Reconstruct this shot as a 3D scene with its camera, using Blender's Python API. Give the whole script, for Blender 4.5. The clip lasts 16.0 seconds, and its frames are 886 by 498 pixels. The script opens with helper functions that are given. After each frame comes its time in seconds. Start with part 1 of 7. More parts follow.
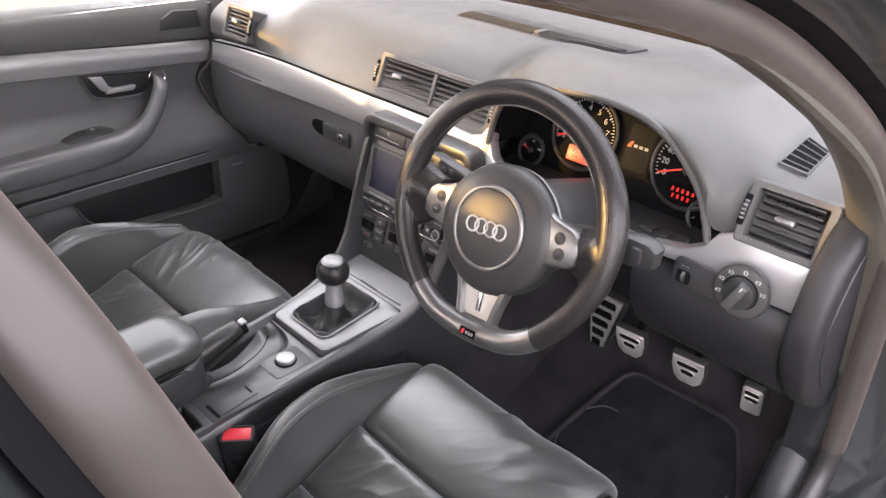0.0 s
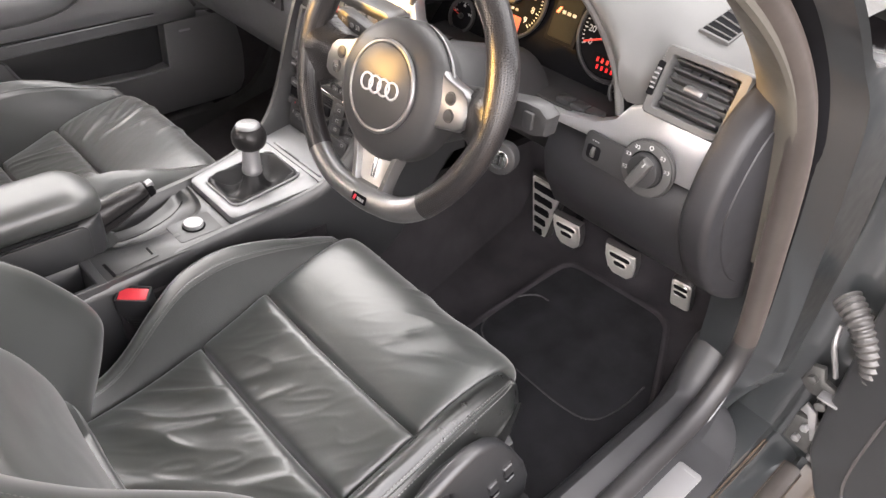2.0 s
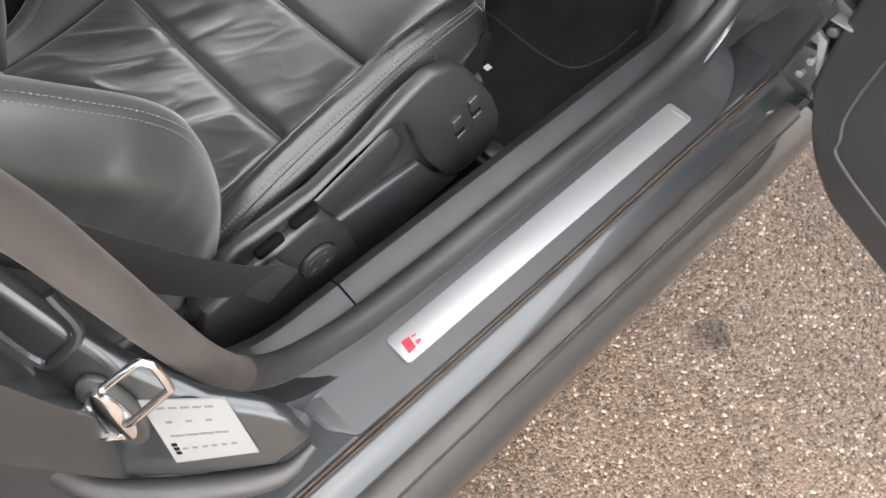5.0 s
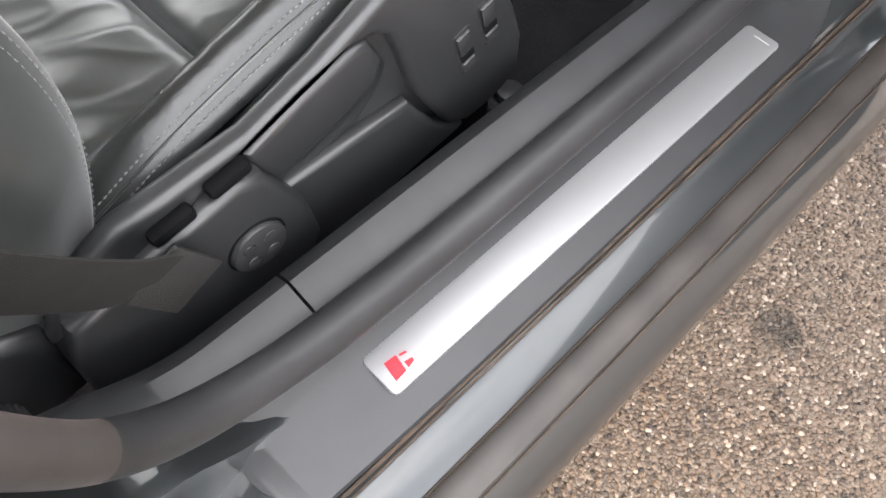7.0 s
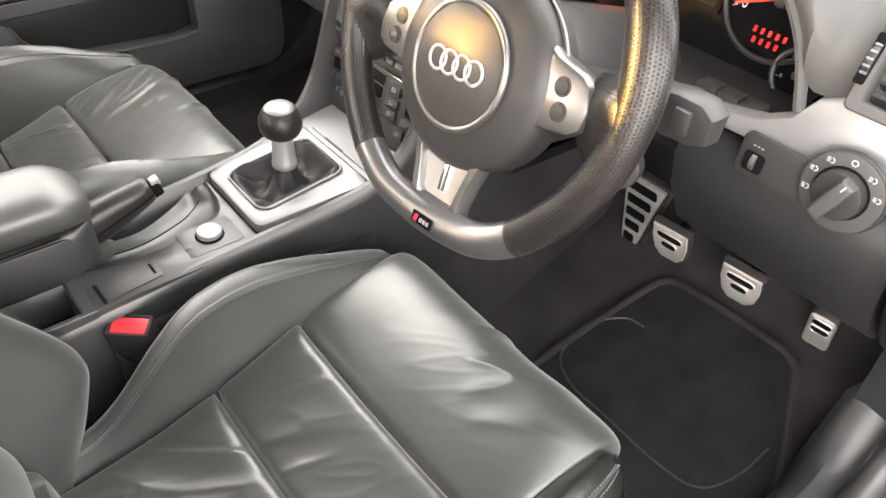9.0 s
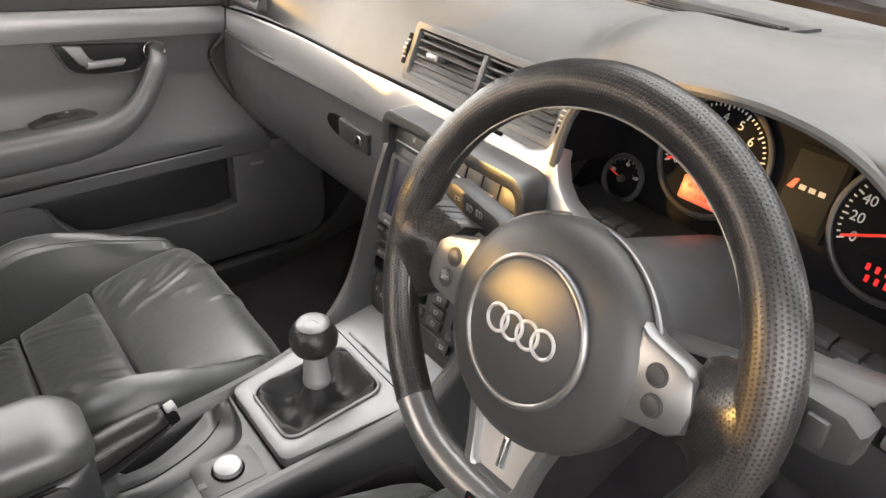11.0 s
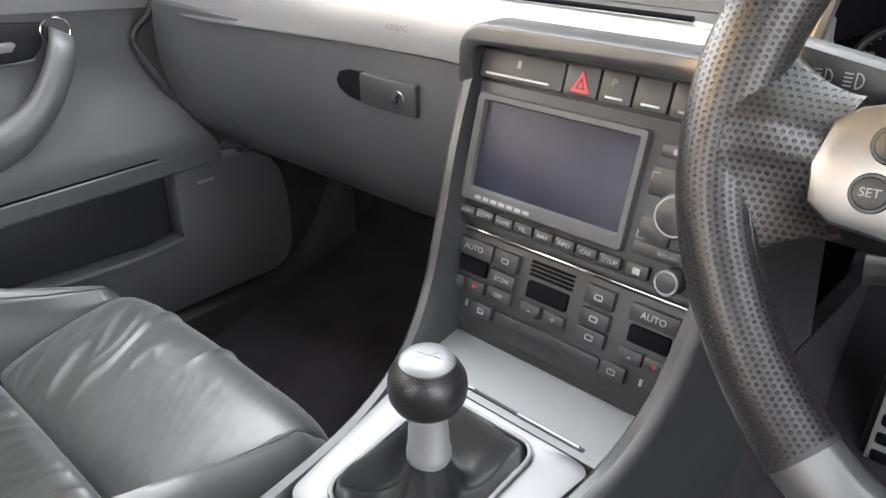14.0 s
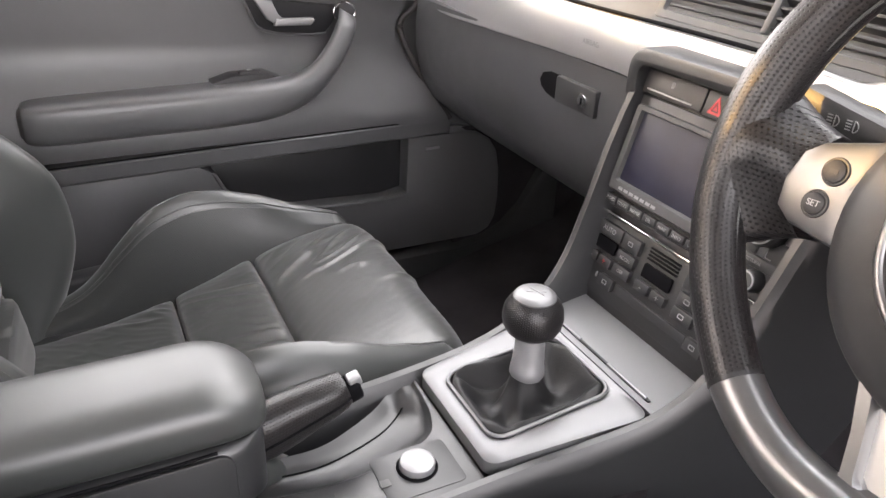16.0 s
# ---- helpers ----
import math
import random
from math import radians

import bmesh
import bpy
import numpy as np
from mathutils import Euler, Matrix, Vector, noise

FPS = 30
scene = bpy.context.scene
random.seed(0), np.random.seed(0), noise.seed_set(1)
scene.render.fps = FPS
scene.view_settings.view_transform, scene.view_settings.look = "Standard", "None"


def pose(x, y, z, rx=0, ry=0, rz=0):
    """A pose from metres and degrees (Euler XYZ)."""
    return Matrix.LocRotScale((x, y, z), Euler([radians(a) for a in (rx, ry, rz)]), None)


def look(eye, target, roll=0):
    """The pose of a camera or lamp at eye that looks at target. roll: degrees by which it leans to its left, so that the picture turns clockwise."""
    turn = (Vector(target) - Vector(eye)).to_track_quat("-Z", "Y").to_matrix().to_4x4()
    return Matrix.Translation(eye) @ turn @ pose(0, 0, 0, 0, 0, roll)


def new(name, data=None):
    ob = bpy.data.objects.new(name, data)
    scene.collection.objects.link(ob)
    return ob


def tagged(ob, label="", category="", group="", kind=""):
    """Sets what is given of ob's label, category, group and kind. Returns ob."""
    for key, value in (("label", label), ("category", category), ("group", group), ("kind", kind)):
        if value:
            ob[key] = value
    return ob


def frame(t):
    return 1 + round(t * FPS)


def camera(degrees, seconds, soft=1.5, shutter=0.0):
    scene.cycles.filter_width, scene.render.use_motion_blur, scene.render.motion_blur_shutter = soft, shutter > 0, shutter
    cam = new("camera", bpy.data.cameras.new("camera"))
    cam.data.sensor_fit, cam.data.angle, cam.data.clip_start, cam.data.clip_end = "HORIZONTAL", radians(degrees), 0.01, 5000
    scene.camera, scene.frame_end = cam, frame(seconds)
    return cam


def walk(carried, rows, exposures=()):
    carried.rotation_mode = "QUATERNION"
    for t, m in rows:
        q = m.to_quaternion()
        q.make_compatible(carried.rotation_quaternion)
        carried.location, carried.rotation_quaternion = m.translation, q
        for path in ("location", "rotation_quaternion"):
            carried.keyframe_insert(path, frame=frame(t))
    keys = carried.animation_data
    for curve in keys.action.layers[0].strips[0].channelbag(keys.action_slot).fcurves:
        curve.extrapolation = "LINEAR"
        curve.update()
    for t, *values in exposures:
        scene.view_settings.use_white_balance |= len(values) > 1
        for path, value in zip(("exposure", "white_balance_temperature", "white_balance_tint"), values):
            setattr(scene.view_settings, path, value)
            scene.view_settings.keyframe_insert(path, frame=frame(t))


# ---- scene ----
cam = camera(62.3, 16.0)
PATH = [
    (0, (0.849, -0.641, 1.351), (-0.343, 0.606, 0.338), 2.4),
    (0.5, (0.852, -0.635, 1.34), (-0.311, 0.619, 0.304), 3.2),
    (1, (0.862, -0.615, 1.331), (-0.285, 0.625, 0.26), 3.8),
    (1.5, (0.894, -0.565, 1.322), (-0.233, 0.635, 0.186), 4.5),
    (2, (0.944, -0.524, 1.291), (-0.153, 0.612, 0.064), 5.2),
    (2.5, (0.975, -0.498, 1.26), (-0.076, 0.553, -0.078), 5.3),
    (3, (0.991, -0.495, 1.225), (-0.004, 0.464, -0.22), 5.2),
    (3.5, (1.001, -0.492, 1.206), (0.072, 0.4, -0.324), 5.1),
    (4, (1.011, -0.486, 1.196), (0.164, 0.345, -0.414), 5.0),
    (4.5, (1.015, -0.483, 1.17), (0.25, 0.299, -0.505), 4.6),
    (5, (0.998, -0.481, 1.134), (0.308, 0.282, -0.581), 4.7),
    (5.2, (0.985, -0.476, 1.122), (0.326, 0.274, -0.610), 4.8),
    (7.3, (0.889, -0.378, 0.898), (0.258, 0.354, -0.854), 5.5),
    (7.5, (0.881, -0.378, 0.918), (0.195, 0.384, -0.799), 5.3),
    (8, (0.846, -0.368, 1.019), (0.029, 0.433, -0.621), 4.9),
    (8.5, (0.808, -0.383, 1.105), (-0.17, 0.527, -0.384), 5.0),
    (9, (0.741, -0.388, 1.187), (-0.387, 0.623, -0.12), 4.1),
    (9.5, (0.669, -0.384, 1.223), (-0.53, 0.713, 0.057), 3.5),
    (9.7, (0.655, -0.383, 1.232), (-0.56, 0.745, 0.114), 3.3),
    (11.8, (0.550, -0.274, 1.186), (-0.863, 0.721, 0.179), 1.1),
    (12, (0.522, -0.282, 1.174), (-0.893, 0.701, 0.157), 0.6),
    (12.5, (0.426, -0.307, 1.108), (-0.972, 0.705, 0.098), -0.4),
    (13, (0.341, -0.312, 1.068), (-1.001, 0.801, 0.089), -1.0),
    (13.5, (0.297, -0.302, 1.025), (-0.972, 0.923, 0.081), -0.9),
    (14, (0.28, -0.304, 1.003), (-0.928, 0.997, 0.081), -0.5),
    (14.5, (0.278, -0.303, 1.005), (-0.917, 1.014, 0.09), 0.2),
    (15, (0.295, -0.323, 1.006), (-0.973, 0.927, 0.097), 1.3),
    (15.5, (0.342, -0.341, 1.019), (-1.069, 0.735, 0.097), 1.9),
    (16, (0.457, -0.346, 1.045), (-1.118, 0.464, 0.116), 2.4),
]
EXPOSURES = [(0.0, 3.5, 6550, 20), (2.0, 3.9, 6950, 18), (3.5, 4.1, 7250, 18), (5.0, 3.5, 6700, 12), (7.3, 3.5, 6650, 13), (8.5, 4.3, 7100, 13), (9.0, 4.2, 7150, 14), (9.5, 3.9, 7100, 13), (12.0, 3.5, 6650, 15), (13.0, 3.95, 6400, 14), (14.5, 4.0, 6400, 11), (16.0, 3.8, 6750, 18)]
walk(cam, [(t, look(eye, target, roll)) for t, eye, target, roll in PATH], EXPOSURES)

# ---------------------------------------------------------------- world and light
world = bpy.data.worlds.new("sky")
scene.world = world
world.use_nodes = True
wn = world.node_tree.nodes
sky = wn.new("ShaderNodeTexSky")
sky.sky_type = 'NISHITA'
sky.sun_disc = False
sky.sun_elevation = radians(7.5)
sky.sun_rotation = radians(221)
sky.air_density, sky.dust_density, sky.ozone_density = 1.0, 6.0, 0.6
cloud = wn.new("ShaderNodeMix")
cloud.data_type = 'RGBA'
cloud.inputs["Factor"].default_value = 0.75
# broken cloud: brighter and darker banks of one grey
wco = wn.new("ShaderNodeTexCoord")
wnoise = wn.new("ShaderNodeTexNoise")
wnoise.inputs["Scale"].default_value = 2.2
wnoise.inputs["Detail"].default_value = 5
wnoise.inputs["Distortion"].default_value = 0.6
world.node_tree.links.new(wco.outputs["Generated"], wnoise.inputs["Vector"])
bank = wn.new("ShaderNodeValToRGB")
bank.color_ramp.elements[0].position, bank.color_ramp.elements[0].color = 0.34, (0.50, 0.53, 0.57, 1)
bank.color_ramp.elements[1].position, bank.color_ramp.elements[1].color = 0.64, (1.0, 1.0, 1.0, 1)
world.node_tree.links.new(wnoise.outputs["Fac"], bank.inputs[0])
lift = wn.new("ShaderNodeVectorMath")
lift.operation = 'SCALE'
# the cloud glows more on the side where the low sun stands
side = wn.new("ShaderNodeVectorMath")
side.operation = 'DOT_PRODUCT'
side.inputs[1].default_value = Vector((-6.0, -6.9, 2.6)).normalized()
world.node_tree.links.new(wco.outputs["Generated"], side.inputs[0])
glow = wn.new("ShaderNodeMapRange")
glow.interpolation_type = 'SMOOTHSTEP'
glow.inputs["From Min"].default_value, glow.inputs["From Max"].default_value = -0.4, 1.0
glow.inputs["To Min"].default_value, glow.inputs["To Max"].default_value = 6.8, 15.0
world.node_tree.links.new(side.outputs["Value"], glow.inputs["Value"])
world.node_tree.links.new(glow.outputs[0], lift.inputs["Scale"])
world.node_tree.links.new(bank.outputs[0], lift.inputs[0])
world.node_tree.links.new(lift.outputs[0], cloud.inputs["B"])
world.node_tree.links.new(sky.outputs[0], cloud.inputs["A"])
world.node_tree.links.new(cloud.outputs["Result"], wn["Background"].inputs[0])
wn["Background"].inputs[1].default_value = 0.12

sun_data = bpy.data.lights.new("sun", 'SUN')
sun_data.energy, sun_data.angle, sun_data.color = 0.6, radians(1.0), (1.0, 0.60, 0.16)
sun = new("sun", sun_data)
sun.matrix_world = look((-6.0, -6.9, 2.0), (0, 0, 0.8))

# ---------------------------------------------------------------- materials


def material(name, col, rough=0.5, metal=0.0, grain=0.0, scale=800.0, mottle=0.12, big=7.0, var=0.08, spec=0.5, coat=0.0, kind="noise", depth=0.0006, coat_rough=0.22, soft=0.0):
    """A plain material with colour and gloss variation at a large scale and a fine relief."""
    m = bpy.data.materials.new(name)
    m.use_nodes = True
    nt = m.node_tree
    bs = nt.nodes["Principled BSDF"]
    bs.inputs["Metallic"].default_value = metal
    bs.inputs["Specular IOR Level"].default_value = spec
    bs.inputs["Coat Weight"].default_value = coat
    bs.inputs["Coat Roughness"].default_value = coat_rough
    co = nt.nodes.new("ShaderNodeTexCoord")
    n1 = nt.nodes.new("ShaderNodeTexNoise")
    n1.inputs["Scale"].default_value = big
    n1.inputs["Detail"].default_value = 6
    nt.links.new(co.outputs["Object"], n1.inputs["Vector"])
    ramp = nt.nodes.new("ShaderNodeMapRange")
    ramp.inputs["From Min"].default_value, ramp.inputs["From Max"].default_value = 0.3, 0.7
    ramp.inputs["To Min"].default_value, ramp.inputs["To Max"].default_value = 1 - mottle, 1 + mottle
    nt.links.new(n1.outputs["Fac"], ramp.inputs["Value"])
    mul = nt.nodes.new("ShaderNodeVectorMath")
    mul.operation = 'SCALE'
    mul.inputs[0].default_value = col
    nt.links.new(ramp.outputs[0], mul.inputs["Scale"])
    nt.links.new(mul.outputs[0], bs.inputs["Base Color"])
    rr = nt.nodes.new("ShaderNodeMapRange")
    rr.inputs["From Min"].default_value, rr.inputs["From Max"].default_value = 0.15, 0.85
    rr.inputs["To Min"].default_value, rr.inputs["To Max"].default_value = max(rough - var, 0.02), min(rough + var, 1)
    n2 = nt.nodes.new("ShaderNodeTexNoise")
    n2.inputs["Scale"].default_value = big * 5
    n2.inputs["Detail"].default_value = 4
    nt.links.new(co.outputs["Object"], n2.inputs["Vector"])
    nt.links.new(n2.outputs["Fac"], rr.inputs["Value"])
    nt.links.new(rr.outputs[0], bs.inputs["Roughness"])
    if grain:
        bp = nt.nodes.new("ShaderNodeBump")
        bp.inputs["Strength"].default_value = grain
        bp.inputs["Distance"].default_value = depth
        if kind == "noise":
            g = nt.nodes.new("ShaderNodeTexNoise")
            g.inputs["Scale"].default_value = scale
            g.inputs["Detail"].default_value = 3
            out = g.outputs["Fac"]
        else:
            g = nt.nodes.new("ShaderNodeTexVoronoi")
            g.feature = 'DISTANCE_TO_EDGE' if kind == "cells" else 'F1'
            g.inputs["Scale"].default_value = scale
            out = g.outputs["Distance"]
        nt.links.new(co.outputs["Object"], g.inputs["Vector"])
        nt.links.new(out, bp.inputs["Height"])
        nt.links.new(bp.outputs[0], bs.inputs["Normal"])
        if soft:
            # broad, slack unevenness under the fine grain
            n3 = nt.nodes.new("ShaderNodeTexNoise")
            n3.inputs["Scale"].default_value = 22
            n3.inputs["Detail"].default_value = 3
            n3.inputs["Distortion"].default_value = 1.2
            nt.links.new(co.outputs["Object"], n3.inputs["Vector"])
            b3 = nt.nodes.new("ShaderNodeBump")
            b3.inputs["Strength"].default_value = soft
            b3.inputs["Distance"].default_value = 0.006
            nt.links.new(n3.outputs["Fac"], b3.inputs["Height"])
            nt.links.new(b3.outputs[0], bp.inputs["Normal"])
    return m


def perforated(name, col, rough, pitch, hole, spec=0.7):
    """Leather with a staggered grid of punched holes, laid out in the surface's own metres."""
    m = material(name, col, rough, grain=0.1, scale=900, kind="cells", mottle=0.10, var=0.04, spec=spec)
    nt = m.node_tree
    bs = nt.nodes["Principled BSDF"]
    uv = nt.nodes.new("ShaderNodeUVMap")
    sep = nt.nodes.new("ShaderNodeSeparateXYZ")
    nt.links.new(uv.outputs[0], sep.inputs[0])

    def op(kind, a, b=None):
        n = nt.nodes.new("ShaderNodeMath")
        n.operation = kind
        for i, v in enumerate((a, b)):
            if v is None:
                continue
            if isinstance(v, (int, float)):
                n.inputs[i].default_value = v
            else:
                nt.links.new(v, n.inputs[i])
        return n.outputs[0]
    a = op('DIVIDE', sep.outputs[0], pitch)
    b = op('DIVIDE', sep.outputs[1], pitch)
    row = op('FLOOR', b)
    a = op('ADD', a, op('MULTIPLY', op('MODULO', row, 2.0), 0.5))
    fa = op('SUBTRACT', op('FRACT', a), 0.5)
    fb = op('SUBTRACT', op('FRACT', b), 0.5)
    d = op('SQRT', op('ADD', op('MULTIPLY', fa, fa), op('MULTIPLY', fb, fb)))
    mr = nt.nodes.new("ShaderNodeMapRange")
    mr.inputs["From Min"].default_value, mr.inputs["From Max"].default_value = hole * 0.7, hole * 1.2
    nt.links.new(d, mr.inputs["Value"])
    bp = nt.nodes.new("ShaderNodeBump")
    bp.inputs["Strength"].default_value = 0.9
    bp.inputs["Distance"].default_value = 0.0022
    nt.links.new(mr.outputs[0], bp.inputs["Height"])
    old = bs.inputs["Normal"].links[0].from_node
    nt.links.new(old.outputs[0], bp.inputs["Normal"])
    nt.links.new(bp.outputs[0], bs.inputs["Normal"])
    mix = nt.nodes.new("ShaderNodeMix")
    mix.data_type = 'RGBA'
    mix.inputs["A"].default_value = (0.002, 0.002, 0.002, 1)
    src = bs.inputs["Base Color"].links[0].from_socket
    nt.links.new(src, mix.inputs["B"])
    nt.links.new(mr.outputs[0], mix.inputs["Factor"])
    nt.links.new(mix.outputs["Result"], bs.inputs["Base Color"])
    return m


def glowing(name, col, strength):
    m = material(name, col, 0.4)
    bs = m.node_tree.nodes["Principled BSDF"]
    bs.inputs["Emission Color"].default_value = (*col, 1)
    bs.inputs["Emission Strength"].default_value = strength
    return m


DASH = material("soft grey-black dash plastic", (0.077, 0.077, 0.077), 0.5, grain=0.3, scale=900, mottle=0.06)
PLASTIC = material("matt black plastic", (0.022, 0.0225, 0.024), 0.38, grain=0.2, scale=1100, mottle=0.07, var=0.05, spec=0.85)
# black plastic darkened in its own colour, as the shaded lower dash looks
KNEE_SHADE = material("black plastic, shaded copy", (0.017, 0.017, 0.019), 0.48, grain=0.3, scale=1000, mottle=0.08, var=0.05, spec=0.4)
# PLASTIC paled for the glovebox, its missing cabin light put in the colour
GLOVE_LIT = material("satin black glovebox plastic, lit copy", (0.062, 0.063, 0.066), 0.38, grain=0.2, scale=1100, mottle=0.06, var=0.05, spec=0.9)
PANEL = material("dark grey button plastic", (0.032, 0.032, 0.033), 0.42, grain=0.1, scale=1500, mottle=0.06)
# near-black for black parts, and for the shade painted into slots and recesses
DARK = material("near-black plastic and recess shade", (0.006, 0.006, 0.007), 0.75, spec=0.06)
# door plastic paled to carry the light that misses the passenger side
DOORTRIM_LIT = material("soft black door trim, lit copy", (0.102, 0.103, 0.106), 0.36, grain=0.2, scale=1100, mottle=0.06, var=0.04, spec=1.0)
# sill plastic, scuffed; split off and darkened to dim its strong light
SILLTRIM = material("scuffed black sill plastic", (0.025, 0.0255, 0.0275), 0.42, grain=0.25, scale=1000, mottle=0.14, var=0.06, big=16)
SATIN = material("satin wheel silver", (0.215, 0.215, 0.218), 0.32, metal=0.8, grain=0.05, scale=1500, mottle=0.04, var=0.04)
SILVER = material("brushed silver trim", (0.33, 0.33, 0.335), 0.45, metal=0.55, grain=0.06, scale=1500, mottle=0.03, var=0.03)
# SILVER darkened for the console, where it came out too bright
TRAYMETAL = material("satin console silver", (0.215, 0.215, 0.22), 0.44, metal=0.6, grain=0.05, scale=1500, mottle=0.03, var=0.03)
# SILVER made paler, to hold the white sky the strips mirror
STRIPMETAL_LIT = material("satin silver strip, lit copy", (0.50, 0.50, 0.505), 0.36, metal=0.75, grain=0.05, scale=1500, mottle=0.03, var=0.03)
CHROME = material("polished chrome", (0.75, 0.75, 0.76), 0.12, metal=1.0, mottle=0.04, var=0.04)
STEEL = material("brushed steel", (0.62, 0.60, 0.57), 0.34, metal=0.6, grain=0.1, scale=700, mottle=0.08)
LEATHER = material("black seat leather", (0.023, 0.0265, 0.0245), 0.39, soft=0.03, grain=0.04, spec=1.0, coat=0.55, coat_rough=0.30, scale=650, kind="cells", mottle=0.06, var=0.04, big=5, depth=0.0004)
LEATHER.node_tree.nodes["Principled BSDF"].inputs["Sheen Weight"].default_value = 0.32
LEATHER.node_tree.nodes["Principled BSDF"].inputs["Sheen Roughness"].default_value = 0.45
LEATHER_SOFT = material("satin black armrest leather", (0.040, 0.0425, 0.041), 0.44, grain=0.05, spec=1.0, coat=0.25, coat_rough=0.34, scale=650, kind="cells", mottle=0.06, var=0.04, big=5, depth=0.0004)
LEATHER_WORN = material("worn black leather", (0.016, 0.0172, 0.0166), 0.30, soft=0.08, grain=0.22, spec=0.8, scale=120, kind="cells", mottle=0.12, var=0.06, big=9, depth=0.0010)
PERF = perforated("fine perforated leather", (0.036, 0.039, 0.038), 0.36, 0.0030, 0.18)
RIM = perforated("perforated wheel leather", (0.0155, 0.0140, 0.0146), 0.33, 0.0029, 0.24, 0.55)
AIRBAG = material("soft dark airbag cover", (0.032, 0.032, 0.033), 0.45, grain=0.10, scale=1000, mottle=0.06, var=0.04)
SHROUD = material("black column plastic", (0.025, 0.025, 0.026), 0.45, grain=0.25, scale=1000, mottle=0.08)
STITCH = material("grey thread", (0.19, 0.19, 0.185), 0.7)
CARPET = material("black carpet", (0.040, 0.037, 0.0405), 0.95, grain=1.0, scale=900, mottle=0.3, depth=0.003, spec=0.1, big=11)
MATPILE = material("black mat pile", (0.020, 0.020, 0.0225), 0.95, grain=1.0, scale=1200, mottle=0.25, depth=0.003, spec=0.1, big=18)
RUBBER = material("black rubber", (0.032, 0.030, 0.030), 0.5, grain=0.3, scale=500, mottle=0.2)
# one door seal coloured two ways: dim sill run, warmly lit pillars
SILLSEAL = material("sill seal, darker copy", (0.024, 0.0235, 0.0245), 0.42, grain=0.1, scale=500, mottle=0.25, big=12)
SEAL_LIT = material("scuffed door seal, warm lit tint", (0.038, 0.0335, 0.0310), 0.40, grain=0.06, scale=400, mottle=0.25, big=12)
PILLARTRIM = material("olive grey pillar plastic", (0.075, 0.070, 0.060), 0.5, grain=0.2, scale=900, mottle=0.06)
# pinkish sheen adds the warm reflection to the pillar seal's colour
SEAL_LIT.node_tree.nodes["Principled BSDF"].inputs["Sheen Weight"].default_value = 0.12
SEAL_LIT.node_tree.nodes["Principled BSDF"].inputs["Sheen Roughness"].default_value = 0.5
SEAL_LIT.node_tree.nodes["Principled BSDF"].inputs["Sheen Tint"].default_value = (1.0, 0.80, 0.72, 1)
PAINT = material("dark grey metallic paint", (0.036, 0.040, 0.042), 0.34, metal=0.5, coat=1.0, coat_rough=0.06, mottle=0.04)
GAITER = material("soft black gaiter leather", (0.015, 0.0148, 0.0155), 0.55, grain=0.3, scale=420, kind="cells", mottle=0.1, var=0.05)
RED = material("red plastic", (0.55, 0.03, 0.045), 0.4)
WHITE = material("printed white", (0.6, 0.6, 0.6), 0.6)
BOOT = material("dusty grey boot rubber", (0.045, 0.044, 0.043), 0.42, grain=0.15, scale=400, mottle=0.25, spec=0.6)
SWITCH = material("mid grey switch plastic", (0.060, 0.060, 0.059), 0.42, grain=0.1, scale=1500, mottle=0.05)
STRIP = material("dusty brown-black strip", (0.036, 0.031, 0.028), 0.5, grain=0.2, scale=500, mottle=0.35, big=14)
DIRT = material("brown road dirt", (0.050, 0.034, 0.024), 0.9, grain=0.5, scale=600, mottle=0.4, big=30)
EMBLEM = material("satin chrome emblem", (0.62, 0.62, 0.62), 0.30, metal=0.7, mottle=0.03, var=0.03)
INK = material("faint grey print", (0.10, 0.10, 0.10), 0.6)
PRINT = material("printed grey", (0.3, 0.3, 0.3), 0.6)
SCREEN = material("dark display glass", (0.022, 0.022, 0.038), 0.42, var=0.06, mottle=0.2, big=20, spec=0.35)
GLASS_FACE = material("gauge face", (0.006, 0.006, 0.007), 0.7, spec=0.04)
RED_GLOW = glowing("red lit display", (1.0, 0.02, 0.02), 0.07)
NEEDLE = glowing("red needle", (0.9, 0.05, 0.03), 0.03)
ORANGE = glowing("amber lit display", (0.62, 0.10, 0.06), 0.035)
LABEL = material("silver sticker", (0.21, 0.21, 0.205), 0.5, metal=0.2)
# lining out of view, kept very pale to bounce light through the cabin
HEADLINER = material("grey headliner cloth", (0.7, 0.69, 0.67), 0.9, grain=0.6, scale=700)
COWL = material("dusty black cowl plastic", (0.05, 0.05, 0.048), 0.7, mottle=0.3)
HINGE_METAL = material("dull grey pressed metal", (0.20, 0.20, 0.205), 0.38, metal=0.6, grain=0.1, scale=600, mottle=0.2, big=30)
HINGE = material("dull grey zinc", (0.07, 0.07, 0.068), 0.45, metal=0.6, grain=0.2, scale=300, mottle=0.3, big=30)


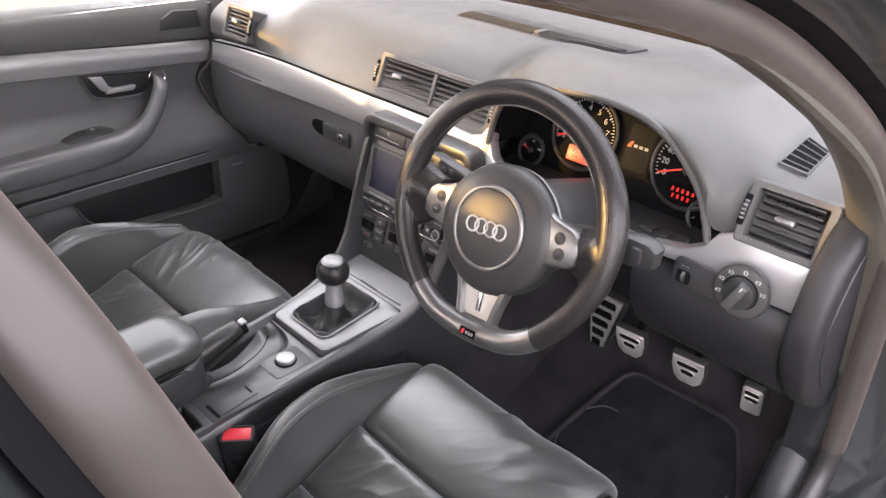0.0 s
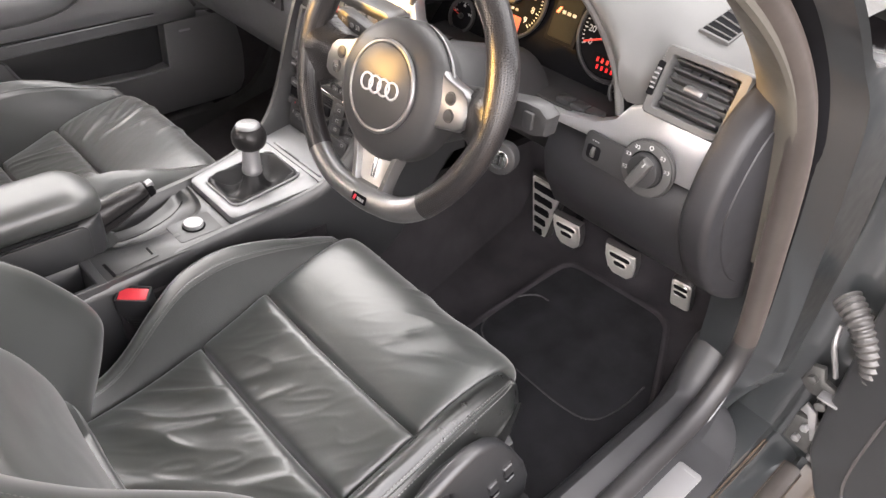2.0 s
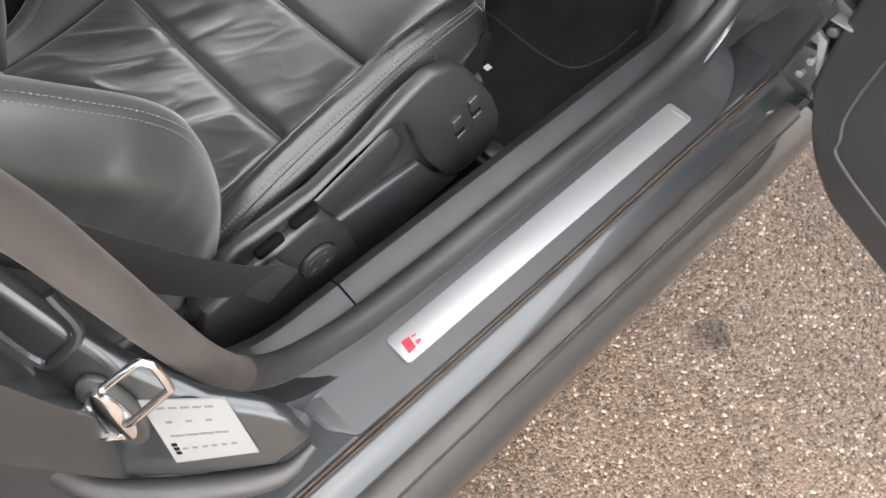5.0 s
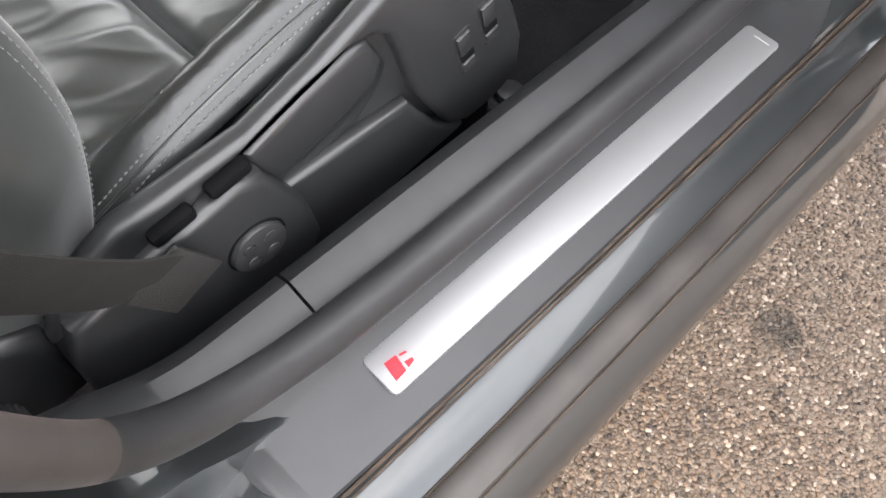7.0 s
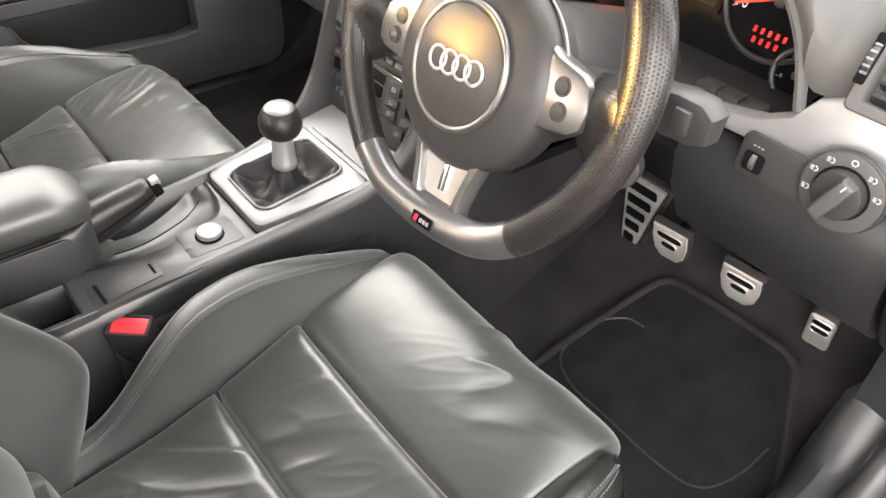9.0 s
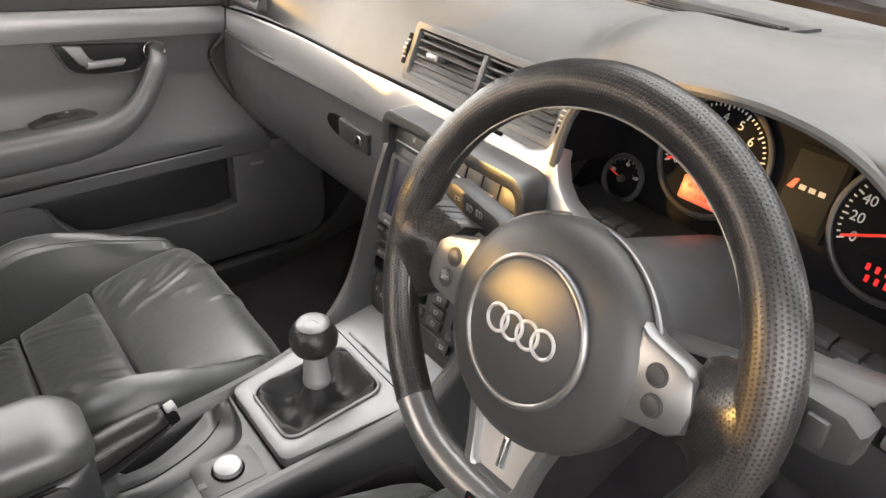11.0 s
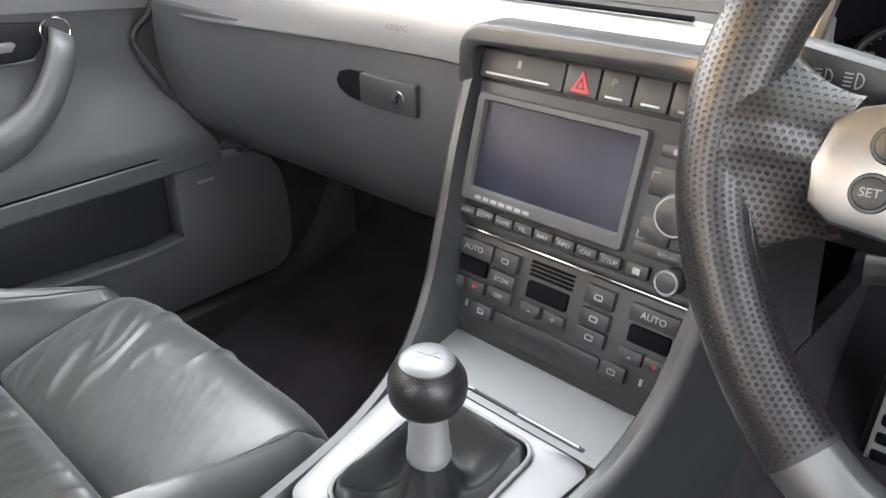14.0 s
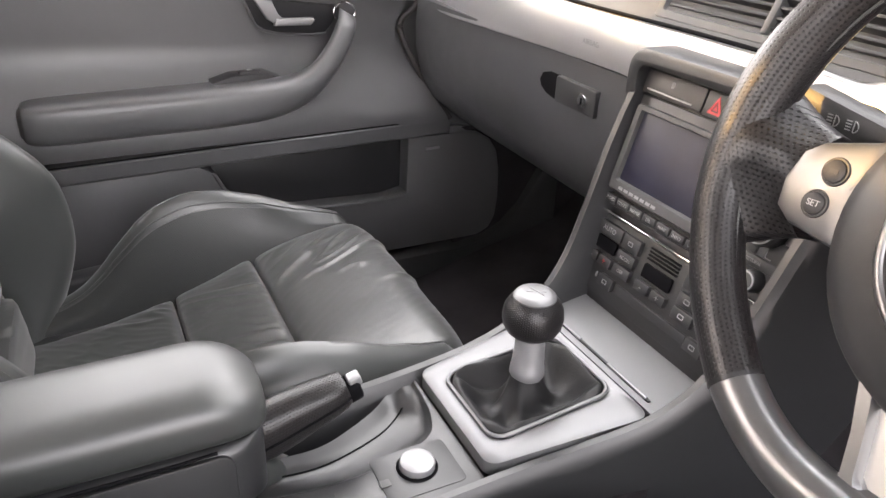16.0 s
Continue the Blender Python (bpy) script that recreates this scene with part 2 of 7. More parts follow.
def glass(name, tint):
    m = bpy.data.materials.new(name)
    m.use_nodes = True
    nt = m.node_tree
    nt.nodes.clear()
    out = nt.nodes.new("ShaderNodeOutputMaterial")
    tr = nt.nodes.new("ShaderNodeBsdfTransparent")
    tr.inputs[0].default_value = (*tint, 1)
    gl = nt.nodes.new("ShaderNodeBsdfGlossy")
    gl.inputs["Roughness"].default_value = 0.02
    mx = nt.nodes.new("ShaderNodeMixShader")
    fr = nt.nodes.new("ShaderNodeFresnel")
    fr.inputs[0].default_value = 1.5
    nt.links.new(fr.outputs[0], mx.inputs[0])
    nt.links.new(tr.outputs[0], mx.inputs[1])
    nt.links.new(gl.outputs[0], mx.inputs[2])
    nt.links.new(mx.outputs[0], out.inputs[0])
    return m


GLASS = glass("window glass", (0.92, 0.93, 0.92))

# ---------------------------------------------------------------- mesh helpers


def thing(name, label, category, at=(0, 0, 0), group="", kind=""):
    ob = new(name)
    ob.location = at
    ob.empty_display_size = 0.05
    return tagged(ob, label, category, group, kind)


def part(name, bm, mat, parent=None, label="", smooth=True, m=None, kind="", sharp=38):
    """Links a bmesh, built in the world's metres, as one mesh object under its parent."""
    if m is not None:
        bmesh.ops.transform(bm, matrix=m, verts=bm.verts)
    bmesh.ops.recalc_face_normals(bm, faces=bm.faces)
    if smooth:
        for f in bm.faces:
            f.smooth = True
        for e in bm.edges:
            if len(e.link_faces) == 2 and e.calc_face_angle(0) > radians(sharp):
                e.smooth = False
    me = bpy.data.meshes.new(name)
    bm.to_mesh(me)
    bm.free()
    me.materials.append(mat)
    ob = new(name, me)
    if parent is not None:
        ob.parent = parent
        if parent.parent is None:
            ob.matrix_parent_inverse = Matrix.Translation(-parent.location)
    if label:
        ob["label"] = label
    if kind:
        ob["kind"] = kind
    return ob


def join(*bms):
    out = bms[0]
    for b in bms[1:]:
        me = bpy.data.meshes.new("tmp")
        b.to_mesh(me)
        b.free()
        out.from_mesh(me)
        bpy.data.meshes.remove(me)
    return out


def rbox(c, s, r=0.003, m=None, seg=2):
    """A box with rounded edges: centre c, size s."""
    bm = bmesh.new()
    bmesh.ops.create_cube(bm, size=1.0)
    bmesh.ops.scale(bm, vec=s, verts=bm.verts)
    if r:
        bmesh.ops.bevel(bm, geom=bm.edges[:], offset=min(r, min(s) * 0.48), segments=seg, profile=0.5, affect='EDGES')
    bmesh.ops.translate(bm, vec=c, verts=bm.verts)
    if m is not None:
        bmesh.ops.transform(bm, matrix=m, verts=bm.verts)
    return bm


def prism(pts, axis, a, b, r=0.0, seg=2):
    """An outline extruded along an axis from a to b; outlines are (y, z) for x, (x, z) for y, (x, y) for z."""
    bm = bmesh.new()
    def at(p, k):
        return {"x": (k, p[0], p[1]), "y": (p[0], k, p[1]), "z": (p[0], p[1], k)}[axis]
    lo = [bm.verts.new(at(p, a)) for p in pts]
    hi = [bm.verts.new(at(p, b)) for p in pts]
    n = len(pts)
    f1, f2 = bm.faces.new(lo), bm.faces.new(hi)
    for i in range(n):
        bm.faces.new((lo[i], lo[(i + 1) % n], hi[(i + 1) % n], hi[i]))
    bmesh.ops.recalc_face_normals(bm, faces=bm.faces)
    if r:
        bmesh.ops.bevel(bm, geom=[e for e in f1.edges] + [e for e in f2.edges], offset=r, segments=seg, profile=0.5, affect='EDGES', clamp_overlap=True)
    return bm


def cyl(c, r, h, axis="z", n=32, bev=0.001, r2=None, m=None):
    bm = bmesh.new()
    bmesh.ops.create_cone(bm, cap_ends=True, segments=n, radius1=r, radius2=r if r2 is None else r2, depth=h)
    if bev:
        bmesh.ops.bevel(bm, geom=[e for e in bm.edges if any(len(f.verts) > 4 for f in e.link_faces)], offset=bev, segments=2, profile=0.5, affect='EDGES')
    rot = {"z": Matrix(), "y": Matrix.Rotation(radians(90), 4, 'X'), "x": Matrix.Rotation(radians(90), 4, 'Y')}[axis]
    bmesh.ops.transform(bm, matrix=Matrix.Translation(c) @ rot, verts=bm.verts)
    if m is not None:
        bmesh.ops.transform(bm, matrix=m, verts=bm.verts)
    return bm


def loft(rings, closed=True, caps=True, uv=False):
    bm = bmesh.new()
    vs = [[bm.verts.new(p) for p in ring] for ring in rings]
    n = len(vs[0])
    last = n if closed else n - 1
    lay = bm.loops.layers.uv.new("UVMap") if uv else None
    if uv:
        along = [0.0]
        for i in range(1, len(rings)):
            along.append(along[-1] + sum((Vector(rings[i][k]) - Vector(rings[i - 1][k])).length for k in range(n)) / n)
        mid = rings[len(rings) // 2]
        across = [0.0]
        for k in range(1, n + 1):
            across.append(across[-1] + (Vector(mid[k % n]) - Vector(mid[k - 1])).length)
    for i in range(len(vs) - 1):
        for k in range(last):
            f = bm.faces.new((vs[i][k], vs[i][(k + 1) % n], vs[i + 1][(k + 1) % n], vs[i + 1][k]))
            if uv:
                for lp, (a, b) in zip(f.loops, ((i, k), (i, k + 1), (i + 1, k + 1), (i + 1, k))):
                    lp[lay].uv = (along[a], across[b])
    if caps and closed:
        bm.faces.new(vs[0])
        bm.faces.new(vs[-1])
    return bm


def tube(path, r, n=12, closed=False, flat=1.0, up=(0, 0, 1), uv=False, caps=True):
    """A round bar along a path; r is a number or one for each point; flat squashes it along the second axis."""
    P = [Vector(p) for p in path]
    rs = r if isinstance(r, (list, tuple)) else [r] * len(P)
    rings = []
    for i, p in enumerate(P):
        a = P[i - 1] if (i or closed) else p
        b = P[(i + 1) % len(P)] if (i < len(P) - 1 or closed) else p
        t = (b - a).normalized()
        s = t.cross(Vector(up))
        s = s.normalized() if s.length > 1e-4 else t.orthogonal().normalized()
        w = s.cross(t)
        rings.append([p + s * rs[i] * math.cos(k * 2 * math.pi / n) + w * rs[i] * flat * math.sin(k * 2 * math.pi / n) for k in range(n)])
    if closed:
        rings.append(rings[0])
    bm = loft(rings, True, caps and not closed, uv)
    if closed:
        bmesh.ops.remove_doubles(bm, verts=bm.verts, dist=1e-6)
    return bm


def spline(pts, n):
    """n points on a smooth curve through pts."""
    P = [Vector(p) for p in pts]
    Q = [2 * P[0] - P[1]] + P + [2 * P[-1] - P[-2]]
    out = []
    for j in range(n):
        f = j / (n - 1) * (len(P) - 1)
        i = min(int(f), len(P) - 2)
        t = f - i
        a, b, c, d = Q[i:i + 4]
        out.append(0.5 * (2 * b + (c - a) * t + (2 * a - 5 * b + 4 * c - d) * t * t + (3 * b - a - 3 * c + d) * t ** 3))
    return out


def curve1(xs, ys):
    """A smooth function through (xs, ys)."""
    xs = [float(x) for x in xs]

    def f(x):
        x = min(max(x, xs[0]), xs[-1])
        i = max(k for k in range(len(xs) - 1) if xs[k] <= x)
        t = (x - xs[i]) / (xs[i + 1] - xs[i])
        m0 = (ys[i + 1] - ys[max(i - 1, 0)]) / (xs[i + 1] - xs[max(i - 1, 0)])
        j = min(i + 2, len(xs) - 1)
        m1 = (ys[j] - ys[i]) / (xs[j] - xs[i])
        h = xs[i + 1] - xs[i]
        return ((2 * t ** 3 - 3 * t ** 2 + 1) * ys[i] + (t ** 3 - 2 * t ** 2 + t) * h * m0 + (-2 * t ** 3 + 3 * t ** 2) * ys[i + 1] + (t ** 3 - t ** 2) * h * m1)
    return f


def sheet(fn, nu, nv, drop=None, uv=None):
    """A surface of points fn(u, v), u and v from 0 to 1, given thickness by the offset drop (a vector)."""
    bm = bmesh.new()
    g = [[bm.verts.new(fn(i / nu, j / nv)) for j in range(nv + 1)] for i in range(nu + 1)]
    lay = bm.loops.layers.uv.new("UVMap") if uv else None
    for i in range(nu):
        for j in range(nv):
            f = bm.faces.new((g[i][j], g[i + 1][j], g[i + 1][j + 1], g[i][j + 1]))
            if uv:
                for lp, (a, b) in zip(f.loops, ((i, j), (i + 1, j), (i + 1, j + 1), (i, j + 1))):
                    lp[lay].uv = (a / nu * uv[0], b / nv * uv[1])
    if drop is not None:
        d = Vector(drop)
        b = [[bm.verts.new(v.co + d) for v in row] for row in g]
        for i in range(nu):
            for j in range(nv):
                bm.faces.new((b[i][j + 1], b[i + 1][j + 1], b[i + 1][j], b[i][j]))
        ij = [(i, 0) for i in range(nu + 1)] + [(nu, j) for j in range(1, nv + 1)] + [(i, nv) for i in range(nu - 1, -1, -1)] + [(0, j) for j in range(nv - 1, 0, -1)]
        for (a, c), (e, f_) in zip(ij, ij[1:] + ij[:1]):
            bm.faces.new((g[a][c], g[e][f_], b[e][f_], b[a][c]))
    return bm


def planar_uv(bm):
    """Lays the surface's own x and y metres out as its texture map."""
    lay = bm.loops.layers.uv.new("UVMap")
    for f in bm.faces:
        for lp in f.loops:
            lp[lay].uv = lp.vert.co.xy
    return bm


def dashes(path, length=0.0036, gap=0.0016, r=0.00042):
    """A row of stitches along a path."""
    P = [Vector(p) for p in path]
    out = bmesh.new()
    pos, todo = 0.0, 0.0
    for a, b in zip(P, P[1:]):
        seg = (b - a).length
        if seg < 1e-7:
            continue
        d = (b - a) / seg
        while todo < pos + seg:
            s = a + d * (todo - pos)
            e = s + d * length
            q = d.orthogonal().normalized() * r
            w = d.cross(q)
            ring = [q, w, -q, -w]
            v1 = [out.verts.new(s + k * 0.3) for k in ring]
            v2 = [out.verts.new((s + e) / 2 + k * 1.6) for k in ring]
            v3 = [out.verts.new(e + k * 0.3) for k in ring]
            for x, y in ((v1, v2), (v2, v3)):
                for k in range(4):
                    out.faces.new((x[k], x[(k + 1) % 4], y[(k + 1) % 4], y[k]))
            todo += length + gap
        pos += seg
    return out


def letters(text, size, m, mat, parent, name="lettering"):
    cu = bpy.data.curves.new("text", 'FONT')
    cu.body, cu.size, cu.align_x, cu.align_y, cu.extrude = text, size, 'CENTER', 'CENTER', 0.00015
    tmp = bpy.data.objects.new("text", cu)
    scene.collection.objects.link(tmp)
    me = bpy.data.meshes.new_from_object(tmp.evaluated_get(bpy.context.evaluated_depsgraph_get()))
    bpy.data.objects.remove(tmp)
    bpy.data.curves.remove(cu)
    bm = bmesh.new()
    bm.from_mesh(me)
    bpy.data.meshes.remove(me)
    return part(name, bm, mat, parent, m=m, smooth=False)


def face_frame(o, right, up):
    """A frame whose x runs right, y up along a face and z out of it."""
    r, u = Vector(right).normalized(), Vector(up).normalized()
    n = r.cross(u)
    m = Matrix.Identity(4)
    for i, v in enumerate((r, u, n)):
        m.col[i][:3] = v
    m.col[3][:3] = o
    return m


def rrect(x0, y0, x1, y1, r, n=5):
    pts = []
    for cx, cy, a0 in ((x1 - r, y1 - r, 0), (x0 + r, y1 - r, 90), (x0 + r, y0 + r, 180), (x1 - r, y0 + r, 270)):
        for k in range(n + 1):
            a = radians(a0 + 90 * k / n)
            pts.append((cx + r * math.cos(a), cy + r * math.sin(a)))
    return pts


def plate(x0, y0, x1, y1, z0, z1, r=0.002, bev=0.0008):
    return prism(rrect(x0, y0, x1, y1, r), "z", z0, z1, bev)


def ring_frame(outer, inner, z0, z1, bev=0.0):
    """A flat frame between two outlines with the same number of points."""
    n = len(outer)
    rings = [[(p[0], p[1], z0) for p in outer], [(p[0], p[1], z1 - bev) for p in outer], [(p[0] + (q[0] - p[0]) * 0.15, p[1] + (q[1] - p[1]) * 0.15, z1) for p, q in zip(outer, inner)],
             [(q[0] + (p[0] - q[0]) * 0.15, q[1] + (p[1] - q[1]) * 0.15, z1) for p, q in zip(outer, inner)], [(p[0], p[1], z1 - bev) for p in inner], [(p[0], p[1], z0) for p in inner]]
    return loft(rings + [rings[0]], True, False)


def smooth01(x):
    x = min(max(x, 0.0), 1.0)
    return x * x * (3 - 2 * x)

# ---------------------------------------------------------------- the car's shell
APERTURE = [(0.60, -0.60, 1.345), (0.665, -0.622, 1.30), (0.72, -0.611, 1.25), (0.73, -0.573, 1.13), (0.738, -0.529, 1.0), (0.738, -0.490, 0.86), (0.738, -0.477, 0.786), (0.738, -0.463, 0.69), (0.737, -0.447, 0.60),
            (0.736, -0.424, 0.54), (0.732, -0.382, 0.490), (0.727, -0.30, 0.450), (0.722, -0.18, 0.428), (0.72, 0.0, 0.425), (0.72, 0.16, 0.428), (0.72, 0.27, 0.44), (0.72, 0.335, 0.475), (0.72, 0.362, 0.53), (0.72, 0.352, 0.60),
            (0.72, 0.325, 0.69), (0.72, 0.275, 0.82), (0.715, 0.22, 0.94), (0.70, 0.175, 1.02), (0.69, 0.06, 1.108), (0.68, -0.13, 1.205), (0.67, -0.28, 1.265), (0.655, -0.42, 1.31), (0.63, -0.53, 1.335)]


def build_shell():
    body = thing("car_body", "dark grey metallic car body with the driver's door opening", "car body")
    # pillars and roof rail: a painted band that follows the door opening
    path = spline(APERTURE + APERTURE[:1], 160)
    mid = Vector((0, -0.12, 0.88))
    inside = [p.copy() for p in path[:-1] if -0.40 < p.y < 0.36 and p.z > 0.70 and (p.y > 0.1 or p.z > 1.0)]
    for p in path:
        out = Vector((0, p.y - mid.y, p.z - mid.z)).normalized()
        p += out * 0.013 * smooth01((p.z - 0.74) / 0.18) * smooth01((p.y + 0.42) / 0.2)
    rings = []
    for k, p in enumerate(inside):
        out = Vector((0, p.y - mid.y, p.z - mid.z)).normalized()
        thin = smooth01(k / 22) * smooth01((len(inside) - 1 - k) / 12)
        rings.append([p + Vector((x, 0, 0)) + out * (o if o > 0 else o * thin) for x, o in ((-0.050, 0.016), (-0.046, 0.010), (-0.028, 0.000), (-0.008, -0.0080), (0.002, -0.0095), (0.006, -0.006), (0.006, 0.004), (-0.004, 0.014))])
    part("pillar_cover", loft(rings), PILLARTRIM, body, "olive grey cover inside the windscreen pillar")
    rings = []
    for p in path[:-1]:
        out = Vector((0, p.y - mid.y, p.z - mid.z)).normalized()
        rear = smooth01((-0.36 - p.y) / 0.05) * smooth01((1.08 - p.z) / 0.12)
        wide = (0.11 if p.z > 0.5 else 0.03) * (1 - 0.9 * rear) * (1 - 0.95 * smooth01((p.y + 0.40) / 0.2) * smooth01((p.z - 0.96) / 0.06))
        k = smooth01((p.z - 0.445) / 0.10) * (1 - 0.8 * rear)
        low = (1 - k) * 0.075
        fore = smooth01((p.y + 0.45) / 0.15) * smooth01((p.z - 0.86) / 0.08)
        deep = 0.07 - 0.045 * fore
        face = smooth01((p.y - 0.15) / 0.10) * smooth01((0.98 - p.z) / 0.10)
        slim = smooth01((p.y + 0.40) / 0.2) * smooth01((p.z - 0.96) / 0.06)
        b1, b2 = 0.03 - 0.007 * face - 0.005 * slim, 0.045 - 0.014 * face - 0.014 * slim
        edge = 0.045 + wide + low - 0.013 * slim
        rings.append([p + Vector((-deep, 0, 0)) + out * (0.012 + low), p + Vector((-0.012, 0, 0)) + out * (0.010 + low), p + Vector((0.004, 0, 0)) + out * (0.014 + low),
                      p + Vector(((0.022 + 0.004 * face) * k, 0, 0)) + out * (b1 + low), p + Vector((0.05 * k, 0, 0)) + out * (b2 + low), p + Vector((0.055 * k, 0, 0)) + out * edge, p + Vector((-deep, 0, 0)) + out * edge])
    rings.append(rings[0])
    part("door_frame", loft(rings, True, False), PAINT, body, "glossy dark grey painted pillar frame")
    # near-black strips beside the seal draw the shade of its gap
    ahead = [p for p in path[:-1] if -0.42 < p.y < 0.36 and p.z > 0.62 and (p.y > 0.1 or p.z > 1.0)]
    behind = [p for p in path[:-1] if p.y < -0.50 and 1.0 < p.z < 1.32]
    for strip in (ahead, behind):
        rings = []
        for p in strip:
            out = Vector((0, p.y - mid.y, p.z - mid.z)).normalized()
            rings.append([p + Vector((x, 0, 0)) + out * o for x, o in ((0.004, 0.0125), (0.0085, 0.0135), (0.0175, 0.0205), (0.0195, 0.0230), (0.0155, 0.0240))])
        part("gap_strip", loft(rings, False, False), DARK, body, "black strip standing for the dark gap beside the seal")
    run = path[:-1]
    thick = lambda p: 0.0168 - 0.0025 * smooth01((p.z - 0.95) / 0.15) - 0.0015 * smooth01((-0.25 - p.y) / 0.1)
    low = [k for k, p in enumerate(run) if p.z < 0.56 and -0.44 < p.y < 0.37]
    upper, lower = run[low[-1]:] + run[:low[0] + 1], run[low[0]:low[-1] + 1]
    part("door_seal", tube(upper, [thick(p) for p in upper], 18, up=(1, 0, 0)), SEAL_LIT, body, "scuffed rubber door seal, tinted brown for warm reflections")
    part("sill_seal", tube(lower, [thick(p) for p in lower], 18, up=(1, 0, 0)), SILLSEAL, body, "same seal along the sill, in a darker copy")
    # painted sill below the opening
    prof = [(0.655, 0.20), (0.655, 0.36), (0.70, 0.362), (0.79, 0.358), (0.796, 0.350), (0.803, 0.352), (0.835, 0.340), (0.845, 0.332), (0.852, 0.338), (0.862, 0.338), (0.870, 0.328), (0.884, 0.312), (0.893, 0.285), (0.896, 0.25), (0.890, 0.215), (0.86, 0.19)]
    part("sill_panel", prism(prof, "y", -1.1, 0.46, 0.0), PAINT, body, "dusty dark grey painted sill")
    ys = [-0.48 + 0.90 * k / 24 for k in range(25)]
    part("sill_rubber", loft([[(0.836, y, 0.332), (0.838, y, 0.3415), (0.842, y, 0.3440), (0.857, y, 0.3430), (0.864, y, 0.3390), (0.866, y, 0.330)] for y in ys]), STRIP, body, "dusty brown-black rubber strip on the sill")
    for x, z, r in ((0.7965, 0.3525, 0.0022), (0.8015, 0.3530, 0.0012), (0.8365, 0.3405, 0.0010), (0.8668, 0.3330, 0.0012)):
        wav = [(x + 0.0006 * noise.noise(Vector((y * 14, x * 50, 0))), y, z) for y in ys]
        part("dirt_line", tube(wav, [r * (0.75 + 0.5 * abs(noise.noise(Vector((y * 9, x * 90, 3))))) for y in ys], 6), DIRT, body, "line of brown road dirt")
    # floor pan, bulkhead, rear wall and roof
    part("floor_pan", rbox((0, 0.0, 0.27), (1.5, 2.6, 0.03), 0.0), CARPET, body)
    part("bulkhead", prism([(0.60, 0.28), (0.78, 0.55), (0.78, 0.99), (0.80, 0.99), (0.80, 0.28)], "x", -0.76, 0.72), CARPET, body)
    part("roof", sheet(lambda u, v: (-0.72 + 1.40 * u, -1.3 + 1.30 * v, 1.375 + 0.03 * math.sin(math.pi * u) - 0.05 * (2 * v - 1) ** 2 + (0.0 if v < 0.8 else -0.25 * (v - 0.8))), 12, 12, (0, 0, 0.03)), HEADLINER, body, "pale grey cloth headliner")
    part("roof_panel", sheet(lambda u, v: (-0.735 + 1.42 * u, -1.32 + 1.335 * v, 1.412 + 0.03 * math.sin(math.pi * u) - 0.05 * (2 * v - 1) ** 2 + (0.0 if v < 0.8 else -0.25 * (v - 0.8))), 12, 12, (0, 0, 0.006)), PAINT, body, "dark grey painted roof")
    # unseen rear wall, its top raised to shade the lower dash from the sun
    part("rear_wall", prism([(-1.28, 0.28), (-1.28, 1.02), (-1.31, 1.02), (-1.31, 0.28)], "x", -0.74, 0.72), CARPET, body)
    part("passenger_pillar", tube([(-0.72, 0.72, 1.0), (-0.69, 0.42, 1.14), (-0.66, 0.08, 1.28), (-0.62, -0.25, 1.36), (-0.62, -1.2, 1.36)], 0.035, 12), HEADLINER, body)
    part("pillar_trim", prism([(-0.50, 0.30), (-0.50, 0.56), (-0.555, 0.80), (-0.64, 1.12), (-0.76, 1.12), (-0.70, 0.3)], "x", 0.635, 0.726, 0.012), PLASTIC, body, "black inner pillar trim")
    # two unseen posts keep sun off vent and end panel; gap lights the rim
    for a, b in ((-0.76, -0.69), (-0.608, -0.40)):
        part("unseen_pillar", prism([(a, 1.0), (b, 1.0), (b, 1.38), (a, 1.38)], "y", -1.32, -1.28, 0.01), PLASTIC, body, "unseen dark post added to block the sun")
    # unseen door pillar, made wide to shade the dash centre
    part("unseen_pillar", prism([(-0.50, 1.36), (-0.74, 1.36), (-0.70, 0.3), (-0.46, 0.3)], "x", -0.78, -0.70, 0.01), PLASTIC, body, "unseen black door pillar, widened to block the sun")
    part("rear_quarter", prism([(-0.70, 0.93), (-0.655, 0.62), (-0.645, 0.35), (-1.3, 0.35), (-1.3, 0.95)], "x", 0.80, 0.84, 0.008), PAINT, body, "dark grey painted rear door")
    # unseen beltline, raised to keep the low sun off the console stack
    part("rear_quarter", prism([(-0.60, 0.99), (-0.56, 0.30), (-1.3, 0.30), (-1.3, 1.03)], "x", -0.83, -0.78, 0.008), PLASTIC, body)
    part("passenger_sill", loft([[(-0.85, y, 0.20), (-0.85, y, z), (-0.735, y, z), (-0.722, y, z - 0.006), (-0.716, y, z - 0.03), (-0.712, y, 0.26)] for y, z in ((-1.0, 0.345), (0.30, 0.352), (0.36, 0.362), (0.40, 0.382), (0.44, 0.42), (0.49, 0.50), (0.52, 0.60))]), SHROUD, body, "black passenger side sill cover")
    part("passenger_front_post", prism([(0.40, 0.30), (0.40, 0.98), (0.80, 0.98), (0.80, 0.30)], "x", -0.84, -0.765), CARPET, body)
    # windscreen
    ws = part("windscreen", sheet(lambda u, v: (-0.70 + 1.40 * u, 0.80 - 0.16 * (2 * u - 1) ** 2 - 0.86 * v, 0.985 + 0.36 * v), 14, 8, (0, 0.003, 0.004)), GLASS, body, "clear windscreen")
    ws.visible_shadow = False
    pw = part("passenger_window", prism([(0.42, 0.97), (-0.6, 0.99), (-0.6, 1.33), (-0.1, 1.32)], "x", -0.765, -0.761), GLASS, body, "clear side window")
    pw.visible_shadow = False
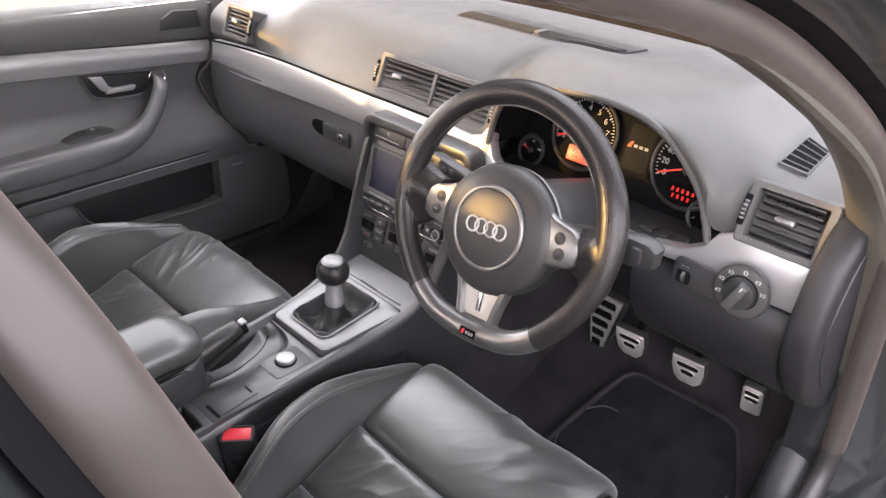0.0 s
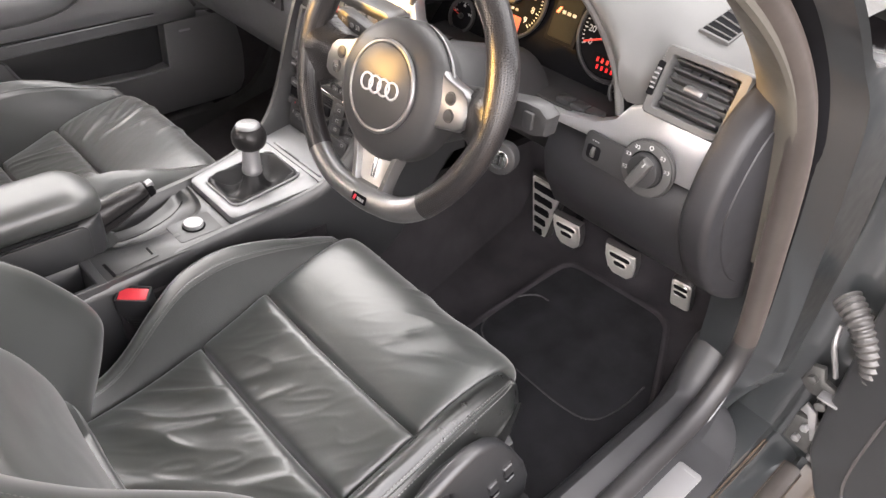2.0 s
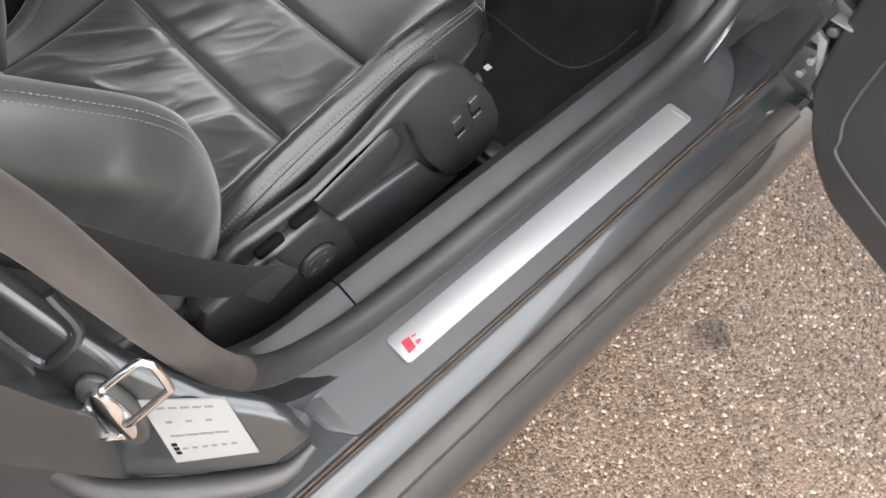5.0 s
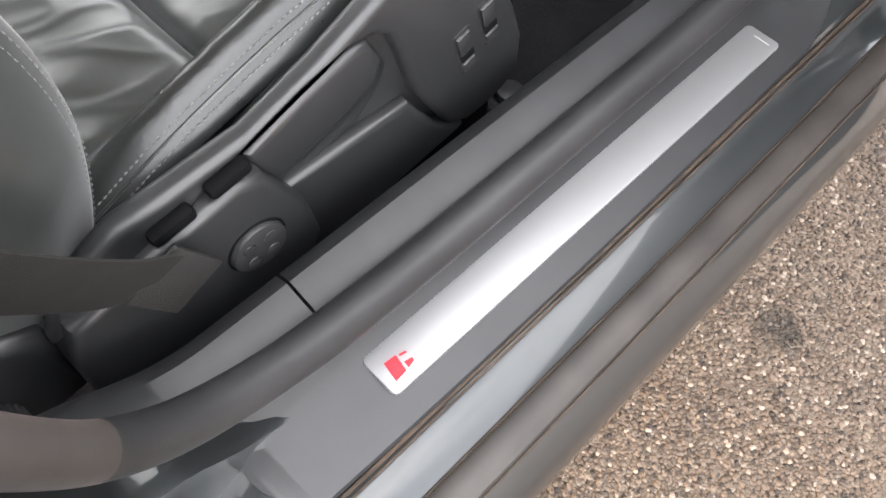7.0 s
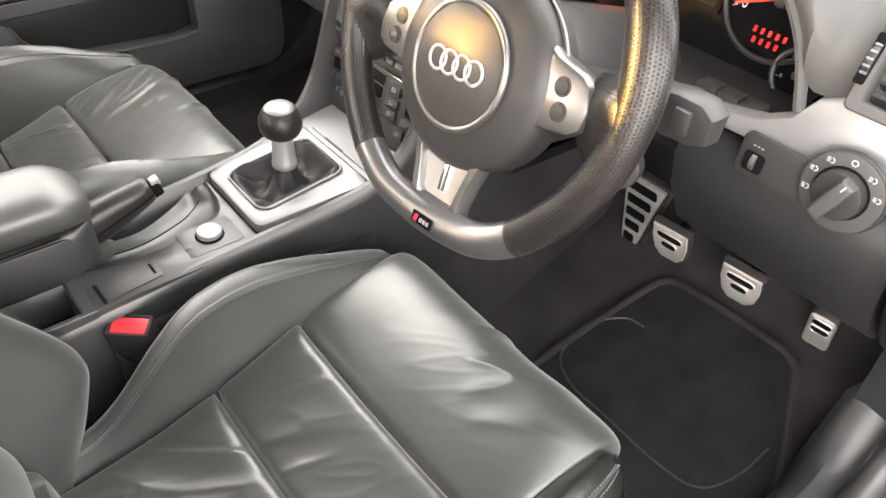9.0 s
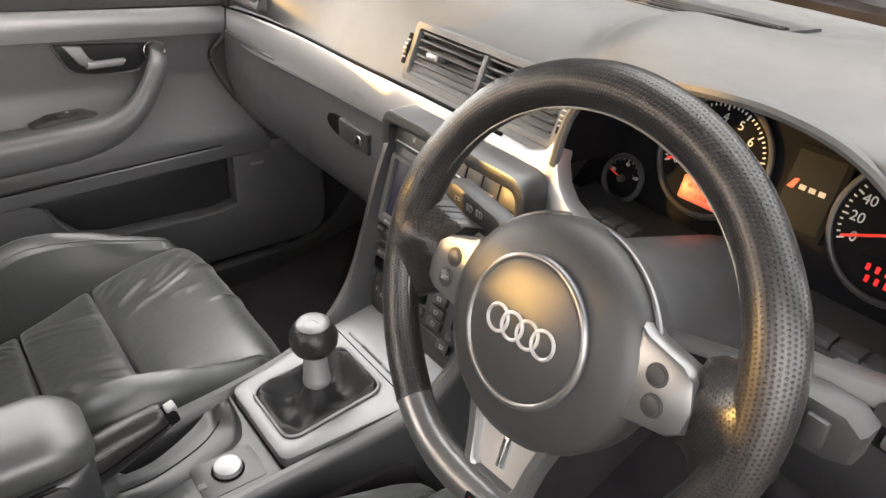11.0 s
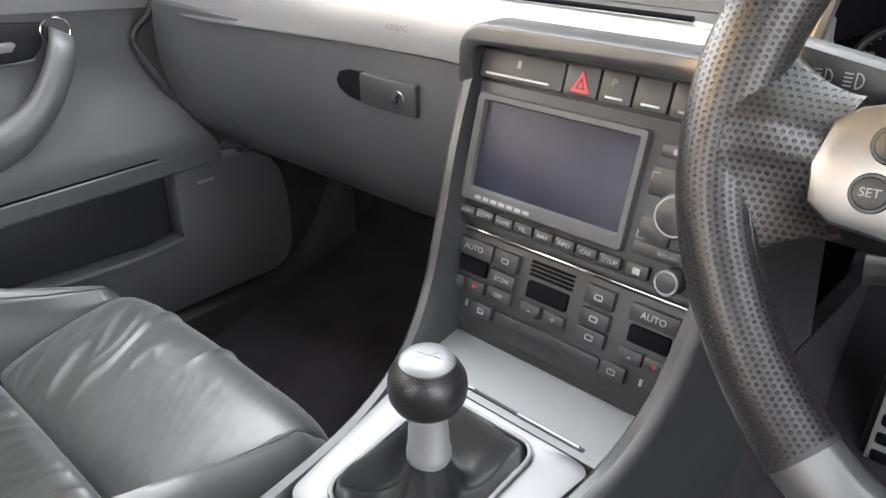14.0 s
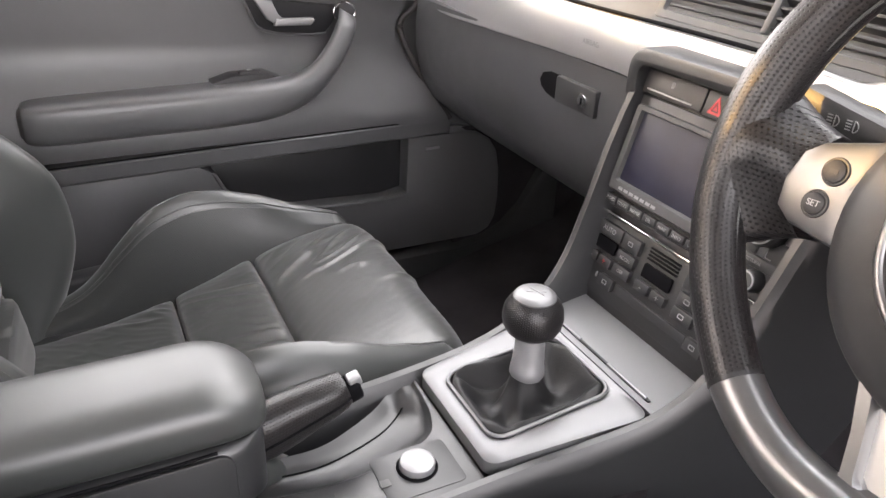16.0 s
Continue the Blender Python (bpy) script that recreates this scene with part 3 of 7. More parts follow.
    part("cowl", sheet(lambda u, v: (-0.72 + 1.44 * u, 0.79 - 0.15 * (2 * u - 1) ** 2 + 0.16 * v, 0.965 + 0.005 * math.sin(40 * v)), 30, 6, (0, 0, -0.02)), COWL, body, "dusty black cowl below the windscreen")
    part("bonnet", sheet(lambda u, v: (-0.75 + 1.50 * u, 0.96 - 0.12 * (2 * u - 1) ** 2 + 0.9 * v, 0.98 - 0.16 * v ** 1.6 - 0.03 * (2 * u - 1) ** 4), 16, 10, (0, 0, -0.02)), PAINT, body, "dark grey bonnet")
    return body


car_body = build_shell()


def build_sill_trim():
    t = thing("sill_trim", "black plastic sill cover with a brushed metal scuff plate", "sill trim", (0.74, 0, 0.4))
    rail = [(0.640, 0.285), (0.648, 0.40), (0.660, 0.428), (0.674, 0.436), (0.700, 0.430), (0.708, 0.424), (0.710, 0.33), (0.70, 0.285)]
    flat = [(0.708, 0.330), (0.708, 0.402), (0.714, 0.396), (0.724, 0.376), (0.735, 0.3665), (0.788, 0.3625), (0.7925, 0.3605), (0.794, 0.356), (0.790, 0.330)]
    reach_x = curve1([-0.388, -0.384, -0.376, -0.36, 0.28, 0.32, 0.35, 0.375, 0.392, 0.402], [0.752, 0.766, 0.776, 0.794, 0.794, 0.788, 0.778, 0.762, 0.742, 0.722])

    def rail_run(y0, y1):
        rings = []
        for y in np.linspace(y0, y1, 36):
            lift = 0.10 * smooth01((y - 0.27) / 0.16) ** 2 + 0.05 * smooth01((-0.33 - y) / 0.14) ** 2
            tight = 0.012 * smooth01((y - 0.28) / 0.12)
            rings.append([(x - tight, y, z + lift * (1 if z > 0.3 else 0)) for x, z in rail])
        return loft(rings)
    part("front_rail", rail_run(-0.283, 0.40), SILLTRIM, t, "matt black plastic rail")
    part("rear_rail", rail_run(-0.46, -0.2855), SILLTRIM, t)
    rings = []
    for y in list(np.linspace(-0.388, -0.36, 8)) + list(np.linspace(-0.34, 0.28, 24)) + list(np.linspace(0.29, 0.402, 18)):
        f = (reach_x(y) - 0.708) / 0.086
        lift = 0.022 * smooth01((y - 0.27) / 0.14) ** 2
        rings.append([(0.708 + (x - 0.708) * f, y, z + lift) for x, z in flat])
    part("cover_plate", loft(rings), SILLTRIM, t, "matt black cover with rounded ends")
    part("scuff_plate", prism(rrect(0.732, -0.272, 0.772, 0.262, 0.006), "z", 0.3655, 0.3695, 0.001), SILVER, t, "brushed metal plate with a red badge")
    part("badge", prism([(0.7465, -0.261), (0.7475, -0.2495), (0.7625, -0.2520), (0.7635, -0.2635)], "z", 0.3690, 0.3700), RED, t)
    part("badge_mark", prism([(0.7485, -0.2475), (0.7500, -0.2415), (0.7520, -0.2415), (0.7505, -0.2480)], "z", 0.3690, 0.3699), RED, t)
    part("badge_mark", prism([(0.7560, -0.2485), (0.7575, -0.2415), (0.7605, -0.2420), (0.7620, -0.2490)], "z", 0.3690, 0.3699), RED, t)
    part("badge_mark", rbox((0.7535, -0.2450, 0.3694), (0.0022, 0.0035, 0.0008), 0), PRINT, t)
    part("mark", rbox((0.755, 0.252, 0.3697), (0.018, 0.0015, 0.0006), 0), PRINT, t)


build_sill_trim()

# ---------------------------------------------------------------- dashboard
ARCH_X = [0.131, 0.136, 0.144, 0.168, 0.20, 0.25, 0.30, 0.35, 0.401, 0.440, 0.470, 0.493, 0.508, 0.518]
ARCH_Z = [0.896, 0.925, 0.952, 0.986, 1.003, 1.015, 1.021, 1.022, 1.014, 0.996, 0.970, 0.942, 0.912, 0.880]
arch = curve1(ARCH_X, ARCH_Z)


def build_dashboard():
    d = thing("dashboard", "dark grey soft-touch dashboard with a silver trim strip", "dashboard", (0, 0.3, 0.8))

    def top(u, v):
        x = -0.735 + 1.41 * u
        hood = smooth01((x - 0.05) / 0.12) * smooth01((0.60 - x) / 0.16)
        far = smooth01((x - 0.19) / 0.14) * smooth01((0.60 - x) / 0.16)
        edge = 0.05 * abs(x / 0.73) ** 3
        ec = smooth01((x - 0.126) / 0.010) * smooth01((0.526 - x) / 0.010)
        zend = 0.905 + (max(arch(x) + 0.008, 0.905) - 0.905) * ec if 0.12 < x < 0.535 else 0.905
        yend = 0.208 - 0.004 * ec
        sh, lo = 0.026 * smooth01((abs(x) - 0.38) / 0.16), smooth01((abs(x) - 0.46) / 0.10)
        pts = [(0.80 - 0.14 * abs(x / 0.73) ** 2, 0.975), (0.62 - edge, 1.005 + 0.006 * far), (0.46 - edge, 1.018 + 0.022 * far - 0.008 * lo), (0.34 - edge * 0.6, 1.012 + 0.036 * hood - 0.013 * lo),
               (0.282 - 0.02 * hood - sh, 0.985 + 0.05 * hood - 0.01 * lo), (0.240 - 0.025 * ec - sh, 0.5 * (0.985 + zend) + 0.022 * hood * ec), (yend, zend)]
        f = v * (len(pts) - 1)
        i = min(int(f), len(pts) - 2)
        t = f - i
        q = [pts[max(i - 1, 0)], pts[i], pts[i + 1], pts[min(i + 2, len(pts) - 1)]]
        y, z = [0.5 * (2 * q[1][k] + (q[2][k] - q[0][k]) * t + (2 * q[0][k] - 5 * q[1][k] + 4 * q[2][k] - q[3][k]) * t * t + (3 * q[1][k] - q[0][k] - 3 * q[2][k] + q[3][k]) * t ** 3) for k in (0, 1)]
        return (x, y, z)
    part("top_pad", sheet(top, 120, 36), DASH, d, "grained dark grey dash top")
    # hood lip and tunnel round the instruments
    xs = [0.131 + 0.387 * k / 60 for k in range(61)]
    rim = [(x, 0.205, arch(x) + 0.006) for x in xs]
    part("hood_lip", tube(rim, 0.0055, 8), DASH, d)
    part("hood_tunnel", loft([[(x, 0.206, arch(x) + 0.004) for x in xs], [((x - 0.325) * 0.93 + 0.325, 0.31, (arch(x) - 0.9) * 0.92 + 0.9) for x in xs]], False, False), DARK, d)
    # silver trim
    trim = [(-0.738, 0.885), (-0.60, 0.897), (-0.444, 0.904), (-0.256, 0.904), (-0.1, 0.906), (0.05, 0.906), (0.09, 0.904), (0.115, 0.911), (0.124, 0.925), (0.134, 0.955), (0.150, 0.986), (0.156, 0.984), (0.142, 0.952), (0.135, 0.925), (0.138, 0.903), (0.148, 0.885), (0.163, 0.872), (0.185, 0.863), (0.25, 0.853), (0.36, 0.852), (0.44, 0.857), (0.492, 0.868), (0.518, 0.882), (0.531, 0.903), (0.55, 0.912), (0.61, 0.910), (0.664, 0.903), (0.658, 0.870), (0.646, 0.840), (0.60, 0.841), (0.50, 0.846), (0.40, 0.842), (0.13, 0.836),
            (-0.10, 0.842), (-0.19, 0.846), (-0.33, 0.843), (-0.452, 0.838), (-0.60, 0.833), (-0.745, 0.830)]
    bm = prism(trim, "y", 0.194, 0.216, 0.004)
    for v in bm.verts:
        v.co.y += 0.25 * max(v.co.z - 0.87, 0) + 0.012 * smooth01((abs(v.co.x) - 0.60) / 0.15)
    part("trim_strip", bm, STRIPMETAL_LIT, d, "brushed silver trim strip")
    part("strip_end", tube(spline([(0.6655, 0.214, 0.902), (0.662, 0.203, 0.885), (0.6565, 0.196, 0.866), (0.649, 0.193, 0.843)], 16), 0.0028, 8), CHROME, d, "bright rounded end of the trim strip")
    part("strip_seam", tube(spline([(x, 0.203, z + 0.002) for x, z in trim[:6]], 40), 0.0022, 6), DARK, d)
    # glovebox and lower panels
    gl = [(0.214, 0.852), (0.200, 0.843), (0.196, 0.80), (0.197, 0.76), (0.208, 0.71), (0.235, 0.665), (0.29, 0.62), (0.37, 0.575), (0.45, 0.56), (0.62, 0.60), (0.62, 0.852)]
    part("glovebox_lid", prism(gl, "x", -0.742, -0.128, 0.006), GLOVE_LIT, d, "matt black glovebox lid")
    part("lower_panel", prism([(0.212, 0.84), (0.20, 0.832), (0.188, 0.80), (0.20, 0.755), (0.235, 0.70), (0.29, 0.655), (0.36, 0.63), (0.60, 0.66), (0.60, 0.84)], "x", 0.425, 0.648, 0.006), KNEE_SHADE, d, "matt black knee panel")
    part("lower_panel", prism([(0.225, 0.84), (0.22, 0.80), (0.28, 0.74), (0.40, 0.70), (0.60, 0.70), (0.60, 0.84)], "x", 0.11, 0.425, 0.004), KNEE_SHADE, d)
    # end panel beside the door
    cap = [(0.246, 1.000), (0.20, 0.985), (0.155, 0.955), (0.132, 0.92), (0.118, 0.875), (0.118, 0.83), (0.150, 0.765), (0.215, 0.690), (0.300, 0.635), (0.335, 0.625), (0.37, 0.64), (0.40, 0.66), (0.36, 0.75), (0.33, 0.85), (0.30, 0.96)]
    cap = [(p.x, p.y) for p in spline([(y, z, 0) for y, z in cap + cap[:1]], 72)[:-1]]
    part("end_panel", prism([(y + 0.028, z) for y, z in cap], "x", 0.655, 0.694, 0.010, 3), KNEE_SHADE, d, "matt black dashboard end panel")
    part("end_panel_inset", prism([(0.303 + (y - 0.259) * 0.87, 0.8125 + (z - 0.8125) * 0.84) for y, z in cap], "x", 0.690, 0.6965, 0.003), KNEE_SHADE, d, "black fuse box lid")
    # glovebox handle
    fr = face_frame((-0.26, 0.1955, 0.800), (1, 0, 0), (0, 0, 1))
    # flat black patch paints the shade of the grip recess
    part("handle_recess_shade", prism([(-0.078, 0.002), (-0.072, 0.012), (-0.058, 0.016), (-0.02, 0.017), (-0.02, -0.015), (-0.045, -0.015), (-0.062, -0.012), (-0.074, -0.006)], "z", -0.006, 0.0006), DARK, d, m=fr)
    h = part("glovebox_handle", prism(rrect(-0.036, -0.016, 0.046, 0.017, 0.003), "z", -0.004, 0.005, 0.002), PLASTIC, d, m=fr)
    part("lock", cyl((0.022, 0.0, 0.005), 0.0085, 0.004), CHROME, h, "round key lock", m=fr)
    part("keyway", rbox((0.022, 0.0, 0.0072), (0.002, 0.008, 0.001), 0), DARK, h, m=fr)
    letters("AIRBAG", 0.009, face_frame((-0.240, 0.1936, 0.868), (1, 0, 0), (0, 0.0, 1)), SILVER, d)
    # demister grille on top, following the pad
    def pad_z(x, y, lift):
        hood, far = smooth01((x - 0.05) / 0.12), smooth01((x - 0.19) / 0.14)
        rise = (-0.006 + 0.036 * hood - 0.022 * far) * (0.46 - y) / 0.12 if y < 0.46 else (-0.013 - 0.016 * far) * (y - 0.46) / 0.16
        return 1.018 + 0.022 * far + rise + lift

    def strip_on(x0, x1, y0, y1, lift, n=30):
        return sheet(lambda u, v: (x0 + (x1 - x0) * u, y0 + (y1 - y0) * v, pad_z(x0 + (x1 - x0) * u, y0 + (y1 - y0) * v, lift)), n, 6, (0, 0, -0.012))
    part("demister_panel", strip_on(-0.165, 0.205, 0.430, 0.530, 0.003), PANEL, d, "dark demister grille")
    for a, b in ((-0.160, 0.020), (0.036, 0.199)):
        part("slot", strip_on(a, b, 0.434, 0.472, 0.0036), DARK, d)
        for k in range(5):
            part("slat", tube([(a + (b - a) * t / 16, 0.436 + k * 0.0085, pad_z(a + (b - a) * t / 16, 0.436 + k * 0.0085, 0.0046)) for t in range(17)], 0.0015, 6), PANEL, d)
    part("sun_sensor", rbox((0.028, 0.453, pad_z(0.028, 0.453, 0.004)), (0.016, 0.03, 0.008), 0.003), SWITCH, d)
    # small triangular side vent
    bl, br, tr_, tl = (Vector(p) for p in ((0.559, 0.270, 0.992), (0.591, 0.276, 0.986), (0.594, 0.328, 1.002), (0.563, 0.335, 1.007)))
    fv = face_frame((bl + br + tr_ + tl) / 4, (br - bl).normalized(), ((tl + tr_) / 2 - (bl + br) / 2).normalized())
    tri = [(fv.inverted() @ p).to_2d() for p in (bl, br, tr_, tl)]
    tri = [(p.x, p.y) for p in tri]
    part("side_vent", prism([(p[0] * 1.14, p[1] * 1.10) for p in tri], "z", -0.010, 0.0035, 0.002), DASH, d, "small slanted side vent", m=fv)
    part("slot", prism(tri, "z", 0.003, 0.0042), DARK, d, m=fv)
    for k in range(5):
        t0 = (k + 0.5) / 5
        a = Vector(tri[0]).lerp(Vector(tri[3]), t0)
        b = Vector(tri[1]).lerp(Vector(tri[2]), t0)
        part("slat", tube([(a.x, a.y, 0.0045), (b.x, b.y, 0.0045)], 0.0010, 8), SWITCH, d, m=fv)
    return d


build_dashboard()


def build_vent(c, w, h, tabs, wheels, tilt=22):
    v = thing("air_vent", "black air vent with a silver slide tab in the dashboard", "air vent", c, "dashboard vents")
    m = face_frame(c, (1, 0, 0), (0, math.sin(radians(tilt)), math.cos(radians(tilt))))
    outer = rrect(-w / 2 - 0.012, -h / 2 - 0.010, w / 2 + 0.012, h / 2 + 0.010, 0.006)
    inner = rrect(-w / 2, -h / 2, w / 2, h / 2, 0.003)
    part("frame", ring_frame(outer, inner, -0.03, 0.006, 0.003), DASH, v, m=m)
    part("backing", plate(-w / 2, -h / 2, w / 2, h / 2, -0.035, -0.028), DARK, v, m=m)
    n = 6
    cells = len(tabs)
    cw = w / cells
    for c_ in range(cells):
        x0 = -w / 2 + cw * c_
        for k in range(n):
            y = -h / 2 + h * (k + 0.5) / n
            part("slat", rbox((0, 0, 0), (cw - 0.008, 0.0032, 0.016), 0.001, Matrix.Translation((x0 + cw / 2, y, -0.004)) @ Matrix.Rotation(radians(-18), 4, 'X')), SHROUD, v, m=m)
        for k in range(7):
            part("vane", rbox((x0 + cw * (k + 0.5) / 7, 0, -0.020), (0.0016, h, 0.010), 0), DARK, v, m=m)
        if tabs[c_] is not None:
            part("slide_tab", rbox((x0 + cw * tabs[c_], 0.002, 0.005), (0.024, 0.009, 0.018), 0.003), SATIN, v, "silver slide tab", m=m)
    for c_ in range(1, cells):
        part("divider", rbox((-w / 2 + cw * c_, 0, -0.006), (0.008, h, 0.024), 0.002), DASH, v, m=m)
    for x in wheels:
        part("wheel_slot", plate(x - 0.0045, -0.02, x + 0.0045, 0.02, 0.004, 0.0066), DARK, v, m=m)
        th = part("thumb_wheel", cyl((x, 0, -0.006), 0.0165, 0.006, "x", 24), PLASTIC, v, m=m)
        for k in range(5):
            part("ridge", rbox((x, -0.011 + 0.0055 * k, 0.0095 - 0.0006 * (k - 2) ** 2), (0.006, 0.0022, 0.003), 0.001), SILVER, th, m=m)


build_vent((-0.023, 0.232, 0.944), 0.262, 0.056, (0.36, None), (-0.145, 0.141))
build_vent((0.606, 0.206, 0.948), 0.082, 0.060, (0.5,), (-0.0505,), 20)
build_vent((-0.606, 0.208, 0.950), 0.082, 0.052, (0.5,), (0.0505,), 20)


def build_cluster():
    c = thing("instrument_cluster", "instrument cluster with two round dials and red displays", "instrument cluster", (0.31, 0.3, 0.92))
    m = face_frame((0.31, 0.300, 0.93), (1, 0, 0), (0, 0.30, 0.95))
    part("face", prism([(-0.215, -0.085), (0.215, -0.085), (0.205, -0.03), (0.13, 0.06), (0.06, 0.085), (-0.06, 0.085), (-0.13, 0.06), (-0.195, -0.03)], "z", -0.012, -0.002), GLASS_FACE, c, m=m)

    def dial(x, y, r, text, a0, a1, needle, sub):
        g = part("dial", cyl((x, y, 0.000), r, 0.006, n=48), DARK, c, m=m)
        ring = [(x + (r + 0.002) * math.cos(a), y + (r + 0.002) * math.sin(a), 0.004) for a in np.linspace(0, 2 * math.pi, 48, endpoint=False)]
        part("bezel_ring", tube(ring, 0.003, 8, closed=True), PANEL, g, m=m)
        n = len(text)
        for i, s in enumerate(text):
            a = radians(a0 + (a1 - a0) * i / (n - 1))
            letters(s, r * 0.22, m @ Matrix.Translation((x + r * 0.70 * math.cos(a), y + r * 0.70 * math.sin(a), 0.0032)), WHITE, g, "numeral")
        cnt = sub * (n - 1)
        tk = []
        for i in range(cnt + 1):
            a = radians(a0 + (a1 - a0) * i / cnt)
            ln = r * (0.10 if i % sub == 0 else 0.05)
            tk.append(rbox((0, 0, 0), (ln, r * 0.025, 0.0004), 0, Matrix.Translation((x + (r * 0.93 - ln / 2) * math.cos(a), y + (r * 0.93 - ln / 2) * math.sin(a), 0.0034)) @ Matrix.Rotation(a, 4, 'Z')))
        part("tick_marks", join(*tk), WHITE, g, m=m, smooth=False)
        a = radians(needle)
        part("needle", rbox((0, 0, 0), (r * 0.86, r * 0.045, 0.0012), 0.0003, Matrix.Translation((x + r * 0.43 * math.cos(a), y + r * 0.43 * math.sin(a), 0.0062)) @ Matrix.Rotation(a, 4, 'Z')), NEEDLE, g, m=m)
        part("needle_hub", cyl((x, y, 0.0065), r * 0.17, 0.007), PANEL, g, m=m)
        return g
    t = dial(-0.060, 0.002, 0.056, "0123456789", 202, -40, 200, 5)
    part("trip_display", plate(-0.080, -0.046, -0.036, -0.022, 0.003, 0.0045), ORANGE, t, "amber-red lit display", m=m)
    for r in range(2):
        for k in range(4):
            part("display_digit", rbox((-0.070 + k * 0.0062 + 0.003 * r, -0.0305 - 0.008 * r, 0.0047), (0.0034, 0.0042, 0.0006), 0), RED_GLOW, t, m=m)
    part("model_mark", prism([(-0.079, -0.016), (-0.073, -0.016), (-0.070, -0.009), (-0.074, -0.009)], "z", 0.003, 0.0036), NEEDLE, t, m=m)
    for k in range(3):
        part("model_mark", rbox((-0.0655 + 0.008 * k, -0.0135, 0.0034), (0.005, 0.0035, 0.0006), 0), PRINT, t, m=m)
    s = dial(0.122, 0.002, 0.056, ["0", "20", "40", "60", "80", "100", "120", "140", "160", "180", "200"], 205, -40, 203, 4)
    part("trip_display", plate(0.096, -0.049, 0.150, -0.024, 0.003, 0.0045), DARK, s, "red lit display", m=m)
    for r in range(2):
        for k in range(5 - r):
            part("display_digit", rbox((0.108 + k * 0.0080 + 0.003 * r, -0.0315 - 0.0095 * r, 0.0047), (0.0030, 0.0056, 0.0006), 0), RED_GLOW, s, m=m)
    dial(-0.148, -0.054, 0.022, ["60", "90", "120"], 160, 20, 165, 4)
    dial(0.166, -0.056, 0.022, ["0", "1", "1"], 200, 60, 120, 2)
    sc = part("info_screen", plate(0.010, -0.034, 0.064, 0.044, -0.002, 0.0025), DARK, c, "dull grey information screen", m=m)
    part("screen_glass", plate(0.015, -0.029, 0.059, 0.039, 0.002, 0.0033), material("dull display", (0.014, 0.014, 0.012), 0.6, spec=0.06), sc, m=m)
    part("model_mark", prism([(0.017, 0.004), (0.023, 0.004), (0.026, 0.013), (0.022, 0.013)], "z", 0.003, 0.0038), NEEDLE, sc, m=m)
    for k in range(3):
        part("model_mark", rbox((0.031 + k * 0.009, 0.0075, 0.0037), (0.006, 0.0045, 0.0005), 0), PRINT, sc, m=m)
    led = part("lower_ledge", prism([(0.208, 0.858), (0.300, 0.862), (0.300, 0.845), (0.208, 0.848)], "x", 0.125, 0.505, 0.002), PANEL, c)
    for k in range(3):
        part("button", rbox((0.425 + k * 0.024, 0.222, 0.862), (0.022, 0.02, 0.008), 0.002), PANEL, led)
        part("button", rbox((0.185 + k * 0.020, 0.224, 0.862), (0.018, 0.02, 0.008), 0.002), PANEL, led)


build_cluster()


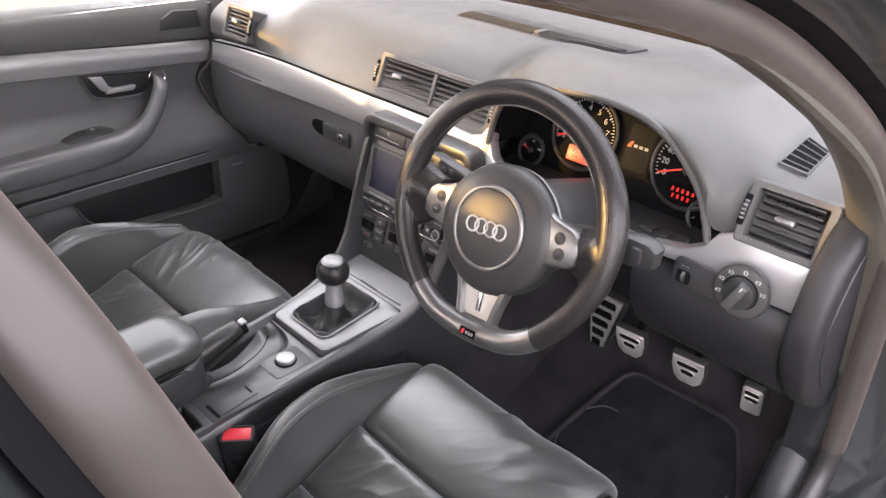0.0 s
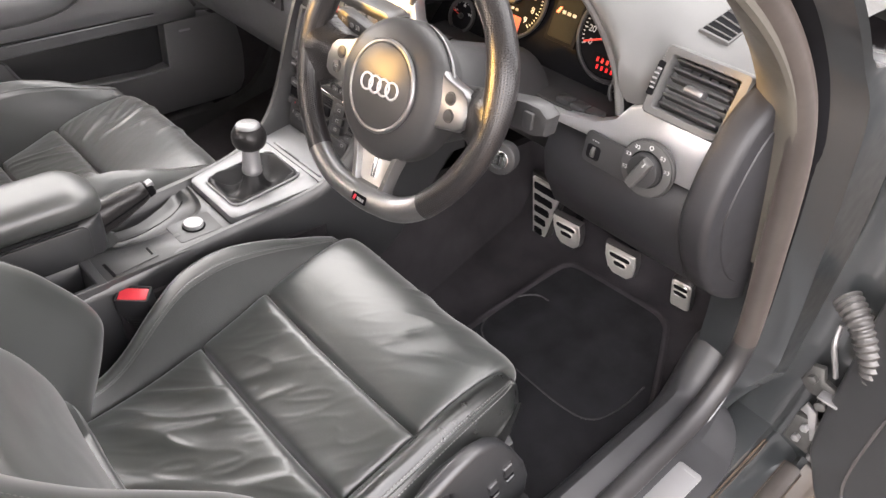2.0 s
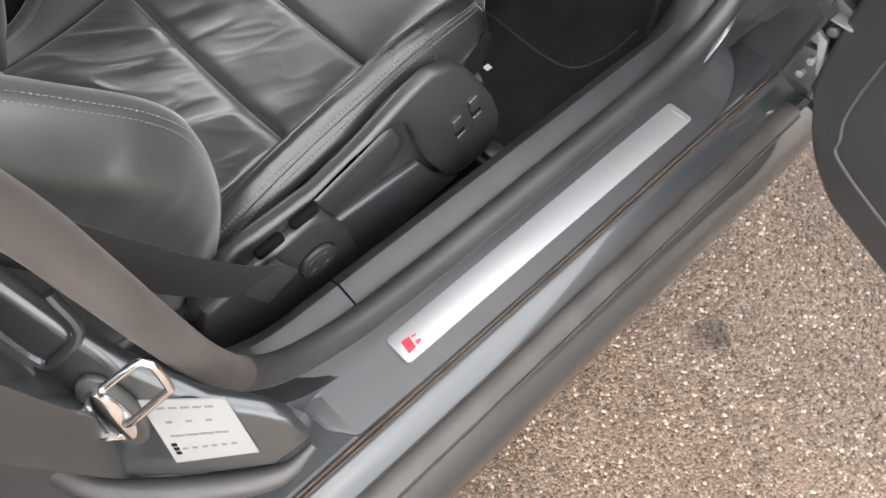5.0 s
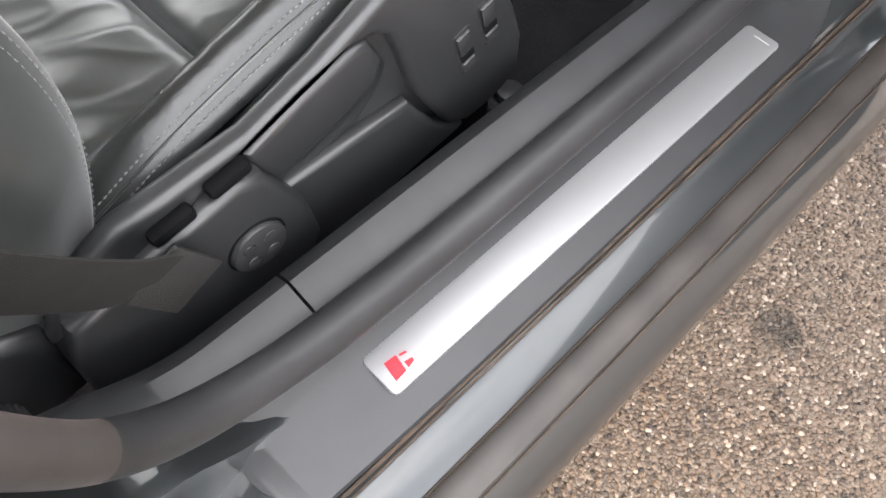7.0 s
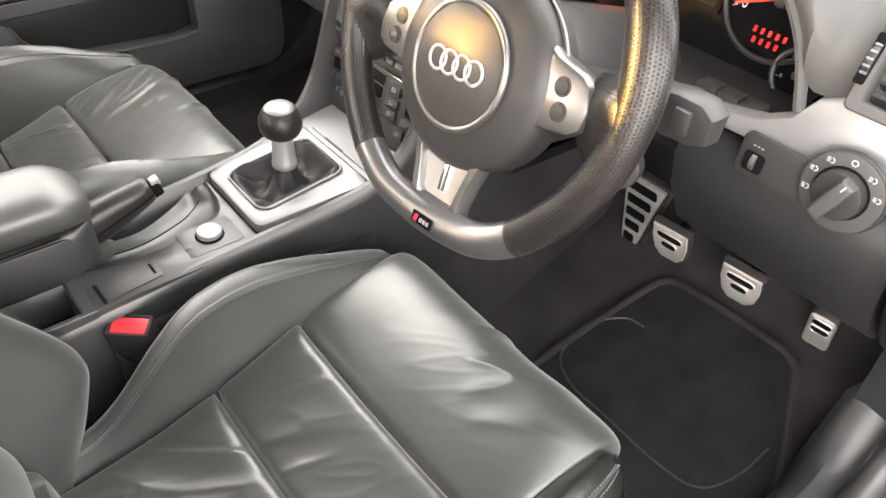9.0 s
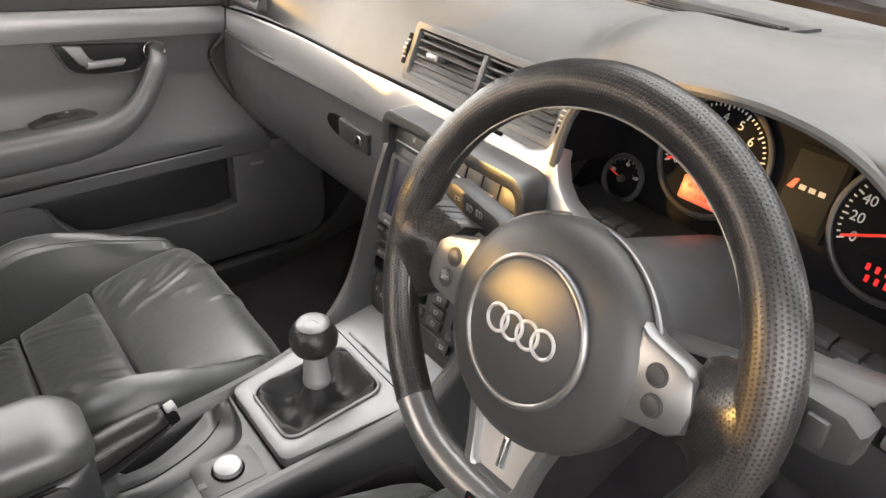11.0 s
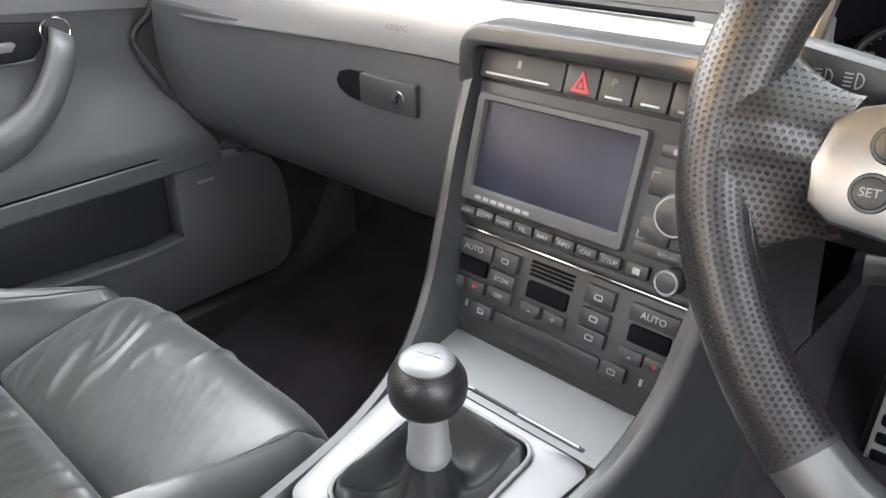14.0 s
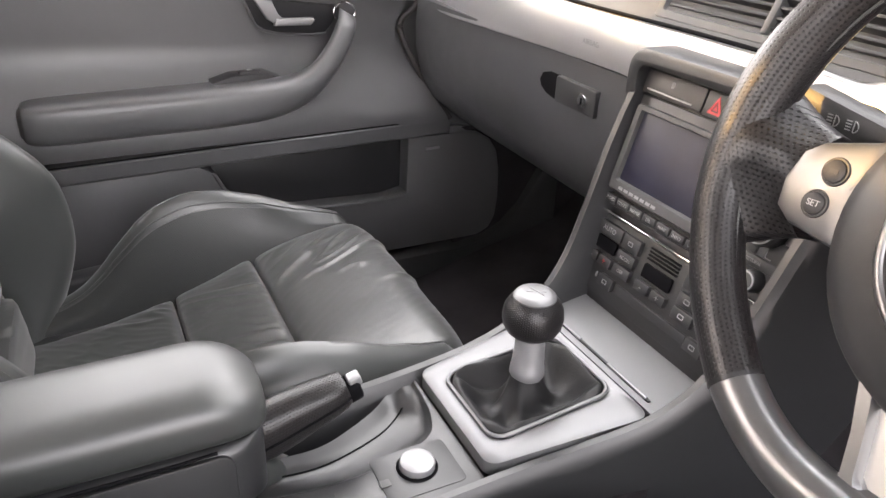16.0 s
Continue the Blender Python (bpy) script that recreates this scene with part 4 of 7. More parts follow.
def build_switches():
    s = thing("light_switch", "round grey rotary light switch on the silver trim", "switch", (0.583, 0.19, 0.852))
    m = face_frame((0.585, 0.1845, 0.850), (1, 0, 0), (0, 0.05, 1))
    part("base", cyl((0, 0, 0.000), 0.0345, 0.012, n=56, bev=0.002), SWITCH, s, "grey dial with printed symbols", m=m)
    ring = [(0.0350 * math.cos(a), 0.0350 * math.sin(a), 0.002) for a in np.linspace(0, 2 * math.pi, 56, endpoint=False)]
    part("rim", tube(ring, 0.0018, 8, closed=True), PANEL, s, m=m)
    groove = [(0.0222 * math.cos(a), 0.0222 * math.sin(a), 0.0058) for a in np.linspace(0, 2 * math.pi, 48, endpoint=False)]
    part("groove", tube(groove, 0.0012, 6, closed=True), DARK, s, m=m)
    kn = part("knob", cyl((0, 0, 0.010), 0.0215, 0.012, n=44, bev=0.002, r2=0.0205), SHROUD, s, "black turning knob", m=m)
    tilt = Matrix.Rotation(radians(-24), 4, 'Z')
    part("grip", prism([(-0.0062, -0.0205), (0.0062, -0.0205), (0.0072, 0.0), (0.0062, 0.0205), (-0.0062, 0.0205), (-0.0072, 0.0)], "z", 0.014, 0.0265, 0.003, 3), SWITCH, kn, m=m @ tilt)
    part("pointer", rbox((0, 0.016, 0.0266), (0.0012, 0.006, 0.0006), 0), WHITE, kn, m=m @ tilt)
    for k, a in enumerate((18, 52, 90, 128, 160, 196, 240)):
        cx, cy = 0.0285 * math.cos(radians(a)), 0.0285 * math.sin(radians(a))
        if k == 2:
            g = tube([(cx + 0.0024 * math.cos(q), cy + 0.0024 * math.sin(q), 0.0063) for q in np.linspace(0, 2 * math.pi, 16, endpoint=False)], 0.0005, 5, closed=True)
        else:
            arc = tube([(cx + 0.0006 + 0.0022 * math.cos(q), cy + 0.0022 * math.sin(q), 0.0063) for q in np.linspace(-math.pi / 2, math.pi / 2, 9)], 0.0005, 5)
            g = join(arc, *[rbox((cx - 0.0020, cy - 0.0016 + 0.0016 * j, 0.0063), (0.0028, 0.0005, 0.0005), 0) for j in range(3)])
        part("symbol", g, WHITE, s, m=m)
    d = thing("dimmer_switch", "small dark grey dimmer switch panel beside the light switch", "switch", (0.52, 0.19, 0.84))
    md = face_frame((0.517, 0.1885, 0.838), (1, 0, -0.02), (0, 0.05, 1))
    part("panel", prism(rrect(-0.028, -0.022, 0.044, 0.020, 0.007), "z", -0.004, 0.0015, 0.001), SHROUD, d, m=md)
    part("wheel_well", prism(rrect(-0.022, -0.015, -0.002, 0.004, 0.004), "z", 0.001, 0.0020), DARK, d, m=md)
    part("wheel", cyl((-0.012, -0.0055, -0.002), 0.0085, 0.005, "x", 24), SWITCH, d, "ribbed dimmer wheel", m=md)
    part("symbol", join(*[rbox((-0.016 + 0.004 * k, 0.010, 0.0017), (0.0025, 0.0012, 0.0006), 0) for k in range(3)]), PRINT, d, m=md)


build_switches()

# ---------------------------------------------------------------- steering wheel and column
WC, WT = Vector((0.325, 0.002, 0.900)), radians(20)
WM = face_frame(WC, (1, 0, 0), (0, math.sin(WT), math.cos(WT))) @ Matrix.Rotation(radians(4.3), 4, 'Z')


def build_steering_wheel():
    w = thing("steering_wheel", "flat-bottomed steering wheel in perforated black leather and silver", "steering wheel", WC)
    R, FL = 0.172, 0.1405
    reach = curve1([-90, -78, -65, -50, -38, -20, 0, 45, 90], [FL, 0.1420, 0.1468, 0.1495, 0.1500, 0.1545, 0.1625, 0.1710, 0.173])

    def rim(a):
        d = math.degrees(a) % 360
        d = d if d <= 90 else (180 - d if d <= 270 else d - 360)
        return Vector((reach(d) * math.cos(a), reach(d) * math.sin(a), 0))

    def sector(a0, a1, n):
        return [rim(radians(a0 + (a1 - a0) * i / n)) for i in range(n + 1)]
    A, B = 227.5, 312.5
    def rad(a):
        d = min(abs((a - g + 180) % 360 - 180) for g in (20, 160))
        return 0.0165 + 0.0022 * smooth01(1 - d / 26)
    n = 96
    ang = [B - 360 + (A - B + 360) * i / n for i in range(n + 1)]
    part("leather_rim", tube([rim(radians(a)) for a in ang], [rad(a) for a in ang], 24, up=(0, 0, 1), flat=0.92, uv=True), RIM, w, "perforated black leather rim", m=WM)
    part("rim_insert", tube(sector(A, B, 40), 0.0160, 20, flat=0.92), SATIN, w, "satin silver bottom section", m=WM)
    for a in (A, B):
        p0, p1 = rim(radians(a - 0.5)), rim(radians(a + 0.5))
        part("collar", tube([p0, p1], 0.0168, 20, flat=0.92), SHROUD, w, m=WM)
    part("badge", rbox((0.008, -FL + 0.001, 0.0155), (0.026, 0.011, 0.002), 0.001), DARK, w, "small black and red badge", m=WM)
    part("badge_mark", prism([(-0.003, -FL - 0.003), (0.002, -FL - 0.003), (0.004, -FL + 0.004), (0.000, -FL + 0.004)], "z", 0.0163, 0.0169), RED, w, m=WM)
    for k in range(3):
        part("badge_mark", rbox((0.0075 + 0.0045 * k, -FL + 0.0005, 0.0167), (0.003, 0.004, 0.0006), 0), PRINT, w, m=WM)
    # stitched seam round the inside of the rim
    inn = [p * (1 - 0.0170 / R) + Vector((0, 0, 0.0035)) for p in (rim(radians(a)) for a in ang[4:-4])]
    part("rim_seam", tube(inn, 0.0009, 6), LEATHER, w, m=WM)
    # airbag cover: a dome, wider above, with a chin
    rings = []
    for k in range(9):
        t = k / 8
        s = math.sqrt(max(1 - (t * 0.955) ** 7, 0.0))
        z = -0.030 + 0.044 * t
        rings.append([(0.0895 * s * math.cos(a), (0.082 if math.sin(a) > 0 else 0.089) * s * math.sin(a), z) for a in np.linspace(0, 2 * math.pi, 48, endpoint=False)])
    part("airbag_cover", loft(rings), AIRBAG, w, "dark grey airbag cover", m=WM)
    ring = [(0.0525 * math.cos(a), 0.0525 * math.sin(a), 0.0155) for a in np.linspace(0, 2 * math.pi, 64, endpoint=False)]
    part("hub_ring", tube(ring, 0.0032, 10, closed=True), SATIN, w, "silver ring", m=WM)
    part("hub_disc", cyl((0, 0, 0.0125), 0.0510, 0.012, n=48, bev=0.003), AIRBAG, w, m=WM)
    for k in range(4):
        rr = [(-0.0222 + 0.0148 * k + 0.0098 * math.cos(a), 0.000 + 0.0098 * math.sin(a), 0.0190 + 0.0004 * (k % 2)) for a in np.linspace(0, 2 * math.pi, 32, endpoint=False)]
        part("emblem_ring", tube(rr, 0.0014, 8, closed=True), EMBLEM, w, m=WM)
    # side spokes
    for s in (-1, 1):
        out = [(s * x, y) for x, y in ((0.076, 0.042), (0.084, 0.037), (0.096, 0.034), (0.112, 0.030), (0.121, 0.023), (0.126, 0.006), (0.124, -0.010), (0.114, -0.017), (0.094, -0.020), (0.076, -0.023))]
        sp = part("spoke", prism(out, "z", -0.022, 0.002, 0.005), SATIN, w, "silver spoke with two round buttons", m=WM)
        def thumb(u, v, s=s):
            # a soft fillet between spoke and rim that swells into a thumb pad over the spoke
            yi, yo = -0.024 + 0.060 * v, -0.044 + 0.104 * v
            t = math.atan2(yo, 0.16)
            xo = reach(math.degrees(t)) * math.cos(t) - 0.002
            xi = 0.1175 - 0.003 * abs(2 * v - 1) ** 3
            pad = smooth01((v - 0.40) / 0.30) * smooth01((1.0 - v) / 0.34) * smooth01(u / 0.5) * smooth01((1.0 - u) / 0.5)
            hollow = 0.0030 * math.sin(math.pi * min(v / 0.50, 1)) * u * (1 - u) * 4
            z = -0.0015 + 0.0165 * smooth01(u * 1.02) + 0.0034 * pad - hollow - 0.016 * abs(2 * v - 1) ** 2.6 * (1 - u ** 6)
            return (s * (xi + (xo - xi) * u), yi + (yo - yi) * u ** 1.9, z)
        part("spoke_leather", planar_uv(sheet(thumb, 28, 48, (0, 0, -0.022))), RIM, w, "leather covered thumb rest", m=WM, sharp=60)
        for j, (bx, by) in enumerate(((0.0975, 0.0165), (0.1010, -0.0025))):
            rg = [(s * bx + 0.0070 * math.cos(a), by + 0.0070 * math.sin(a), 0.0022) for a in np.linspace(0, 2 * math.pi, 24, endpoint=False)]
            part("button_ring", tube(rg, 0.0010, 6, closed=True), PANEL, sp, m=WM)
            part("button", cyl((s * bx, by, 0.002), 0.0064, 0.004, n=24), SHROUD, sp, m=WM)
            if s < 0 and j == 1:
                letters("SET", 0.0050, WM @ Matrix.Translation((s * bx, by, 0.0042)), PRINT, sp)
            elif s < 0:
                part("symbol", rbox((s * bx, by, 0.0042), (0.005, 0.0022, 0.0005), 0), PANEL, sp, m=WM)
    # lower spoke: a framed trapezoid with a polished inset and a slot
    o_ = [(-0.044, -0.070), (0.044, -0.070), (0.035, -0.100), (0.031, -0.122), (0.036, -0.136), (-0.036, -0.136), (-0.031, -0.122), (-0.035, -0.100)]
    i_ = [(-0.032, -0.074), (0.032, -0.074), (0.026, -0.098), (0.022, -0.119), (0.018, -0.123), (-0.018, -0.123), (-0.022, -0.119), (-0.026, -0.098)]
    part("lower_spoke", ring_frame(o_, i_, -0.016, 0.001, 0.003), SATIN, w, "silver lower spoke with a polished inset", m=WM)
    part("spoke_inset", prism(i_, "z", -0.016, -0.007), STEEL, w, "polished inset plate", m=WM)
    part("spoke_slot", join(rbox((0.0, -0.101, -0.005), (0.004, 0.026, 0.005), 0.0015), rbox((0.0035, -0.101, -0.0062), (0.003, 0.026, 0.003), 0)), CHROME, w, m=WM)
    for sg in (-1, 1):
        arc = [(sg * 0.0905 * math.cos(a), 0.0835 * math.sin(a), -0.012 - 0.006 * k / 20) for k, a in enumerate(np.linspace(radians(24), radians(80), 21))]
        part("spoke_arm", tube(arc, [0.0030 - 0.0022 * k / 20 for k in range(21)], 8), SATIN, w, m=WM)
    return w


build_steering_wheel()


def build_column():
    c = thing("steering_column", "black steering column shroud with two stalks and the ignition lock", "steering column", (0.325, 0.1, 0.86))
    part("shroud", loft([[(0.325 + r * 1.05 * math.cos(a), y, z + r * math.sin(a)) for a in np.linspace(0, 2 * math.pi, 28, endpoint=False)] for y, z, r in ((0.035, 0.878, 0.060), (0.06, 0.876, 0.066), (0.13, 0.862, 0.064), (0.24, 0.84, 0.055))]), SHROUD, c)
    # indicator stalk, a flat paddle
    a = part("indicator_stalk", prism([(0.275, 0.905), (0.215, 0.925), (0.160, 0.934), (0.148, 0.930), (0.150, 0.908), (0.160, 0.902), (0.215, 0.898), (0.275, 0.885)], "y", 0.052, 0.072, 0.005), SHROUD, c, "black stalk with lamp symbols")
    for x in (0.184, 0.197):
        lamp = [rbox((x - 0.0035, 0.0515, 0.9165 + 0.0018 * k), (0.0035, 0.0006, 0.0006), 0) for k in range(4)]
        lamp.append(tube([(x + 0.0030 * math.cos(a), 0.0515, 0.9192 + 0.0034 * math.sin(a)) for a in np.linspace(-math.pi / 2, math.pi / 2, 9)] + [(x, 0.0515, 0.9192 - 0.0034)], 0.0004, 5))
        part("symbol", join(*lamp), PRINT, a)
    part("symbol", join(rbox((0.163, 0.0515, 0.9215), (0.0008, 0.0006, 0.006), 0), rbox((0.1650, 0.0515, 0.9235), (0.003, 0.0006, 0.0008), 0), rbox((0.1680, 0.0515, 0.9205), (0.003, 0.0006, 0.0007), 0), rbox((0.1680, 0.0515, 0.9228), (0.003, 0.0006, 0.0007), 0)), PRINT, a)
    part("symbol", join(rbox((0.164, 0.0515, 0.9115), (0.004, 0.0006, 0.0012), 0), rbox((0.1695, 0.0515, 0.9115), (0.004, 0.0006, 0.0012), 0)), PRINT, a)
    b = part("wiper_stalk", prism([(0.375, 0.905), (0.44, 0.924), (0.49, 0.936), (0.512, 0.936), (0.524, 0.928), (0.522, 0.905), (0.508, 0.899), (0.44, 0.893), (0.375, 0.885)], "y", 0.052, 0.078, 0.006), SHROUD, c, "black wiper stalk")
    part("rocker", rbox((0.500, 0.052, 0.918), (0.014, 0.008, 0.020), 0.002), PANEL, b)
    part("cruise_lever", tube([(0.27, 0.05, 0.845), (0.235, 0.045, 0.840), (0.222, 0.043, 0.838)], [0.007, 0.006, 0.007], 10), SHROUD, c)
    m = face_frame((0.415, 0.118, 0.806), (0.94, 0.34, 0), (0.0, 0.12, 0.99))
    k = part("ignition_lock", cyl((0, 0, 0), 0.0225, 0.02, n=32, bev=0.004), SHROUD, c, m=m)
    part("key_face", cyl((0, 0, 0.010), 0.013, 0.004, n=28), CHROME, k, "metal key barrel", m=m)
    part("keyway", rbox((0, 0, 0.0122), (0.003, 0.013, 0.001), 0), DARK, k, m=m)


build_column()

# ---------------------------------------------------------------- centre console
SM = face_frame((0, 0.172, 0.830), (1, 0, 0), (0, 0.27, 0.963))  # the face of the radio stack
RAIL = [(0.185, 0.872), (0.168, 0.850), (0.142, 0.790), (0.119, 0.727), (0.095, 0.672), (0.065, 0.637), (0.03, 0.618), (-0.02, 0.606), (-0.07, 0.600), (-0.16, 0.592), (-0.28, 0.583), (-0.40, 0.578)]
half = curve1([-0.45, -0.28, -0.10, -0.02, 0.04, 0.10, 0.16, 0.30], [0.086, 0.087, 0.090, 0.096, 0.107, 0.121, 0.133, 0.136])


def build_console():
    c = thing("centre_console", "black centre console with a silver gear surround", "centre console", (0, 0, 0.4))
    path = spline([(0, y, z) for y, z in RAIL], 46)
    for s in (-1, 1):
        rings = []
        for p in path:
            h = half(p.y)
            y2 = p.y + 0.10 * smooth01((p.z - 0.60) / 0.2)
            zl = 0.20 * smooth01((p.z - 0.61) / 0.22)
            rings.append([(s * (h - 0.018), p.y + 0.02 * smooth01((p.z - 0.6) / 0.1), p.z - 0.006), (s * (h - 0.013), p.y, p.z + 0.001), (s * (h - 0.006), p.y, p.z + 0.002), (s * h, p.y + 0.003, p.z - 0.004), (s * (h + 0.002), p.y + 0.01, p.z - 0.014),
                          (s * (h + 0.006), y2 + 0.03, min(p.z - 0.06, 0.55 + zl)), (s * (h + 0.012), y2 + 0.05, 0.42 + zl), (s * (h - 0.03), y2 + 0.05, 0.42 + zl), (s * (h - 0.03), y2 + 0.03, min(p.z - 0.06, 0.55 + zl))])
        part("side_panel", loft(rings), PLASTIC, c, "matt black side panel")
    arc_o = [(0.109 + 0.027 * math.cos(a), 0.865 + 0.027 * math.sin(a)) for a in np.linspace(0, math.pi / 2, 9)]
    arc_i = [(0.108 + 0.012 * math.cos(a), 0.862 + 0.012 * math.sin(a)) for a in np.linspace(0, math.pi / 2, 9)]
    arch_ = [(0.136, 0.840)] + arc_o + [(-x, z) for x, z in arc_o[::-1]] + [(-0.136, 0.840), (-0.120, 0.840)] + [(-x, z) for x, z in arc_i] + arc_i[::-1] + [(0.120, 0.840)]
    part("stack_surround", prism(arch_, "y", 0.164, 0.215, 0.004), PLASTIC, c, "black arch over the radio")
    part("stack_face", plate(-0.122, -0.212, 0.122, 0.044, -0.03, -0.006), PANEL, c, m=SM)
    # silver tray lid and gear surround
    z = lambda y: 0.600 + 0.115 * (y + 0.10)
    lid = sheet(lambda u, v: ((2 * u - 1) * (half(0.058 + 0.062 * v) - 0.019), 0.058 + 0.062 * v, z(0.058 + 0.062 * v) + 0.001), 10, 8, (0, 0, -0.01))
    part("tray_lid", lid, TRAYMETAL, c, "satin silver tray lid")
    for a_, b_ in ((-0.060, -0.030), (0.015, 0.072)):
        part("lid_slot", tube([(a_, 0.0665, z(0.0665) + 0.002), (b_, 0.0665, z(0.0665) + 0.002)], 0.002, 8), SATIN, c)
    part("lid_slot_gap", rbox((0.006, 0.0665, z(0.0665) + 0.001), (0.14, 0.003, 0.0026), 0), PANEL, c)
    outer = rrect(-0.072, -0.096, 0.072, 0.0565, 0.012)
    outer = [(x * (half(y) - 0.019) / 0.072, y) for x, y in outer]
    inner = rrect(-0.050, -0.080, 0.050, 0.046, 0.016)
    fr = ring_frame(outer, inner, -0.012, 0.003, 0.002)
    for v in fr.verts:
        v.co.z += z(v.co.y)
    part("gear_surround", fr, TRAYMETAL, c, "satin silver gear surround")
    inr = [(x, y, z(y) + 0.004) for x, y in inner]
    part("gaiter_ring", tube(inr, 0.0019, 8, closed=True), TRAYMETAL, c, "slim raised ring round the gaiter")
    # ledge behind the gear lever with the scooped bay for the handbrake
    edge = spline([(-0.086, -0.1015, 0), (-0.045, -0.1030, 0), (-0.018, -0.1075, 0), (0.004, -0.1200, 0), (0.020, -0.157, 0), (0.026, -0.205, 0), (0.021, -0.262, 0), (0.010, -0.300, 0)], 40)
    part("ledge", prism([(-0.087, -0.098), (0.088, -0.098), (0.086, -0.16), (0.084, -0.302), (0.009, -0.302)] + [(p.x, p.y) for p in edge[::-1][1:]], "z", 0.50, 0.5905, 0.003), PLASTIC, c, "matt black console ledge")
    crease = spline([(-0.084, -0.108, 0), (-0.058, -0.117, 0), (-0.046, -0.130, 0), (-0.029, -0.156, 0), (-0.014, -0.206, 0), (-0.014, -0.243, 0), (-0.022, -0.275, 0), (-0.034, -0.300, 0)], 40)
    inner = spline([(-0.0845, -0.110, 0), (-0.080, -0.118, 0), (-0.068, -0.133, 0), (-0.050, -0.158, 0), (-0.029, -0.205, 0), (-0.028, -0.240, 0), (-0.034, -0.275, 0), (-0.044, -0.300, 0)], 40)
    rings, line = [], []
    for k, (o, m_, i_) in enumerate(zip(edge, crease, inner)):
        sink = 0.0155 * smooth01(k / 12)
        across = spline([(o.x, o.y, 0.5895), (o.x + (m_.x - o.x) * 0.30, o.y + (m_.y - o.y) * 0.30, 0.5880 - 0.50 * sink), (m_.x, m_.y, 0.5895 - sink), (i_.x, i_.y, 0.5915 - 0.55 * sink)], 13)
        rings.append(across + [Vector((i_.x - 0.002, i_.y - 0.001, 0.588 - 0.6 * sink)), Vector((i_.x - 0.003, i_.y - 0.002, 0.505))])
        line.append(Vector((m_.x, m_.y, 0.5897 - sink)))
    part("bay_scoop", loft(rings, False, False), PLASTIC, c, "scooped black wall of the handbrake bay", sharp=50)
    # near-black line drawn along the crease
    part("scoop_line", tube(line[8:], 0.0009, 6), DARK, c)
    # near-black floor and liner paint the bay's deep shade
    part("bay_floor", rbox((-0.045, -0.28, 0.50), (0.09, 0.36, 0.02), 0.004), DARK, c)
    part("bay_shade_wall", rbox((-0.080, -0.25, 0.540), (0.018, 0.27, 0.094), 0.004), DARK, c)
    part("rear_tray", ring_frame([(0.009, -0.30), (0.085, -0.30), (0.087, -0.46), (0.009, -0.46)], [(0.019, -0.3165), (0.0775, -0.3165), (0.0785, -0.43), (0.019, -0.43)], 0.535, 0.5900, 0.002), PLASTIC, c, "open oddments tray")
    # near-black tray floor, shaded by its colour
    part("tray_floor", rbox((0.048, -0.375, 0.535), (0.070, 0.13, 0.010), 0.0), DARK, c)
    b = part("start_button", cyl((0.037, -0.146, 0.5935), 0.0155, 0.012, n=32, bev=0.003), SILVER, c, "round silver start button")
    part("button_rim", tube([(0.037 + 0.0165 * math.cos(a), -0.146 + 0.0165 * math.sin(a), 0.592) for a in np.linspace(0, 2 * math.pi, 32, endpoint=False)], 0.0015, 6, closed=True), DARK, b)
    part("button_plate", prism(rrect(0.012, -0.182, 0.066, -0.112, 0.006), "z", 0.589, 0.5913, 0.0006), PLASTIC, c)
    part("coin_lid", prism([(0.037, -0.2195), (0.0725, -0.2205), (0.0795, -0.287), (0.0455, -0.2885)], "z", 0.589, 0.5922, 0.001), PANEL, c, "small flat lid")
    # near-black strip is the deep shade behind the lid's rear edge
    part("lid_gap_shade", prism([(0.0445, -0.2885), (0.0800, -0.2870), (0.0803, -0.2915), (0.0448, -0.2930)], "z", 0.589, 0.5912), DARK, c)
    part("lid_grip", rbox((0.0560, -0.2270, 0.5918), (0.020, 0.0035, 0.0018), 0.0006), DARK, c)
    part("symbol", rbox((0.044, -0.178, 0.5917), (0.008, 0.009, 0.0005), 0), INK, c)
    return c


build_console()


